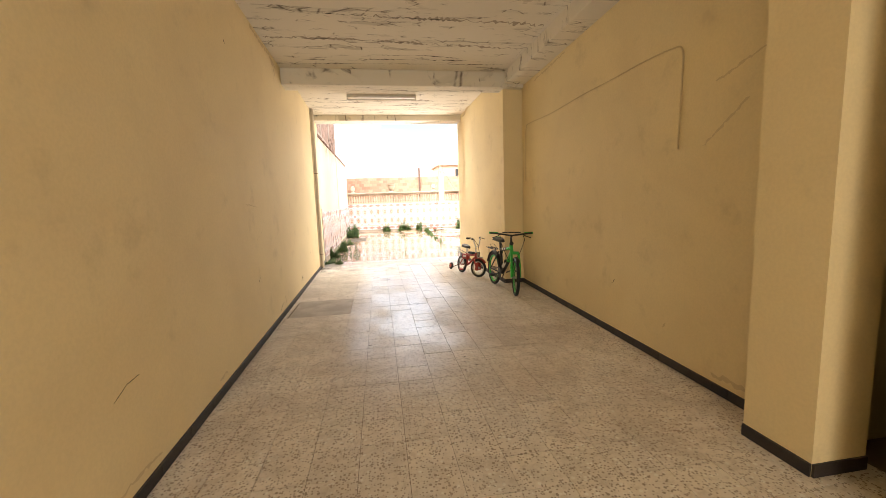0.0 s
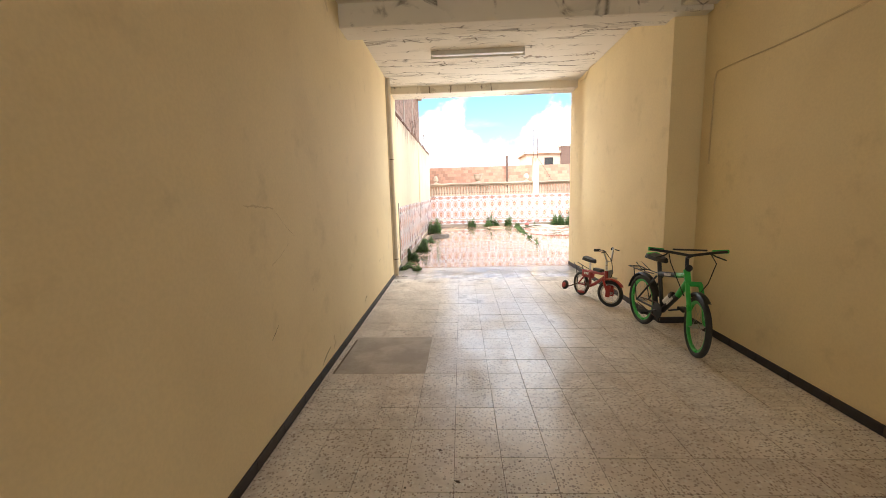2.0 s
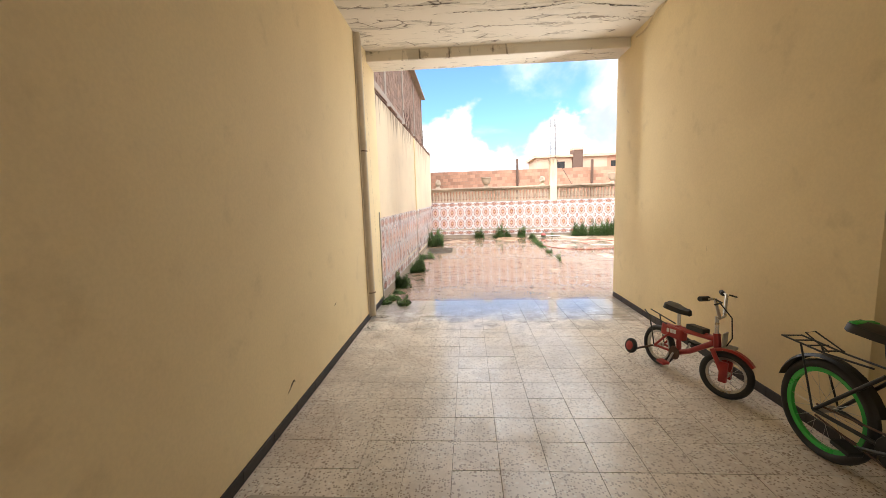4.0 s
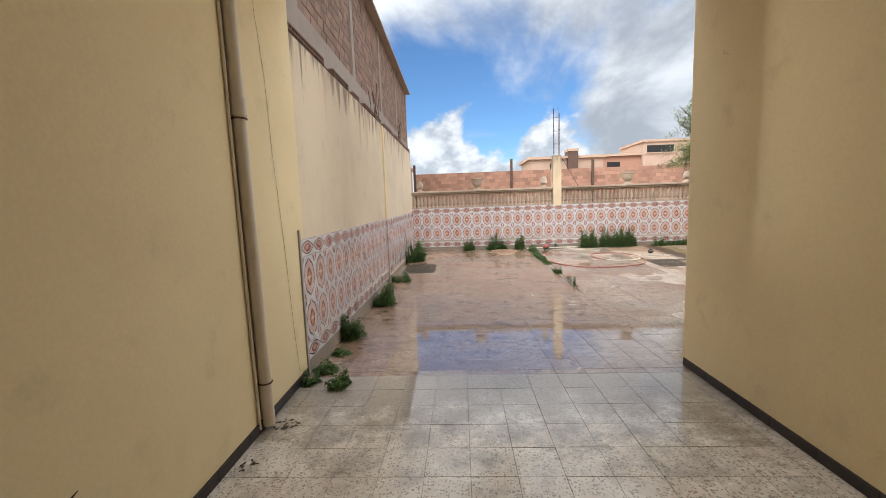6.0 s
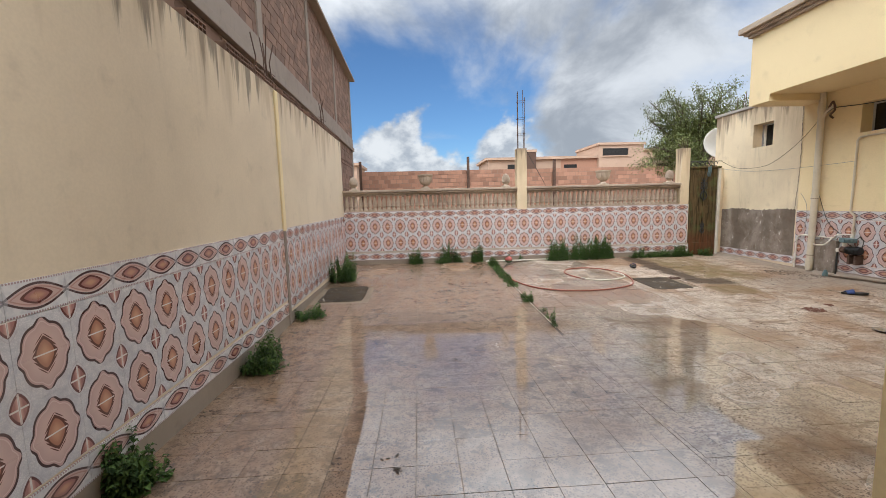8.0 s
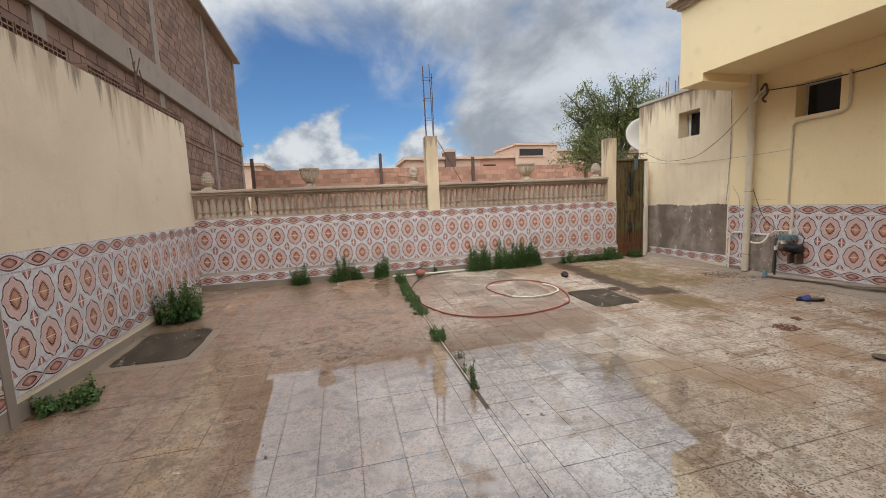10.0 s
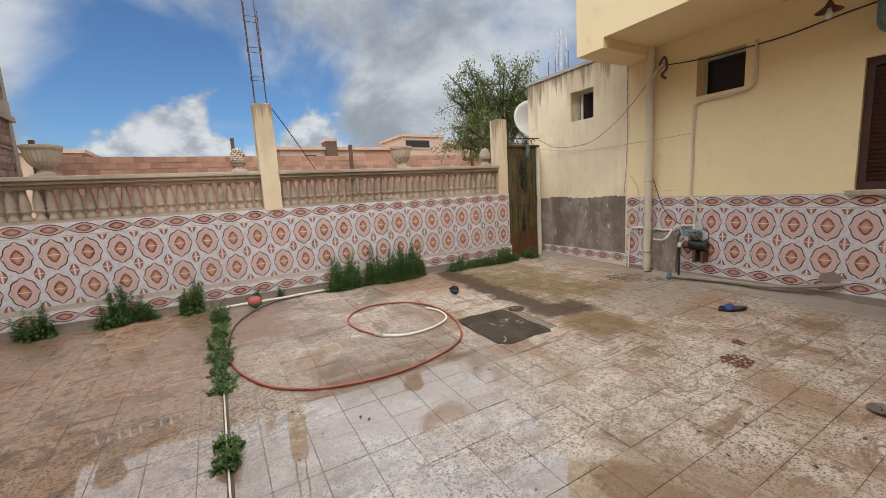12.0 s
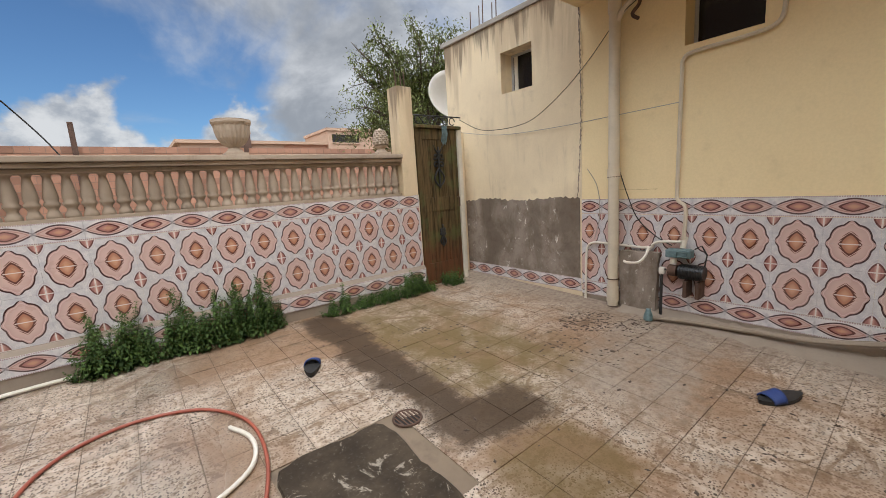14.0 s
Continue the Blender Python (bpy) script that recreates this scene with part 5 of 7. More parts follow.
# ---------------------------------------------------------------- bicycles
def wheel(parent, name, at, R, rim_mat, tyre_w, rim_w, spokes, turn=0.0):
    w = new(name)
    w.parent = parent
    w.matrix_basis = pose(*at, 0, 0, turn)
    circ = [(math.cos(a), math.sin(a)) for a in np.linspace(0, 2 * math.pi, 40, endpoint=False)]
    bm = bmesh.new()
    tube(bm, [((R - tyre_w) * c, 0, (R - tyre_w) * s) for c, s in circ], tyre_w, 10, closed=True)
    part("tyre", bm, M_RUBBER, w, smooth=True)
    bm = bmesh.new()
    r = R - 2 * tyre_w - rim_w * 0.35
    prof = [(-rim_w * 0.45, -rim_w * 0.5), (rim_w * 0.45, -rim_w * 0.5), (rim_w * 0.6, rim_w * 0.5), (-rim_w * 0.6, rim_w * 0.5)]
    rows = [[bm.verts.new(((r + h) * c, y, (r + h) * s)) for y, h in prof] for c, s in circ]
    for a, b in zip(rows, rows[1:] + rows[:1]):
        for i in range(4):
            bm.faces.new((a[i], a[(i + 1) % 4], b[(i + 1) % 4], b[i]))
    part("rim", bm, rim_mat, w, smooth=True)
    bm = bmesh.new()
    tube(bm, [(0, -0.045, 0), (0, 0.045, 0)], 0.018, 10)
    tube(bm, [(0, -0.06, 0), (0, 0.06, 0)], 0.006, 8)
    part("hub", bm, M_CHROME, w, smooth=True)
    for i in range(spokes):
        bm = bmesh.new()
        a = 2 * math.pi * i / spokes
        side = 0.03 if i % 2 else -0.03
        b = a + (0.5 if i % 4 < 2 else -0.5)
        tube(bm, [(0.018 * math.cos(b), side, 0.018 * math.sin(b)), (r * math.cos(a), 0, r * math.sin(a))], 0.0012, 4)
        part("spoke", bm, M_CHROME, w)
    return w


def bars(parent, name, material, r, *lines, label="", seg=10):
    bm = bmesh.new()
    for ln in lines:
        tube(bm, ln, r, seg)
    return part(name, bm, material, parent, label, smooth=True)


def saddle(parent, x, z, L, material, nose=None):
    bm = bmesh.new()
    rows = []
    for i in range(9):
        u = i / 8
        w = 0.085 * (1 - u) ** 0.6 * (L / 0.27) + 0.018
        if i == 0:
            w *= 0.75
        zz = 0.02 * (1 - u) * math.cos(u * 2)
        rows.append([bm.verts.new((x + L * (u - 0.45), w * c, z + zz + 0.030 * s)) for c, s in ((-1, -0.6), (-0.8, 0.5), (0, 0.95), (0.8, 0.5), (1, -0.6), (0, -0.9))])
    for a, b in zip(rows, rows[1:]):
        for i in range(6):
            bm.faces.new((a[i], a[(i + 1) % 6], b[(i + 1) % 6], b[i]))
    bm.faces.new(rows[0][::-1])
    bm.faces.new(rows[-1])
    o = part("saddle", bm, material, parent, smooth=True)
    if nose:
        bm = bmesh.new()
        box(bm, x - L * 0.47, x - L * 0.28, -0.062, 0.062, z - 0.014, z + 0.048)
        part("saddle_cap", bm, nose, o, "green saddle end", bevel=0.022)
    return o


def plate_letters(parent, at, length, tilt_deg, n, h, material, side):
    """Bars that stand for the lettering on a tube."""
    for i in range(n):
        bm = bmesh.new()
        w = length / n
        box(bm, -w * 0.36, w * 0.36, -0.0015, 0.0015, -h / 2, h / 2)
        o = part("lettering", bm, material, parent)
        o.matrix_basis = pose(*at, 0, -tilt_deg, 0) @ pose((i - (n - 1) / 2) * w, side, 0)


def mountain_bike():
    t = thing("bicycle", "green and black child's mountain bicycle leaning on the wall", "bicycle", (2.225, 5.70, 0.0))
    t.matrix_basis = pose(2.225, 5.715, 0.0, -2, 0, -86.5)
    R, WB = 0.258, 0.865
    wheel(t, "rear_wheel", (0, 0, R), R, M_GREEN, 0.024, 0.022, 20)
    turn = -15
    wheel(t, "front_wheel", (WB, 0, R), R, M_GREEN, 0.024, 0.022, 20, turn)
    hd = Vector((WB - 0.20, 0, 0.70))       # head tube top
    hl = Vector((WB - 0.165, 0, 0.585))     # head tube bottom
    bb = Vector((0.36, 0, 0.245))
    st = Vector((0.265, 0, 0.60))
    bars(t, "top_tube", M_BLACK, 0.024, [(0.28, 0, 0.585), (0.54, 0, 0.625)], label="black tube with pale lettering")
    bars(t, "top_tube_end", M_GREEN, 0.0245, [(0.54, 0, 0.625), tuple(hd - Vector((0, 0, 0.05)))])
    bars(t, "down_tube", M_BLACK, 0.027, [tuple(bb), (0.58, 0, 0.45)], label="black tube with pale lettering")
    bars(t, "down_tube_end", M_GREEN, 0.0275, [(0.58, 0, 0.45), tuple(hl + Vector((0, 0, 0.02)))])
    plate_letters(t, (0.43, 0, 0.609), 0.11, 8.7, 5, 0.024, M_WHITE, -0.0245)
    plate_letters(t, (0.50, 0, 0.378), 0.12, 43, 5, 0.026, M_WHITE, -0.0275)
    bars(t, "seat_tube", M_BLACK, 0.019, [tuple(bb), tuple(st), (0.245, 0, 0.70)])
    bars(t, "head_tube", M_GREEN, 0.026, [tuple(hd), tuple(hl)])
    for s in (-1, 1):
        bars(t, "chain_stay", M_BLACK, 0.010, [(0.34, s * 0.03, 0.245), (0.0, s * 0.062, R)])
        bars(t, "seat_stay", M_BLACK, 0.009, [(0.27, s * 0.03, 0.56), (0.0, s * 0.062, R)])
    f = new("fork")
    f.parent = t
    f.matrix_basis = pose(WB, 0, R, 0, 0, turn)
    for s in (-1, 1):
        bars(f, "fork_leg", M_GREEN, 0.019, [(-0.155, s * 0.05, 0.325), (-0.06, s * 0.056, 0.17), (0.0, s * 0.056, 0.0)])
    bars(f, "fork_crown", M_GREEN, 0.022, [(-0.155, -0.055, 0.325), (-0.155, 0.055, 0.325)])
    # cockpit turns with the fork
    c = new("handlebar")
    c.parent = t
    c.matrix_basis = pose(*hd, 0, 0, turn)
    bars(c, "stem", M_BLACK, 0.016, [(0, 0, 0), (-0.01, 0, 0.10), (0.06, 0, 0.13)])
    bars(c, "bar", M_BLACK, 0.012, [(-0.02, -0.30, 0.165), (0.03, -0.14, 0.15), (0.06, 0, 0.13), (0.03, 0.14, 0.15), (-0.02, 0.30, 0.165)])
    bars(c, "brace_bar", M_BLACK, 0.008, [(0.03, -0.13, 0.175), (0.03, 0.13, 0.175)])
    for s in (-1, 1):
        bars(c, "grip", M_GREEN, 0.017, [(-0.02, s * 0.19, 0.158), (-0.025, s * 0.31, 0.167)], label="green rubber grip")
        bars(c, "brake_lever", M_BLACK, 0.006, [(0.02, s * 0.16, 0.15), (0.06, s * 0.19, 0.13), (0.055, s * 0.27, 0.10)])
        bars(c, "brake_cable", M_RUBBER, 0.004, [(0.03, s * 0.16, 0.15), (0.13, s * 0.17, 0.08), (0.17, s * 0.11, -0.08), (0.14, s * 0.05, -0.2), (0.06, s * 0.02, -0.22)])
    bm = bmesh.new()
    lathe(bm, [(0.02, 0), (0.028, 0.012), (0.03, 0.02), (0.01, 0.03)], 12)
    o = part("reflector", bm, M_BLACK, c)
    o.matrix_basis = pose(0.03, 0, 0.02, 0, 90, 0)
    saddle(t, 0.22, 0.725, 0.25, M_BLACK, M_GREEN)
    # mudguards
    for nm, par, base, a0, a1, dx in (("rear_mudguard", t, (0, 0, R), 20, 165, 0), ("front_mudguard", f, (0, 0, 0), 55, 135, 0)):
        bm = bmesh.new()
        rows = []
        for a in np.linspace(radians(a0), radians(a1), 16):
            rows.append([bm.verts.new((base[0] + (R + 0.02 + h) * math.cos(a), y, base[2] + (R + 0.02 + h) * math.sin(a))) for y, h in ((-0.034, -0.008), (-0.02, 0.006), (0.02, 0.006), (0.034, -0.008))])
        for a, b in zip(rows, rows[1:]):
            for i in range(3):
                bm.faces.new((a[i], a[i + 1], b[i + 1], b[i]))
        part(nm, bm, M_BLACK, par, smooth=True)
    # carrier
    k = new("carrier")
    k.parent = t
    for s in (-1, 1):
        bars(k, "side_wire", M_BLACK, 0.005, [(0.22, s * 0.03, 0.575), (0.02, s * 0.05, 0.565), (-0.24, s * 0.055, 0.575)])
        bars(k, "strut", M_BLACK, 0.005, [(-0.12, s * 0.055, 0.57), (0.0, s * 0.068, R)])
    for x in (-0.24, -0.16, -0.08, 0.0):
        bars(k, "cross_wire", M_BLACK, 0.004, [(x, -0.055, 0.573), (x, 0.055, 0.573)])
    bars(k, "spring_clip", M_BLACK, 0.004, [(0.02, -0.04, 0.575), (-0.12, -0.035, 0.63), (-0.14, 0.035, 0.63), (0.02, 0.04, 0.575)])
    # drive
    bm = bmesh.new()
    lathe(bm, [(0.075, -0.003), (0.078, 0.0), (0.075, 0.003)], 24)
    o = part("chainring", bm, M_BLACK, t)
    o.matrix_basis = pose(bb.x, -0.05, bb.z, 90, 0, 0)
    for s, a in ((-1, 200), (1, 20)):
        d = Vector((math.cos(radians(a)), 0, math.sin(radians(a)))) * 0.13
        bars(t, "crank", M_BLACK, 0.009, [(bb.x, s * 0.065, bb.z), (bb.x + d.x, s * 0.075, bb.z + d.z)])
        bm = bmesh.new()
        box(bm, -0.045, 0.045, -0.035, 0.035, -0.011, 0.011)
        o = part("pedal", bm, M_BLACK, t, bevel=0.004)
        o.matrix_basis = pose(bb.x + d.x, s * 0.125, bb.z + d.z, 0, 10, 0)
    bars(t, "chain", M_STEEL, 0.005, [(bb.x, -0.05, bb.z + 0.075), (0, -0.05, R + 0.03)], [(bb.x, -0.05, bb.z - 0.075), (0, -0.05, R - 0.03)])
    bm = bmesh.new()
    lathe(bm, [(0.024, 0), (0.031, 0.008), (0.031, 0.10), (0.026, 0.115), (0.015, 0.12), (0.015, 0.14)], 14)
    o = part("bottle", bm, M_WHITE, t, "white water bottle", smooth=True)
    o.matrix_basis = pose(0.395, 0.0, 0.335, 0, 47, 0)
    bm = bmesh.new()
    lathe(bm, [(0.032, 0.118), (0.032, 0.15), (0.018, 0.165)], 14)
    part("bottle_cap", bm, M_BLACK, o)
    bars(t, "kickstand", M_STEEL, 0.008, [(0.28, 0.05, 0.22), (0.12, 0.09, 0.10)])


def child_bike():
    t = thing("bicycle", "small red child's bicycle with one training wheel", "bicycle", (1.985, 6.885, 0.0))
    t.matrix_basis = pose(1.945, 6.90, 0.0, -4, 0, -73.5)
    R, WB = 0.162, 0.60
    wheel(t, "rear_wheel", (0, 0, R), R, M_CHROME, 0.022, 0.016, 16)
    wheel(t, "front_wheel", (WB, 0, R), R, M_CHROME, 0.022, 0.016, 16, 24)
    bars(t, "down_tube", M_RED, 0.020, [(0.20, 0, 0.17), (0.30, 0, 0.22), (0.49, 0, 0.35)])
    bars(t, "top_tube", M_RED, 0.022, [(0.16, 0, 0.355), (0.49, 0, 0.38)])
    bm = bmesh.new()
    box(bm, 0.03, 0.24, -0.03, 0.03, 0.27, 0.365)
    part("frame_cover", bm, M_RED, t, "red plastic cover with worn print", bevel=0.018)
    plate_letters(t, (0.14, 0, 0.325), 0.10, 5, 3, 0.03, M_WHITE, -0.031)
    bm = bmesh.new()
    box(bm, 0.27, 0.42, -0.035, 0.035, 0.385, 0.425)
    part("pad", bm, M_BLACK, t, "black ribbed pad", bevel=0.012)
    bars(t, "seat_tube", M_RED, 0.018, [(0.20, 0, 0.17), (0.175, 0, 0.38)])
    bars(t, "seat_post", M_CHROME, 0.013, [(0.175, 0, 0.38), (0.165, 0, 0.48)])
    saddle(t, 0.155, 0.50, 0.20, M_BLACK)
    bars(t, "head_tube", M_RED, 0.024, [(0.52, 0, 0.30), (0.50, 0, 0.42)])
    for s in (-1, 1):
        bars(t, "chain_stay", M_RED, 0.010, [(0.20, s * 0.025, 0.17), (0.0, s * 0.045, R)])
        bars(t, "seat_stay", M_RED, 0.009, [(0.12, s * 0.03, 0.30), (0.0, s * 0.045, R)])
    f = new("fork")
    f.parent = t
    f.matrix_basis = pose(WB, 0, R, 0, 0, 24)
    for s in (-1, 1):
        bars(f, "fork_leg", M_RED, 0.015, [(-0.085, s * 0.045, 0.17), (-0.04, s * 0.047, 0.08), (0.0, s * 0.047, 0.0)])
        bm = bmesh.new()
        box(bm, -0.03, 0.02, s * 0.047 - 0.014, s * 0.047 + 0.014, -0.04, 0.10)
        part("fork_guard", bm, M_RED, f, bevel=0.01)
    bm = bmesh.new()
    rows = []
    for a in np.linspace(radians(35), radians(125), 12):
        rows.append([bm.verts.new(((R + 0.016 + h) * math.cos(a), y, (R + 0.016 + h) * math.sin(a))) for y, h in ((-0.03, -0.008), (-0.018, 0.006), (0.018, 0.006), (0.03, -0.008))])
    for a, b in zip(rows, rows[1:]):
        for i in range(3):
            bm.faces.new((a[i], a[i + 1], b[i + 1], b[i]))
    part("mudguard", bm, M_RED, f, smooth=True)
    c = new("handlebar")
    c.parent = t
    c.matrix_basis = pose(0.50, 0, 0.42, 0, 0, 26)
    bars(c, "stem", M_CHROME, 0.013, [(0, 0, -0.02), (-0.01, 0, 0.12)])
    bars(c, "bar", M_CHROME, 0.011, [(-0.05, -0.20, 0.26), (0.0, -0.12, 0.26), (0.02, -0.05, 0.12), (0.02, 0.05, 0.12), (0.0, 0.12, 0.26), (-0.05, 0.20, 0.26)])
    for s in (-1, 1):
        bars(c, "grip", M_RUBBER, 0.017, [(-0.03, s * 0.15, 0.26), (-0.06, s * 0.22, 0.26)], label="black rubber grip")
        bars(c, "brake_lever", M_BLACK, 0.006, [(0.01, s * 0.14, 0.26), (0.05, s * 0.16, 0.25), (0.03, s * 0.22, 0.24)])
    bars(c, "brake_cable", M_RUBBER, 0.004, [(0.02, -0.12, 0.25), (0.10, -0.10, 0.15), (0.10, -0.04, 0.0), (0.05, 0, -0.10)])
    bm = bmesh.new()
    box(bm, 0.05, 0.12, -0.05, 0.05, -0.09, -0.07)
    box(bm, 0.045, 0.055, -0.05, 0.05, -0.07, 0.02)
    part("front_basket", bm, M_CONC, c, "broken pale plastic basket", bevel=0.006)
    for s in (-1, 1):
        bars(t, "carrier_wire", M_BLACK, 0.005, [(0.10, s * 0.04, 0.37), (-0.10, s * 0.05, 0.40), (-0.16, s * 0.03, 0.42)])
    bars(t, "carrier_strut", M_BLACK, 0.005, [(-0.08, -0.05, 0.40), (0, -0.05, R)], [(-0.08, 0.05, 0.40), (0, 0.05, R)])
    bars(t, "training_arm", M_STEEL, 0.008, [(0, -0.05, R), (-0.10, -0.13, 0.10)])
    bm = bmesh.new()
    lathe(bm, [(0.02, -0.018), (0.055, -0.016), (0.062, -0.008), (0.062, 0.008), (0.055, 0.016), (0.02, 0.018)], 22)
    o = part("training_wheel", bm, M_RUBBER, t, "black and pink training wheel", smooth=True)
    o.matrix_basis = pose(-0.13, -0.16, 0.115, 80, 0, 0)
    bm = bmesh.new()
    lathe(bm, [(0.038, 0.015), (0.038, 0.021), (0.008, 0.024)], 18)
    part("disc", bm, M_RED, o)
    bm = bmesh.new()
    lathe(bm, [(0.05, -0.003), (0.052, 0.0), (0.05, 0.003)], 20)
    o = part("chainring", bm, M_STEEL, t)
    o.matrix_basis = pose(0.20, -0.045, 0.17, 90, 0, 0)
    for s, a in ((-1, 250), (1, 70)):
        d = Vector((math.cos(radians(a)), 0, math.sin(radians(a)))) * 0.085
        bars(t, "crank", M_CHROME, 0.008, [(0.20, s * 0.055, 0.17), (0.20 + d.x, s * 0.065, 0.17 + d.z)])
        bm = bmesh.new()
        box(bm, -0.035, 0.035, -0.03, 0.03, -0.01, 0.01)
        o = part("pedal", bm, M_RED if s < 0 else M_BLACK, t, bevel=0.004)
        o.matrix_basis = pose(0.20 + d.x, s * 0.11, 0.17 + d.z, 0, 5, 0)


mountain_bike()
child_bike()


# ---------------------------------------------------------------- west yard wall details
bm = bmesh.new()
box(bm, WEST, WEST + 0.024, 13.03, 13.12, 1.19, 2.88)
o = link("wall_rib", bm, M_WALL, None, "", False, 0.006)
tagged(o, "narrow ochre plaster rib on the yard wall", "rib", "", "structure")
bm = bmesh.new()
box(bm, WEST, WEST + 0.017, 13.035, 13.115, -0.02, 1.188)
tagged(link("rib_foot", bm, M_BAND_CONC, None, "", False, 0.005), "dark bare mortar strip crossing the wall tiles", "rib", "", "structure")
bm = bmesh.new()
box(bm, WEST, WEST + 0.013, 9.10, 9.13, 0.0, 1.27)
tagged(link("dado_edge", bm, M_CONC), "grey mortar edge of tiled dado", "trim", "", "structure")


def hollow_course():
    """Open ends of hollow bricks along the wall's top."""
    t = thing("brick_coping", "row of broken hollow bricks along the wall top", "bricks", (0, 0, 0), 0, "", "structure")
    bm = bmesh.new()
    w, h = 0.30, 0.10
    box(bm, -0.10, 0.10, -w / 2 + 0.004, w / 2 - 0.004, 0.0, 0.012)
    box(bm, -0.10, 0.10, -w / 2 + 0.004, w / 2 - 0.004, h - 0.012, h)
    box(bm, -0.10, 0.10, -w / 2 + 0.004, w / 2 - 0.004, h / 2 - 0.005, h / 2 + 0.005)
    for k in range(6):
        y = -w / 2 + 0.009 + k * (w - 0.018) / 5
        box(bm, -0.099, 0.099, y - 0.005, y + 0.005, 0.012, h - 0.012)
    box(bm, -0.06, 0.06, -w / 2 + 0.01, w / 2 - 0.01, 0.013, h - 0.013)
    me_ob = link("hollow_brick", bm, M_BRICK_NEAR, t)
    me = me_ob.data
    rng = random.Random(11)
    y = 9.35
    first = True
    while y < 16.9:
        if rng.random() > 0.12:
            m = pose(-0.955 + rng.uniform(-0.01, 0.012), y, 2.9, 0, rng.uniform(-1, 1), rng.uniform(-1.5, 1.5))
            if first:
                me_ob.matrix_basis = m
                first = False
            else:
                piece("hollow_brick", me, t, m)
        y += 0.302
    return t


hollow_course()


def rebar_bunch(y0, seed, n):
    rng = random.Random(seed)
    t = thing("rebar_bundle", "rusty reinforcing bars sticking out of the wall top", "rebar", (-0.96, y0, 2.85), 0, "rebar on the wall")
    for i in range(n):
        bm = bmesh.new()
        x, y = rng.uniform(-0.07, 0.07), (i - n / 2) * 0.09
        tube(bm, [(x, y, 0), (x + rng.uniform(-0.02, 0.02), y + rng.uniform(-0.03, 0.03), 0.4), (x + rng.uniform(-0.05, 0.05), y + rng.uniform(-0.08, 0.08), rng.uniform(0.55, 0.8))], 0.007, 6)
        part("bar", bm, M_STEEL, t)
    bm = bmesh.new()
    tube(bm, [(0, -0.3, 0.3), (0, 0.3, 0.33)], 0.005, 5)
    part("tie", bm, M_STEEL, t)


rebar_bunch(13.2, 1, 5)
rebar_bunch(16.0, 2, 5)


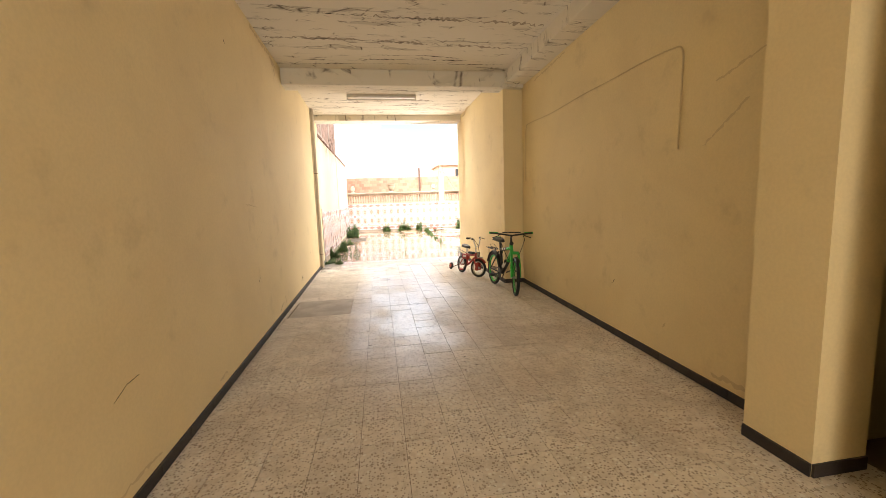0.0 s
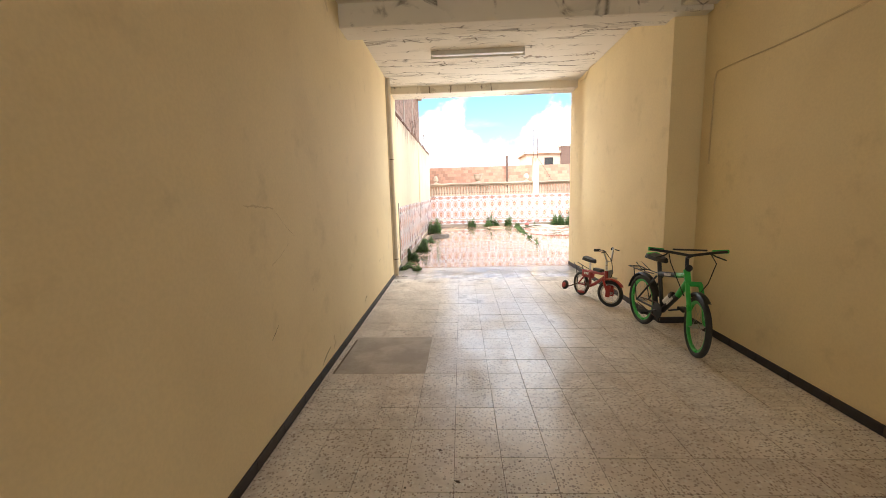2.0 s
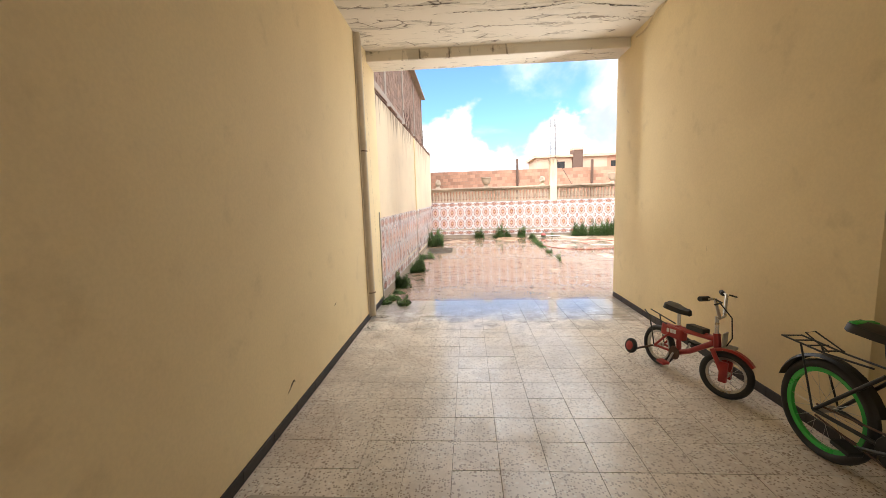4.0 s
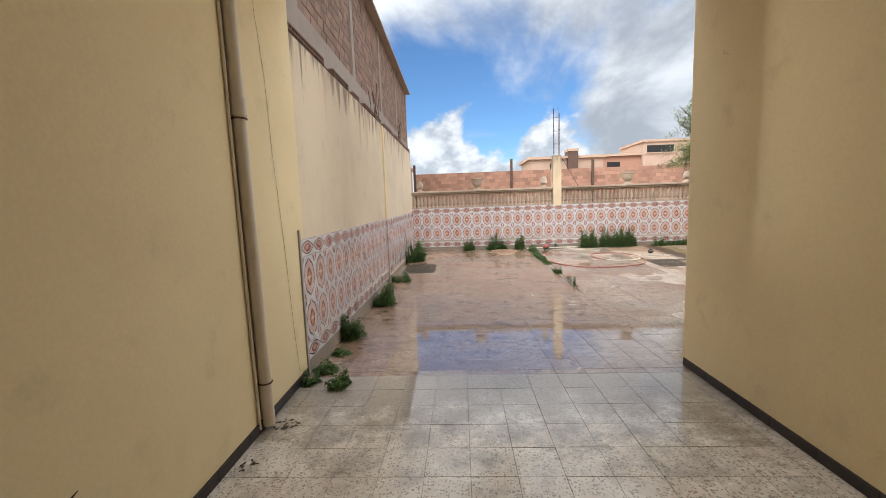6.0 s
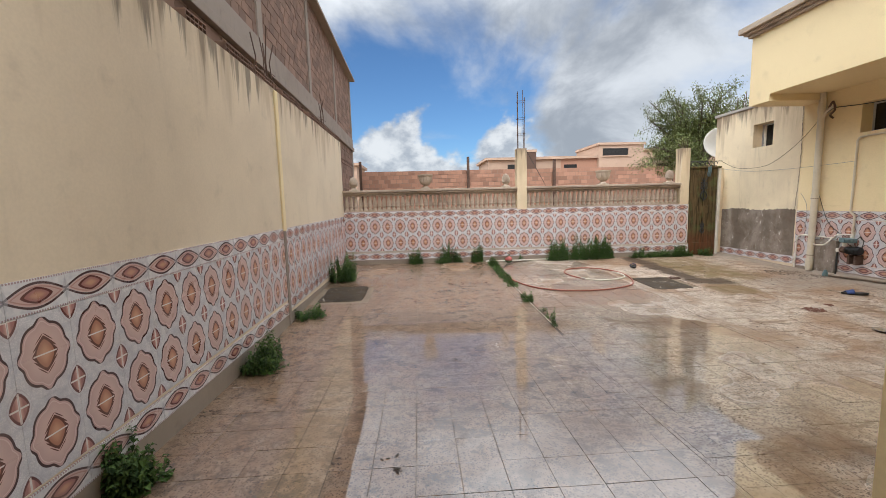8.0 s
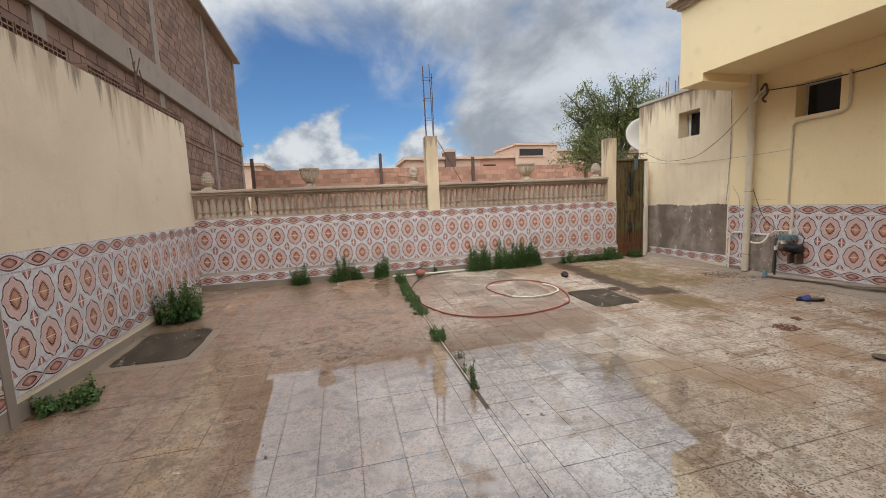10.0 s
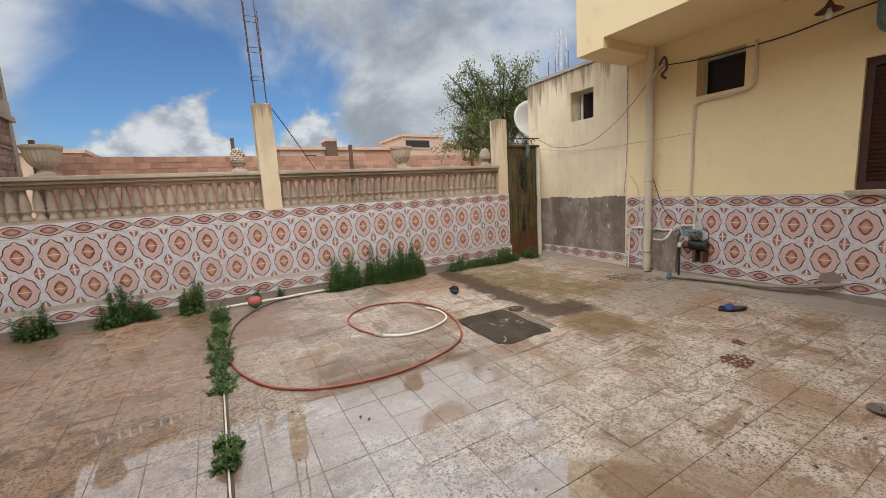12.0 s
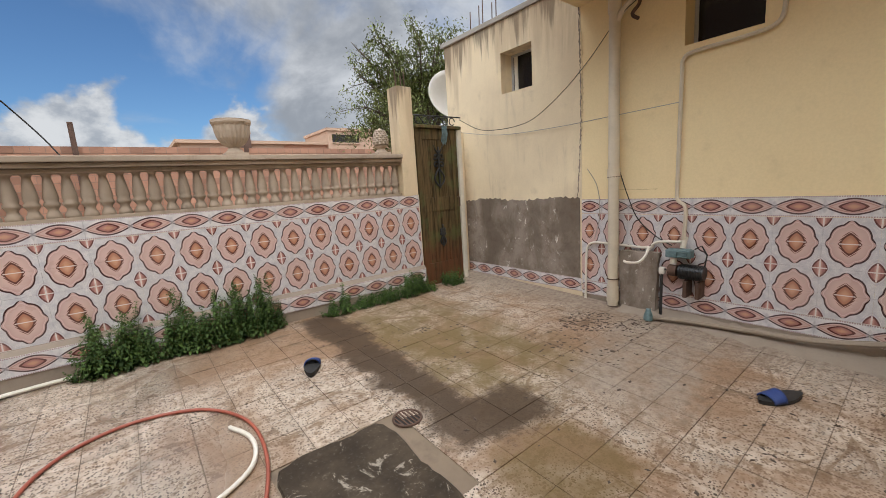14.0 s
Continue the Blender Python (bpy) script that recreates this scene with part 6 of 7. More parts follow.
# ---------------------------------------------------------------- gate
def gate():
    y = back_y(7.5) + 0.04
    t = thing("gate", "weathered dark wooden gate with iron scrolls, closed", "gate", (7.165, y, 0.12))
    W, H = 0.66, 2.02
    bm = bmesh.new()
    box(bm, 0, W, 0.012, 0.05, 0, H)
    part("back_panel", bm, M_GATE, t)
    for nm, b in (("stile", (0, 0.09, -0.012, 0.012, 0, H)), ("stile", (W - 0.09, W, -0.012, 0.012, 0, H)), ("rail", (0.09, W - 0.09, -0.010, 0.012, 0, 0.30)), ("rail", (0.09, W - 0.09, -0.010, 0.012, 0.98, 1.16)), ("rail", (0.09, W - 0.09, -0.010, 0.012, H - 0.13, H))):
        bm = bmesh.new()
        box(bm, *b)
        part(nm, bm, M_GATE, t, bevel=0.004)
    for i in range(4):
        bm = bmesh.new()
        x = 0.09 + (W - 0.18) * i / 4
        box(bm, x + 0.003, x + (W - 0.18) / 4 - 0.003, 0.0, 0.014, 0.30, 0.98)
        part("board", bm, M_GATE, t, bevel=0.003)
        bm = bmesh.new()
        box(bm, x + 0.003, x + (W - 0.18) / 4 - 0.003, 0.0, 0.014, 1.16, H - 0.13)
        part("board", bm, M_GATE, t, bevel=0.003)
    def scroll(x, z, r, a0, turns, s):
        """A flat spiral that opens outward from its eye."""
        return [(x + s * r * u * math.cos(a0 + turns * 6.28 * u), -0.022, z + r * u * math.sin(a0 + turns * 6.28 * u)) for u in np.linspace(0.15, 1, 22)]

    for zc, k in ((1.55, 1.0), (0.66, 0.55)):
        bm = bmesh.new()
        for s in (-1, 1):
            heart = [(W / 2 + s * k * 0.085 * math.sin(u * 3.14) * (1.15 - 0.5 * u), -0.022, zc - k * 0.26 + k * 0.24 * u) for u in np.linspace(0, 1, 14)]
            tube(bm, heart, 0.012, 6)
            tube(bm, scroll(W / 2 + s * k * 0.045, zc + k * 0.02, k * 0.05, 1.6, 1.3, s), 0.011, 6)
            tube(bm, scroll(W / 2 + s * k * 0.05, zc + k * 0.13, k * 0.045, 4.2, 1.2, s), 0.011, 6)
            if k == 1.0:
                tube(bm, [(W / 2, -0.022, zc + 0.16), (W / 2 + s * 0.05, -0.022, zc + 0.22), (W / 2 + s * 0.075, -0.03, zc + 0.27)], 0.013, 6, 0.004)
        tube(bm, [(W / 2, -0.022, zc - k * 0.28), (W / 2, -0.022, zc + k * 0.25)], 0.012, 6)
        part("scroll", bm, M_BLACK, t, "black iron scroll")
    bm = bmesh.new()
    tube(bm, [(W - 0.04, -0.02, 1.02), (W - 0.04, -0.06, 1.02), (W - 0.04, -0.06, 1.14), (W - 0.04, -0.02, 1.14)], 0.008, 8)
    part("handle", bm, M_STEEL, t)
    # iron cresting
    bm = bmesh.new()
    box(bm, -0.01, W + 0.07, -0.04, 0.06, H + 0.005, H + 0.045)
    part("head_rail", bm, M_GATE, t, bevel=0.006)
    bm = bmesh.new()
    for i in range(6):
        x = 0.06 + i * 0.11
        tube(bm, [(x + 0.045 * math.cos(a), 0.0, H + 0.105 + 0.045 * math.sin(a)) for a in np.linspace(0, 5.4, 14)], 0.007, 6)
    tube(bm, [(-0.02, 0, H + 0.16), (W + 0.1, 0, H + 0.165)], 0.009, 6)
    part("cresting", bm, M_BLACK, t, "black iron scrollwork")
    bm = bmesh.new()
    for k in range(7):
        tube(bm, [(0.40 + 0.012 * k, -0.045, H + 0.04), (0.395 + 0.014 * k, -0.05, H - 0.06), (0.39 + 0.013 * k, -0.03, H - 0.16 - 0.02 * (k % 3))], 0.005, 5)
    part("ribbon", bm, M_TEAL, t, "faded green plastic strip")
    bm = bmesh.new()
    box(bm, W + 0.012, W + 0.075, -0.03, 0.06, -0.1, H + 0.0)
    part("jamb", bm, M_PVC_W, t, "pale painted jamb", bevel=0.005)


gate()
structure("wall_gate_side", [(7.905, EAST - 0.006, back_y(8) + 0.30, back_y(8) + 0.42, -0.3, 2.16)], M_ANNEX, "narrow cream wall between gate and annex", "wall")
structure("gate_sill", [(7.14, 7.95, 16.78, 17.1, -0.2, 0.12)], M_CONC, "concrete sill under the gate", "step", 0.008)


# ---------------------------------------------------------------- windows, shutters
def small_window(name, y0, y1, z0, z1, label, bars_n):
    t = thing(name, label, "window", (EAST + 0.20, (y0 + y1) / 2, z0), 0, "", "structure")
    w, h = (y1 - y0), (z1 - z0)
    for nm, b in (("frame_rail", (0, 0.03, -w / 2, w / 2, 0, 0.03)), ("frame_rail", (0, 0.03, -w / 2, w / 2, h - 0.03, h)), ("frame_stile", (0, 0.03, -w / 2, -w / 2 + 0.03, 0.03, h - 0.03)), ("frame_stile", (0, 0.03, w / 2 - 0.03, w / 2, 0.03, h - 0.03))):
        bm = bmesh.new()
        box(bm, *b)
        part(nm, bm, M_FRAME, t)
    bm = bmesh.new()
    box(bm, 0.012, 0.018, -w / 2 + 0.03, w / 2 - 0.03, 0.03, h - 0.03)
    part("pane", bm, M_GLASS_DARK, t, "dark glass pane")
    if bars_n:
        bm = bmesh.new()
        box(bm, -0.004, 0.012, w / 2 - 0.10, w / 2 - 0.05, 0.03, h - 0.03)
        part("mullion", bm, M_PVC_W, t)
    return t


small_window("window_1", *W1, "small dark annex window set deep in the wall", 1)
small_window("window_2", *W2, "small dark house window set deep in the wall", 0)


def shutters():
    y0, y1, z0, z1 = W3
    t = thing("window_3", "dark red louvred shutters, closed, in the house wall", "shutter", (EAST + 0.05, y0, z0), 0, "", "structure")
    W, H = y1 - y0, z1 - z0
    for k in range(2):
        a, b = k * W / 2 + 0.004, (k + 1) * W / 2 - 0.004
        for nm, bx in (("stile", (0, 0.04, a, a + 0.06, 0, H)), ("stile", (0, 0.04, b - 0.06, b, 0, H)), ("rail", (0.002, 0.038, a + 0.06, b - 0.06, 0, 0.08)), ("rail", (0.002, 0.038, a + 0.06, b - 0.06, H - 0.08, H))):
            bm = bmesh.new()
            box(bm, *bx)
            part(nm, bm, M_SHUTTER, t)
        me = None
        for i in range(26):
            z = 0.10 + i * (H - 0.18) / 26
            if me is None:
                bm = bmesh.new()
                box(bm, -0.004, 0.004, a + 0.06 - (a + b) / 2, b - 0.06 - (a + b) / 2, -0.025, 0.025)
                o = part("slat", bm, M_SHUTTER, t)
                me = o.data
                o.matrix_basis = pose(0.02, (a + b) / 2, z, 0, -35, 0)
            else:
                piece("slat", me, t, pose(0.02, (a + b) / 2, z, 0, -35, 0))
    bm = bmesh.new()
    box(bm, -0.10, 0.06, -0.06, W + 0.06, -0.05, -0.003)
    part("sill", bm, M_STONE, t, "pale stone sill", bevel=0.006)
    return t


shutters()


# ---------------------------------------------------------------- east wall fittings
drain_pipe("drain_pipe", "cream drain pipe down the house wall", [(8.10, 14.84, 3.26), (8.10, 14.84, 1.5), (8.09, 14.84, floor_z(14.84) + 0.02)], 0.052, [((8.10, 14.84, 1.38), 0.10), ((8.09, 14.84, 0.12), 0.16), ((8.10, 14.84, 2.92), 0.12)], M_PVC, [(8.10, 14.84, 1.4), (8.09, 14.84, 0.36)])
cable("branch_pipe", "bent cream waste pipe joining the drain pipe", [(8.10, 14.84, 2.78), (8.09, 14.78, 2.88), (8.09, 14.68, 2.96), (8.12, 14.62, 3.0)], 0.028, M_PVC)
cable("rag", "dark tangle of rag and cable on the pipe bend", [(8.08, 14.70, 2.98), (8.06, 14.62, 3.06), (8.08, 14.60, 2.92), (8.07, 14.66, 2.84), (8.06, 14.60, 2.78)], 0.016, M_STEEL)
cable("water_pipe", "thin cream water pipe bending under the window", [(8.17, 13.61, 2.95), (8.17, 13.60, 2.62), (8.17, 13.63, 2.45), (8.17, 13.80, 2.41), (8.17, 14.16, 2.40), (8.17, 14.26, 2.36), (8.17, 14.27, 2.2), (8.17, 14.28, 1.3), (8.16, 14.27, 1.16), (8.15, 14.20, 1.08), (8.15, 14.21, 0.80)], 0.017, M_PVC)
cable("water_pipe", "white plastic water pipe from pump to floor", [(8.15, 15.19, floor_z(15.2)), (8.15, 15.18, 0.5), (8.15, 15.16, 0.66), (8.15, 15.08, 0.71), (8.15, 14.9, 0.71), (8.15, 14.52, 0.70), (8.14, 14.47, 0.74), (8.14, 14.40, 0.77), (8.14, 14.22, 0.78)], 0.013, M_PVC_W)
cable("tap_pipe", "white bent plastic spout over the cement block", [(8.12, 14.50, 0.72), (8.06, 14.50, 0.64), (8.0, 14.54, 0.58), (7.96, 14.62, 0.575), (7.95, 14.66, 0.59)], 0.013, M_PVC_W)
cable("power_cable", "dark cable sagging from annex to drain pipe", [(8.0, 17.0, 2.30), (8.08, 16.7, 2.13), (8.10, 16.36, 2.08), (8.12, 16.0, 2.09), (8.12, 15.75, 2.16), (8.12, 15.4, 2.36), (8.10, 15.1, 2.58), (8.08, 14.8, 2.85), (8.08, 14.62, 2.95)], 0.004, M_RUBBER)
cable("power_cable", "thin grey cable stretched across the wall", [(8.0, 17.05, 2.14), (8.14, 16.4, 2.02), (8.16, 15.6, 1.99), (8.10, 14.8, 1.99), (8.16, 14.28, 2.01)], 0.004, M_CONC)
cable("power_cable", "dark cable running along under the overhang", [(8.10, 14.62, 2.96), (8.17, 14.2, 2.92), (8.17, 13.75, 2.90), (8.16, 13.3, 2.90), (8.15, 12.9, 2.94), (8.15, 12.3, 2.98), (8.15, 11.4, 3.02)], 0.008, M_RUBBER)
cable("power_cable", "thin loose cable curling over the dado tiles", [(8.14, 14.80, 1.45), (8.15, 14.72, 1.2), (8.15, 14.62, 0.98), (8.15, 14.45, 0.82), (8.14, 14.3, 0.74)], 0.005, M_RUBBER)
cable("power_cable", "thin twisted wires beside the drain pipe", [(8.15, 15.16, 1.5), (8.16, 15.05, 1.30), (8.15, 15.02, 1.0), (8.15, 15.08, 0.75)], 0.004, M_CONC)
cable("power_cable", "wire dropping from the rebar post to the rail", [(3.33, yb + 0.05, 2.66), (3.55, yb + 0.25, 2.4), (3.80, yb + 0.4, 2.05), (3.92, yb + 0.4, 1.84)], 0.006, M_RUBBER)
scuff(wall_annex, [(15.27, 3.3), (15.26, 2.7), (15.25, 2.1), (15.27, 1.6), (15.30, 1.2)], 0.02, EAST - 0.004, -1, M_CEMENT, 91)
scuff(wall_annex, [(15.24, 2.9), (15.23, 2.3), (15.25, 1.9)], 0.03, EAST - 0.004, -1, M_MARK, 92)
scuff(wall_east, [(14.9, 1.27), (14.6, 1.26), (14.45, 1.265)], 0.012, EAST, -1, M_MARK, 93)


def cement_block():
    bm = bmesh.new()
    box(bm, 8.12, EAST - 0.012, 14.42, 14.78, -0.05, 0.66)
    bmesh.ops.subdivide_edges(bm, edges=bm.edges[:], cuts=5, use_grid_fill=True)
    rng = random.Random(77)
    for v in bm.verts:
        v.co += Vector((rng.uniform(-0.008, 0.004), rng.uniform(-0.012, 0.012), rng.uniform(-0.012, 0.008) if v.co.z > 0 else 0))
    o = link("cement_block", bm, M_RENDER, None, "", True)
    tagged(o, "rough grey cement block against the tiled wall", "block")
    bm = bmesh.new()
    lathe(bm, [(0.05, 0), (0.06, 0.02), (0.056, 0.07), (0.035, 0.13), (0.03, 0.16), (0.012, 0.165)], 14)
    o = link("pipe_cap", bm, M_TEAL, None, "", True)
    o.matrix_basis = pose(7.96, 14.42, floor_z(14.4), 0, 0, 0) @ Matrix.Diagonal((0.7, 0.7, 0.7, 1))
    tagged(o, "faded blue plastic cap by the cement block", "cap")


cement_block()


def pump():
    t = thing("water_pump", "dirty teal and black electric water pump on wall bracket", "pump", (8.09, 14.17, 0.42))
    bm = bmesh.new()
    tube(bm, [(0, -0.16, 0.10), (0, 0.04, 0.10)], 0.062, 20)
    part("motor", bm, M_BLACK, t, "black motor body", smooth=True)
    for i in range(9):
        bm = bmesh.new()
        tube(bm, [(0, -0.14 + i * 0.02, 0.10), (0, -0.132 + i * 0.02, 0.10)], 0.069, 20)
        part("fin", bm, M_BLACK, t)
    bm = bmesh.new()
    tube(bm, [(0, 0.06, 0.10), (0, 0.13, 0.10)], 0.052, 18)
    part("pump_head", bm, M_STEEL, t, "rusty cast pump head", smooth=True)
    bm = bmesh.new()
    box(bm, -0.05, 0.055, -0.06, 0.15, 0.225, 0.30)
    box(bm, -0.056, -0.05, -0.04, 0.05, 0.24, 0.285)
    part("pressure_switch", bm, M_TEAL, t, "teal pressure controller", bevel=0.015)
    bm = bmesh.new()
    tube(bm, [(0, 0.095, 0.16), (0, 0.095, 0.23)], 0.028, 12)
    part("outlet", bm, M_PVC_W, t, smooth=True)
    bm = bmesh.new()
    tube(bm, [(0, 0.12, 0.10), (0, 0.18, 0.10), (-0.01, 0.19, 0.02), (-0.01, 0.19, -0.34)], 0.013, 10)
    part("inlet_pipe", bm, M_RUBBER, t, "black inlet pipe", smooth=True)
    bm = bmesh.new()
    box(bm, -0.02, 0.03, 0.165, 0.215, 0.05, 0.12)
    part("elbow", bm, M_PVC_W, t, bevel=0.012)
    for y in (-0.12, -0.02):
        bm = bmesh.new()
        box(bm, -0.05, 0.13, y - 0.015, y + 0.015, -0.13, 0.02)
        part("bracket", bm, M_STEEL, t, "rusty bracket", bevel=0.003)
    bm = bmesh.new()
    tube(bm, [(0.05, -0.06, 0.30), (0.03, -0.12, 0.34), (0.04, -0.16, 0.26), (0.04, -0.14, 0.12)], 0.006, 6)
    part("lead", bm, M_RUBBER, t)
    bm = bmesh.new()
    tube(bm, [(0.10, 0.03, 0.40), (0.08, 0.04, 0.36), (0.06, 0.04, 0.30)], 0.024, 10)
    part("valve", bm, M_PVC_W, t, "white plastic valve", smooth=True)


pump()
cable("floor_pipe", "grey pipe lying on mortar along the tiled wall", [(7.98, 14.40, floor_z(14.4) + 0.03), (8.05, 14.1, 0.075), (8.09, 13.7, 0.085), (8.11, 13.3, 0.10), (8.13, 12.95, 0.16), (8.15, 12.7, 0.22)], 0.024, M_SILT)
# silt banked up between the paving and the wall
bm = bmesh.new()
rng_s = random.Random(12)
bank = []
for i in range(61):
    y = 14.75 - i * 0.08
    w, h = 0.19 + rng_s.uniform(-0.05, 0.05), 0.075 + rng_s.uniform(-0.015, 0.015)
    k = 1.0 if i < 42 else max(0.05, 1 - (i - 42) / 18)
    zf = floor_z(y)
    bank.append([bm.verts.new((EAST - w * k - 0.02, y, zf - 0.004)), bm.verts.new((EAST - w * k * 0.5, y, zf + h * k * 0.45)), bm.verts.new((EAST - 0.002, y, zf + h * k))])
for a, b in zip(bank, bank[1:]):
    for k in (0, 1):
        bm.faces.new((a[k], a[k + 1], b[k + 1], b[k]))
tagged(link("silt_bank", bm, M_SILT, None, "", True), "brown silt banked along the foot of the tiled wall", "silt", "", "stuff")
bm = bmesh.new()
rng_b = random.Random(4)
rim_b = [bm.verts.new((EAST - 0.0105, 12.82 + 0.11 * math.cos(a) * rng_b.uniform(0.7, 1.1), 0.27 + 0.07 * math.sin(a) * rng_b.uniform(0.75, 1.1))) for a in np.linspace(0, 2 * math.pi, 26, endpoint=False)]
bm.faces.new(rim_b)
part("cement_smear", bm, M_CEMENT, wall_east, "smear of cement over the tiles")


def pendant():
    t = thing("pendant_lamp", "rusty pendant lamp with bulb under the overhang", "lamp", (7.85, 12.9, 3.26))
    bm = bmesh.new()
    lathe(bm, [(0.045, 0.0), (0.045, -0.012), (0.015, -0.03)], 14)
    part("rose", bm, M_STEEL, t)
    bars(t, "stem", M_STEEL, 0.006, [(0, 0, -0.02), (0, 0.005, -0.2), (0, 0, -0.27)])
    bm = bmesh.new()
    lathe(bm, [(0.012, -0.24), (0.03, -0.27), (0.04, -0.29), (0.10, -0.33), (0.105, -0.335), (0.098, -0.333), (0.03, -0.295)], 20)
    part("shade", bm, M_STEEL, t, "rusty conical shade", smooth=True)
    bm = bmesh.new()
    lathe(bm, [(0.014, -0.30), (0.02, -0.335), (0.032, -0.365), (0.03, -0.39), (0.012, -0.405)], 16)
    part("bulb", bm, M_WHITE, t, "unlit glass bulb", smooth=True)


pendant()


def flue():
    t = thing("flue_elbow", "bluish galvanised flue elbow with rusty cap", "flue", (8.0, 12.55, 2.72))
    bars(t, "elbow", M_TEAL, 0.06, [(0.19, 0, 0.0), (0.06, 0, 0.0), (0.015, 0, 0.02), (0.0, 0, 0.07), (0.0, 0, 0.24)], seg=16, label="bluish sheet-metal elbow")
    bm = bmesh.new()
    lathe(bm, [(0.02, 0.335), (0.13, 0.285), (0.135, 0.28), (0.12, 0.283)], 20)
    part("cap", bm, M_STEEL, t, "rusty conical cap", smooth=True)
    for a in (0, 120, 240):
        c, s = math.cos(radians(a)), math.sin(radians(a))
        bars(t, "strut", M_STEEL, 0.004, [(0.058 * c, 0.058 * s, 0.2), (0.07 * c, 0.07 * s, 0.30)])


flue()


def dish():
    t = thing("satellite_dish", "faded white satellite dish behind the annex corner", "satellite dish", (8.62, 17.85, 2.75))
    bm = bmesh.new()
    rows = []
    for i in range(9):
        r = 0.42 * i / 8
        rows.append([bm.verts.new((r * math.cos(a), r * math.sin(a) * 1.05, 0.22 * (r / 0.42) ** 2)) for a in np.linspace(0, 2 * math.pi, 28, endpoint=False)] if i else [bm.verts.new((0, 0, 0))])
    for a, b in zip(rows, rows[1:]):
        for i in range(28):
            j = (i + 1) % 28
            if len(a) == 1:
                bm.faces.new((a[0], b[i], b[j]))
            else:
                bm.faces.new((a[i], b[i], b[j], a[j]))
    o = part("reflector", bm, M_DISH, t, "faded white reflector", smooth=True)
    o.modifiers.new("thick", "SOLIDIFY").thickness = 0.006
    o.matrix_basis = pose(0, 0, 0, 68, 0, -25)
    bm = bmesh.new()
    tube(bm, [(0, 0.02, 0), (0.05, 0.15, -0.1), (0.05, 0.15, -1.0)], 0.022, 10)
    part("mast", bm, M_FRAME, t)
    bm = bmesh.new()
    tube(bm, [(0, 0.05, -0.35), (-0.18, -0.42, -0.05)], 0.01, 8)
    part("arm", bm, M_FRAME, t)


dish()


# ---------------------------------------------------------------- hoses, pot, slippers, small things
def on_floor(pts, r):
    return [(x, y, floor_z(y) + r + 0.002) for x, y in pts]


HOSE = [(3.45, 16.86), (3.10, 16.74), (2.86, 16.55), (2.60, 16.1), (2.48, 15.51), (2.53, 14.91), (2.70, 14.47), (2.91, 14.25), (3.18, 14.12), (3.53, 14.06), (3.87, 14.09), (4.22, 14.21), (4.47, 14.42), (4.64, 14.86), (4.65, 15.32), (4.45, 15.66), (4.11, 15.79), (3.82, 15.70), (3.66, 15.46), (3.66, 15.17), (3.79, 14.84)]
hose = thing("garden_hose", "reddish rubber hose coiled loosely on the paving", "hose")


def hose_part(name, pts, r, material, label):
    P = [Vector(p) for p in on_floor(pts, r)]
    out = []
    for i in range(len(P) - 1):
        p0, p1, p2, p3 = P[max(i - 1, 0)], P[i], P[i + 1], P[min(i + 2, len(P) - 1)]
        for k in range(6):
            u = k / 6
            out.append(0.5 * ((2 * p1) + (p2 - p0) * u + (2 * p0 - 5 * p1 + 4 * p2 - p3) * u * u + (3 * p1 - p0 - 3 * p2 + p3) * u ** 3))
    out.append(P[-1])
    bm = bmesh.new()
    tube(bm, out, r, 10)
    part(name, bm, material, hose, label, smooth=True)


hose_part("hose", HOSE[4:], 0.0105, M_HOSE, "reddish rubber hose")
hose_part("dark_length", HOSE[:5], 0.010, M_BARK, "dark length of hose")
hose_part("pale_length", [(3.79, 14.84), (4.01, 14.71), (4.29, 14.72), (4.52, 14.83), (4.61, 14.97), (4.62, 15.15), (4.55, 15.32)], 0.013, M_PVC_W, "pale hose end")
bm = bmesh.new()
tube(bm, [(3.765, 14.90, floor_z(14.9) + 0.018), (3.81, 14.82, floor_z(14.8) + 0.018)], 0.017, 10)
part("connector", bm, M_CONC, hose)
cable("white_pipe", "white plastic pipe lying at the foot of wall", [(2.35, 16.82, 0.155), (2.8, 16.82, 0.155), (3.2, 16.80, 0.155), (3.55, 16.83, 0.155), (3.95, 16.84, 0.155)], 0.015, M_PVC_W)


bm = bmesh.new()
strip = [[bm.verts.new((x, y, floor_z(y) + z)) for x, z in ((2.415, -0.0065), (2.43, -0.003), (2.45, -0.004), (2.465, -0.0065))] for y in np.linspace(12.25, 17.0, 49)]
for a, b in zip(strip, strip[1:]):
    for k in range(3):
        bm.faces.new((a[k], a[k + 1], b[k + 1], b[k]))
tagged(link("joint_soil", bm, M_DIRT, None, "", True), "dark wet soil in the joint between paving fields", "soil", "", "stuff")
cable("white_pipe", "thin cream plastic pipe lying in the paving joint", [(2.437, y, floor_z(y) + 0.004) for y in (14.6, 14.0, 13.4)] + [(2.443, y, floor_z(y) + 0.004) for y in (12.9, 12.5)], 0.006, M_PVC)


def two_tone_rubber():
    s = Surface("two_tone_rubber")
    z = s.split(s.local())[2]
    n = s.noise(s.local(), 30, 4)
    c = s.mix(s.ramp(s.math("MULTIPLY_ADD", n, 0.02, z), 0.066, 0.076), (0.06, 0.11, 0.055), (0.33, 0.075, 0.065))
    s.set(Base_Color=s.mix(s.ramp(n, 0.5, 0.8, 0, 0.5), c, (0.16, 0.10, 0.08)), Roughness=0.65)
    return s.bump(n, 0.2, 0.002).m


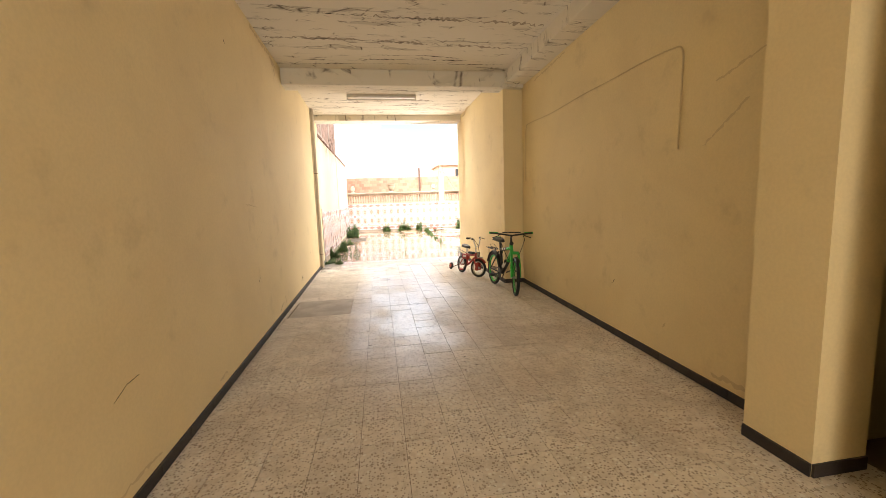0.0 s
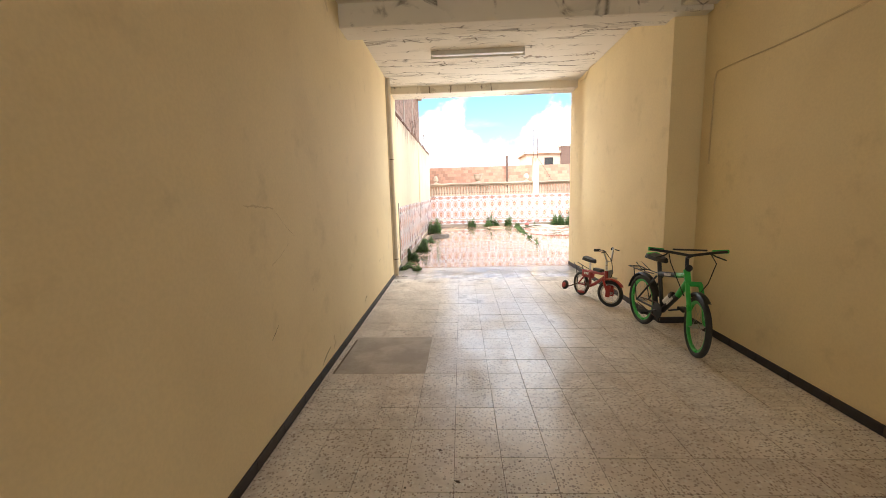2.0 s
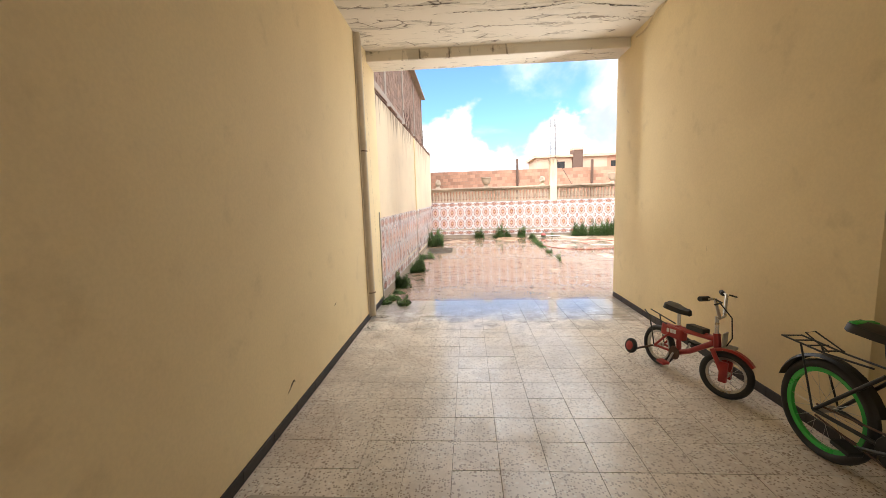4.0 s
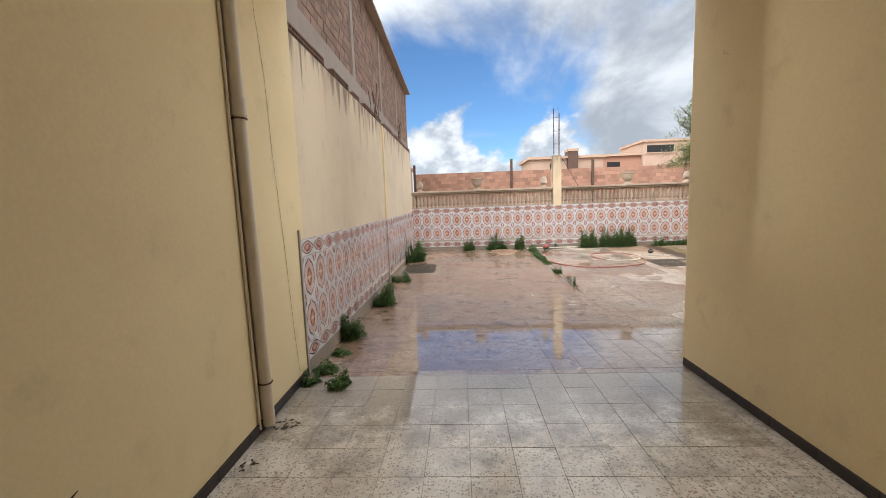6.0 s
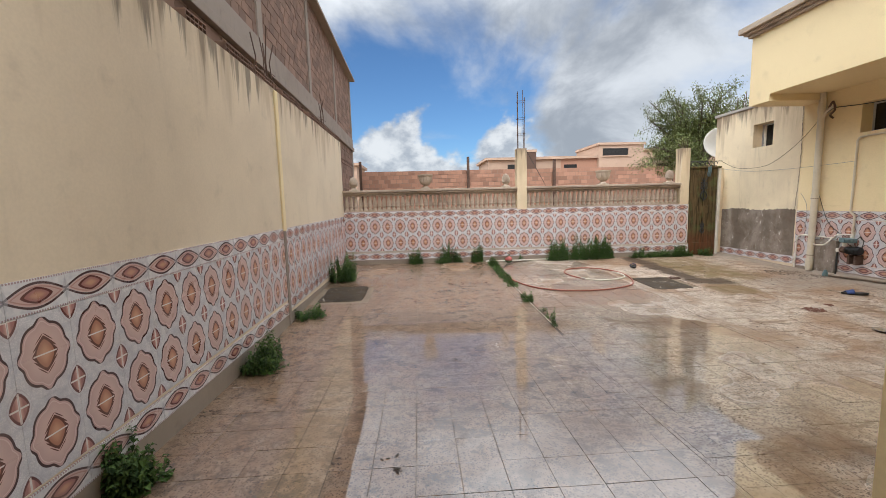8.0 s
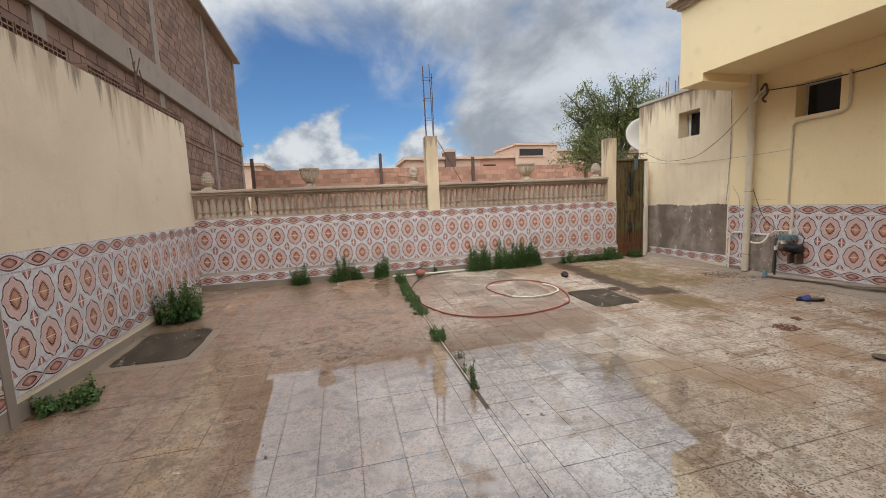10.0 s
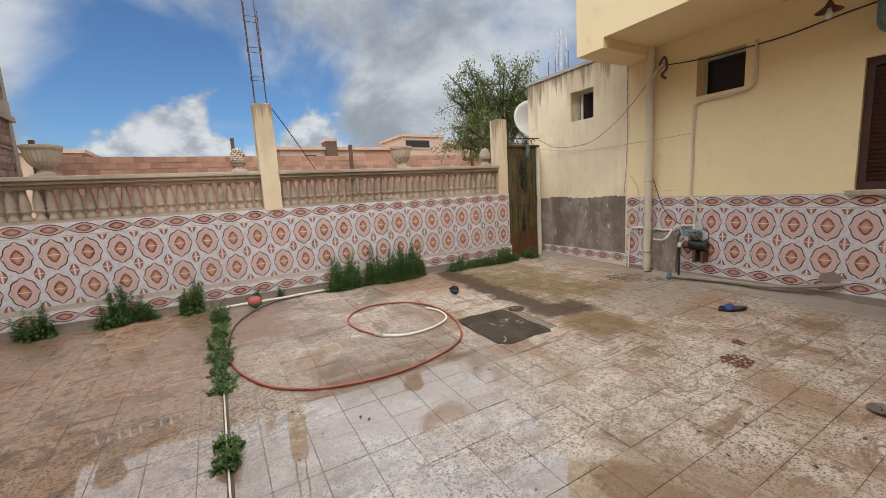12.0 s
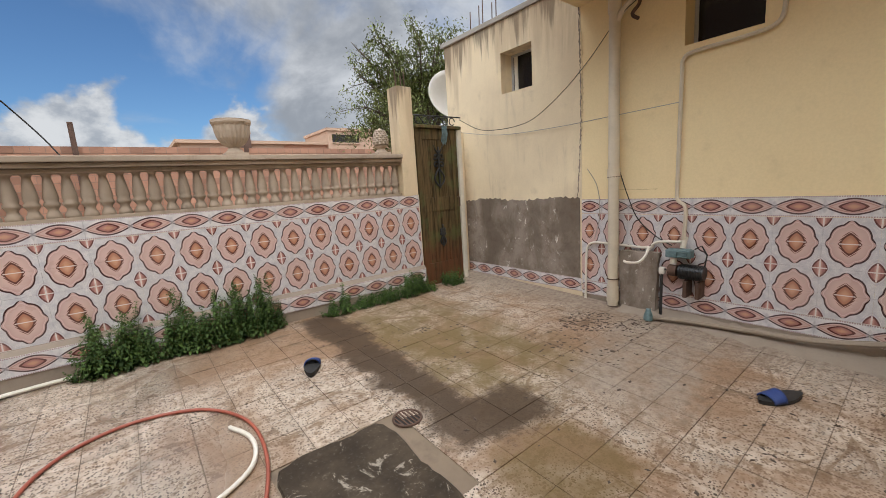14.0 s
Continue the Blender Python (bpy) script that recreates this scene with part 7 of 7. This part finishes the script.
def ball():
    bm = bmesh.new()
    prof = [(0.001 + 0.083 * math.sin(a), 0.072 - 0.072 * math.cos(a)) for a in np.linspace(0, math.pi, 15)]
    lathe(bm, prof, 22)
    o = link("ball", bm, two_tone_rubber(), None, "", True)
    o.matrix_basis = pose(2.84, 16.68, floor_z(16.68), 0, 0, 20)
    tagged(o, "slightly flat red and green rubber ball beside the hose", "ball")


ball()


def slipper(x, y, rz, flip, label):
    t = thing("slipper", label, "slipper", (x, y, floor_z(y)), rz, "blue slippers")
    t.scale = (1.18, 1.18, 1.18)
    bm = bmesh.new()
    n = 20
    lo, hi = [], []
    for i in range(n):
        a = 2 * math.pi * i / n
        u = math.cos(a)
        w = 0.048 - 0.010 * u * u + 0.006 * u
        lo.append(bm.verts.new((0.125 * u, w * math.sin(a), 0.002)))
        hi.append(bm.verts.new((0.128 * u, (w + 0.002) * math.sin(a), 0.024 + 0.006 * (u < -0.5))))
    for i in range(n):
        bm.faces.new((lo[i], lo[(i + 1) % n], hi[(i + 1) % n], hi[i]))
    bm.faces.new(lo[::-1])
    bm.faces.new(hi)
    part("sole", bm, M_RUBBER, t, "dark worn sole", smooth=True)
    bm = bmesh.new()
    rows = []
    for k in range(7):
        u = 0.015 + k * 0.012
        rows.append([bm.verts.new((u, 0.053 * math.cos(a), 0.015 + (0.052 - 0.004 * k) * math.sin(a))) for a in np.linspace(0, math.pi, 11)])
    for a, b in zip(rows, rows[1:]):
        for i in range(10):
            bm.faces.new((a[i], a[i + 1], b[i + 1], b[i]))
    o = part("strap", bm, M_BLUE, t, "dark blue strap", smooth=True)
    o.modifiers.new("thick", "SOLIDIFY").thickness = 0.006


slipper(5.20, 15.72, 66, 0, "dark blue rubber slipper pointing at the wall")
slipper(7.20, 13.30, 150, 0, "dark blue rubber slipper on dry paving")


def floor_drain():
    t = thing("floor_drain", "round rusty drain grate set in the paving", "drain", (5.40, 14.70, floor_z(14.7)))
    bm = bmesh.new()
    tube(bm, [(0.085 * math.cos(a), 0.085 * math.sin(a), 0.002) for a in np.linspace(0, 2 * math.pi, 28, endpoint=False)], 0.008, 8, closed=True)
    part("rim", bm, M_STEEL, t)
    # black disc in place of the shaded hole below the slats
    bm = bmesh.new()
    lathe(bm, [(0.078, -0.004), (0.078, 0.0), (0.02, 0.001)], 24)
    part("plate", bm, M_DARK, t)
    for i in range(6):
        bm = bmesh.new()
        x = -0.06 + i * 0.024
        w = math.sqrt(max(0, 0.078 ** 2 - x * x))
        box(bm, x - 0.005, x + 0.005, -w, w, 0.0, 0.006)
        part("slat", bm, M_STEEL, t)


floor_drain()


def saucer():
    bm = bmesh.new()
    lathe(bm, [(0.030, 0.0), (0.034, 0.003), (0.060, 0.014), (0.072, 0.017), (0.074, 0.019), (0.070, 0.019), (0.058, 0.016), (0.034, 0.006), (0.004, 0.005)], 24)
    o = link("saucer", bm, M_CHROME, None, "", True)
    o.matrix_basis = pose(5.89, 11.92, floor_z(11.92) + 0.002, 2, 0, 0)
    tagged(o, "small dull metal saucer lying on the paving", "saucer")


saucer()


def litter(name, spots, material, label, category, seed, size, lift=0.4):
    """Crumbs and dead leaves: one low heap for each spot (x, y, radius, count)."""
    rng = random.Random(seed)
    for x, y, r, n in spots:
        bm = bmesh.new()
        for i in range(n):
            a, d = rng.uniform(0, 6.28), r * math.sqrt(rng.random())
            px, py = x + d * math.cos(a), y + d * math.sin(a) * 0.8
            s = size * rng.uniform(0.5, 1.4)
            c = Vector((px, py, floor_z(py) + s * lift * 0.5 + 0.001))
            q = rng.uniform(0, 6.28)
            v = [bm.verts.new(c + Vector((math.cos(q + k * 1.57) * s * (1.4 if k % 2 else 0.7), math.sin(q + k * 1.57) * s * (1.4 if k % 2 else 0.7), 0))) for k in range(4)]
            t = bm.verts.new(c + Vector((0, 0, s * lift)))
            u = bm.verts.new(c - Vector((0, 0, s * lift * 0.45)))
            for k in range(4):
                bm.faces.new((v[k], v[(k + 1) % 4], t))
                bm.faces.new((v[(k + 1) % 4], v[k], u))
        o = link(name, bm, material)
        tagged(o, label, category, "", "stuff")


M_CRUMB = plain("reddish_crumbs", (0.16, 0.07, 0.045), 0.9, 0, 0.4, 20)
litter("crumbs", [(5.95, 12.72, 0.13, 140), (6.33, 12.88, 0.06, 40)], M_CRUMB, "heap of reddish brown crumbs on paving", "debris", 3, 0.010, 0.9)
litter("dead_leaves", [(6.28, 15.73, 0.07, 10), (7.55, 14.80, 0.30, 190), (7.75, 14.45, 0.2, 60), (6.55, 13.22, 0.05, 4), (0.33, 10.24, 0.05, 5), (0.69, 10.12, 0.03, 5), (0.62, 10.22, 0.1, 3), (1.19, 11.72, 0.05, 7), (-0.76, 10.92, 0.08, 14), (0.90, 12.4, 0.35, 4), (2.78, 12.21, 0.3, 5), (-0.7, 8.33, 0.09, 26), (-0.74, 7.9, 0.08, 10), (6.3, 13.9, 1.0, 40), (7.0, 12.8, 1.0, 40), (4.5, 12.3, 1.2, 24), (5.9, 15.6, 0.9, 90), (7.2, 14.6, 0.6, 120), (3.6, 13.6, 1.0, 26), (1.0, 14.8, 1.3, 30), (0.9, 3.2, 1.0, 12)], M_DIRT, "scattered dead leaves and dirt on paving", "debris", 5, 0.012, 0.3)


# ---------------------------------------------------------------- plants
def leaf(bm, base, way, length, width, droop, rng):
    """A folded leaf: six vertices, four faces."""
    up = Vector((0, 0, 1))
    side = way.cross(up)
    if side.length < 0.1:
        side = Vector((1, 0, 0))
    side.normalize()
    nrm = side.cross(way).normalized()
    mid = base + way * length * 0.5 + nrm * length * 0.06
    tip = base + way * length - up * droop * length
    a = bm.verts.new(base)
    l = bm.verts.new(mid + side * width + nrm * width * 0.35)
    r = bm.verts.new(mid - side * width + nrm * width * 0.35)
    m = bm.verts.new(mid)
    t = bm.verts.new(tip)
    for f in ((a, m, l), (l, m, t), (a, r, m), (r, t, m)):
        bm.faces.new(f)


def weed(x, y, r, h, n_stems, seed, label, size=0.045, sq=1.0, group="weeds along the walls"):
    """A tuft of upright leafy shoots, some tall, with a skirt of low ones."""
    rng = random.Random(seed)
    t = thing("weed_plant", label, "plant", (x, y, floor_z(y)), 0, group)
    stems, leaves = bmesh.new(), bmesh.new()
    peaks = [(rng.uniform(-0.6, 0.6) * r, rng.uniform(0.65, 1.25)) for _ in range(3)]
    for i in range(int(n_stems * 1.8)):
        a, d = rng.uniform(0, 6.28), r * 0.95 * math.sqrt(rng.random())
        b = Vector((d * math.cos(a), d * math.sin(a) * sq, -0.01))
        hh = h * rng.uniform(0.45, 1.0) * max(k * max(0.25, 1.15 - (abs(b.x - c) / (0.55 * r)) ** 1.5) for c, k in peaks)
        lean = Vector((math.cos(a), math.sin(a) * sq, 0)) * rng.uniform(-0.1, 0.45) * r
        p1, p2 = b + lean * 0.4 + Vector((0, 0, hh * 0.55)), b + lean + Vector((0, 0, hh))
        tube(stems, [b, p1, p2], 0.003, 4, 0.001)
        k = max(7, int(hh / 0.0095))
        for j in range(k):
            u = 0.08 + 0.92 * j / k
            p = b.lerp(p1, u / 0.55) if u < 0.55 else p1.lerp(p2, (u - 0.55) / 0.45)
            q = j * 2.4 + rng.uniform(-0.4, 0.4)
            w = Vector((math.cos(q), math.sin(q), rng.uniform(-0.3, 0.6))).normalized()
            s = size * rng.uniform(0.55, 1.15) * (1.15 - 0.55 * u)
            leaf(leaves, p, w, s, s * rng.uniform(0.30, 0.46), rng.uniform(0.1, 0.8), rng)
    part("stalk", stems, M_STEM, t)["kind"] = "stuff"
    o = part("foliage", leaves, M_LEAF, t, "dense green leaves")
    o["kind"] = "stuff"
    return t


LOW = "low green weeds sprouting at the tiled wall's foot"
BUSHY = "bushy green weeds growing against the tiled wall"
for i, (x, r, h, n, lab) in enumerate([(0.75, 0.17, 0.36, 26, BUSHY), (1.40, 0.18, 0.40, 28, BUSHY), (1.72, 0.12, 0.30, 14, BUSHY), (2.16, 0.14, 0.46, 22, BUSHY),
                                       (3.98, 0.24, 0.42, 46, BUSHY), (4.30, 0.2, 0.3, 26, BUSHY), (4.66, 0.24, 0.44, 46, BUSHY), (5.02, 0.22, 0.52, 46, BUSHY), (5.22, 0.14, 0.34, 16, LOW), (5.95, 0.20, 0.24, 30, LOW), (6.2, 0.18, 0.18, 20, LOW),
                                       (6.45, 0.2, 0.20, 28, LOW), (6.78, 0.2, 0.26, 30, LOW), (7.05, 0.17, 0.26, 22, LOW), (7.5, 0.17, 0.26, 26, "leafy weeds growing before the wooden gate"), (2.86, 0.07, 0.2, 8, LOW), (3.15, 0.07, 0.16, 8, LOW)]):
    weed(x, back_y(x) - r * 0.55 - 0.02, r, h, n, 100 + i, lab, sq=0.6)
for i, (x, y, r, h, n) in enumerate([(-0.62, 15.45, 0.24, 0.62, 50), (-0.66, 13.35, 0.20, 0.17, 26), (-0.68, 11.75, 0.19, 0.32, 34), (-0.74, 10.15, 0.13, 0.26, 22), (-0.72, 9.62, 0.09, 0.09, 12), (-0.72, 9.18, 0.10, 0.10, 14), (-0.52, 8.90, 0.09, 0.12, 12), (-0.78, 8.95, 0.07, 0.10, 9)]):
    weed(x, y, r, h, n, 200 + i, "green weed tuft rooted beside the west wall", 0.055)
for i in range(22):
    y = 13.35 + i * 0.155
    if y < 14.5 and i not in (2, 3):
        continue
    hh = 0.07 + 0.09 * ((i * 7) % 5) / 5 + (0.08 if y > 16.2 else 0)
    weed(2.44 + 0.02 * math.sin(i * 3), y, 0.075 if y < 14 else 0.095, hh, 8 + (i * 5) % 6, 300 + i, "small weeds in the joint between paving fields", 0.04, group="weeds in the joint")
for i, (y, h) in enumerate(((12.55, 0.20), (12.85, 0.12), (13.15, 0.10))):
    weed(2.45 + 0.03 * i, y, 0.05, h, 4, 340 + i, "thin weed in the paving joint", 0.03, group="weeds in the joint")


def tree():
    rng = random.Random(21)
    t = thing("tree", "broad olive-green tree with loose airy crown beyond the gate", "tree", (10.2, 20.8, -0.15))
    wood, leaves = bmesh.new(), bmesh.new()
    tube(wood, [(0, 0, 0), (0.05, 0.02, 0.8), (-0.03, 0.05, 1.6), (0.02, 0, 2.9)], 0.17, 10, 0.10)
    part("trunk", wood, M_BARK, t, smooth=True)
    tips = []
    wood = bmesh.new()
    for i in range(36):
        a = i * 2.4 + rng.uniform(-0.3, 0.3)
        e = rng.uniform(0.12, 1.35)
        L = rng.uniform(1.8, 2.5) * (1.0 + 0.12 * math.sin(e))
        s = Vector((0.0, 0, rng.uniform(1.9, 2.9)))
        w = Vector((math.cos(a) * math.cos(e), math.sin(a) * math.cos(e), math.sin(e)))
        pts = [s, s + w * L * 0.4 + Vector((0, 0, 0.12)), s + w * L * 0.75 + Vector((0, 0, 0.1)), s + w * L]
        tube(wood, pts, 0.05, 6, 0.008)
        for k in range(16):
            u = rng.uniform(0.3, 1.0)
            p = pts[1].lerp(pts[3], (u - 0.35) / 0.65)
            q = Vector((rng.gauss(0, 1), rng.gauss(0, 1), rng.gauss(0.45, 0.8))).normalized()
            l2 = rng.uniform(0.3, 0.75)
            e2 = p + q * l2
            tube(wood, [p, p + q * l2 * 0.5 + Vector((0, 0, 0.03)), e2], 0.010, 4, 0.003)
            tips.append((p, e2, q))
    part("branchwork", wood, M_BARK, t, smooth=True)["kind"] = "stuff"
    for p, e2, q in tips:
        for j in range(78):
            u = rng.random() ** 0.7
            c = p.lerp(e2, u) + Vector((rng.gauss(0, 0.09), rng.gauss(0, 0.09), rng.gauss(0, 0.09)))
            w = (q + Vector((rng.gauss(0, 0.8), rng.gauss(0, 0.8), rng.gauss(0.1, 0.8)))).normalized()
            s = rng.uniform(0.05, 0.10)
            leaf(leaves, c, w, s, s * 0.22, rng.uniform(0, 0.4), rng)
    o = part("crown", leaves, M_LEAF_TREE, t, "loose olive-green leaves")
    o["kind"] = "stuff"


tree()


# ---------------------------------------------------------------- distance
def far_house(x0, x1, y, z1, depth, material, label, openings=(), roof_lip=0.3):
    t = thing("far_house", label, "house", (x0, y, -0.3))
    W = x1 - x0
    bm = bmesh.new()
    box(bm, 0, W, 0, depth, 0, z1)
    part("wall", bm, material, t)
    bm = bmesh.new()
    box(bm, -roof_lip, W + roof_lip, -roof_lip, depth, z1 + 0.004, z1 + 0.25)
    part("roof", bm, M_PLASTER_FAR, t)
    for a, b, lo, hi in openings:
        # solid dark box painted as the shaded interior
        bm = bmesh.new()
        box(bm, a, b, -0.03, 0.25, lo, hi)
        w = part("window", bm, M_DARK, t, "near-black box standing for the shade in an unglazed opening")
        bm = bmesh.new()
        box(bm, a - 0.1, b + 0.1, -0.12, 0.0, lo - 0.12, lo - 0.005)
        part("sill", bm, M_PLASTER_FAR, w)
    return t


far_house(14.6, 25.2, 50, 6.3, 8, M_BRICK, "long unfinished pink brick house, far beyond the wall", [(2.0, 3.4, 4.7, 5.7), (7.2, 8.6, 4.7, 5.7)])
far_house(20.2, 25.1, 49.5, 7.6, 6, M_PLASTER_FAR, "pale pink upper storey with dark open loggia", [(0.4, 3.2, 6.5, 7.25)], 0.15)
far_house(8.0, 15.5, 48, 6.05, 6, M_PLASTER_FAR, "low pinkish house with flat roof, far off", [(2.0, 3.0, 4.6, 5.6)])
far_house(11.8, 12.8, 47.5, 6.75, 1.5, M_STEEL, "dark roof tank on a far house", (), 0.05)
far_house(-9.5, -5.4, 50, 6.0, 6, M_PLASTER_FAR, "pinkish house with flat roof, far off", [(1.5, 2.6, 4.6, 5.5)])
far_house(30, 44, 58, 8.0, 8, M_PLASTER_FAR, "pale house row in the far distance", [(2, 3.5, 5, 6.4), (6, 7.5, 5, 6.4), (10, 11.5, 5, 6.4)])


def antenna_mast():
    t = thing("antenna_mast", "lattice antenna mast with panels above the roofs", "mast", (38.5, 45, -0.3))
    H = 18.8
    for c, s in ((0.3, 0), (-0.15, 0.26), (-0.15, -0.26)):
        bm = bmesh.new()
        tube(bm, [(c * 1.3, s * 1.3, 0), (c, s, H)], 0.05, 5)
        part("leg", bm, M_FRAME, t)
    bm = bmesh.new()
    for i in range(24):
        z = i * H / 24
        q = [(0.33, 0, z), (-0.16, 0.28, z), (-0.16, -0.28, z)]
        for k in range(3):
            a = q[k]
            b = q[(k + 1) % 3]
            tube(bm, [a, (b[0], b[1], z + H / 24)], 0.025, 4)
    part("lattice", bm, M_FRAME, t)
    for i, (x, y, z) in enumerate(((-0.7, -0.3, 17.6), (0.5, -0.5, 17.4), (-0.5, 0.0, 15.8), (0.7, -0.2, 16.0))):
        bm = bmesh.new()
        box(bm, x - 0.08, x + 0.08, y - 0.06, y + 0.06, z - 0.6, z + 0.6)
        part("antenna_panel", bm, M_FRAME, t, bevel=0.03)


antenna_mast()
bm = bmesh.new()
t_ = thing("rebar_bundle", "thin rebar stubs on the annex roof corner", "rebar", (8.3, 17.0, 3.43), 0, "rebar on the annex")
for i in range(5):
    bm = bmesh.new()
    tube(bm, [(0.05 * (i % 2), -0.12 * i, 0), (0.05 * (i % 2) + 0.01, -0.12 * i, 0.30 + 0.05 * (i % 3))], 0.007, 5)
    part("bar", bm, M_STEEL, t_)


# ---------------------------------------------------------------- the paving, tile by tile
lay_tiles(floor, M_TILE_IN, passage_cells, lambda x, y: 2.6 < y < 7.6, "worn speckled cement tiles")
lay_tiles(yard_floor, M_TILE_YARD, yard_cells, lambda x, y: 11.4 < y < 15.2 and x > -0.2, "wet speckled cement tiles")
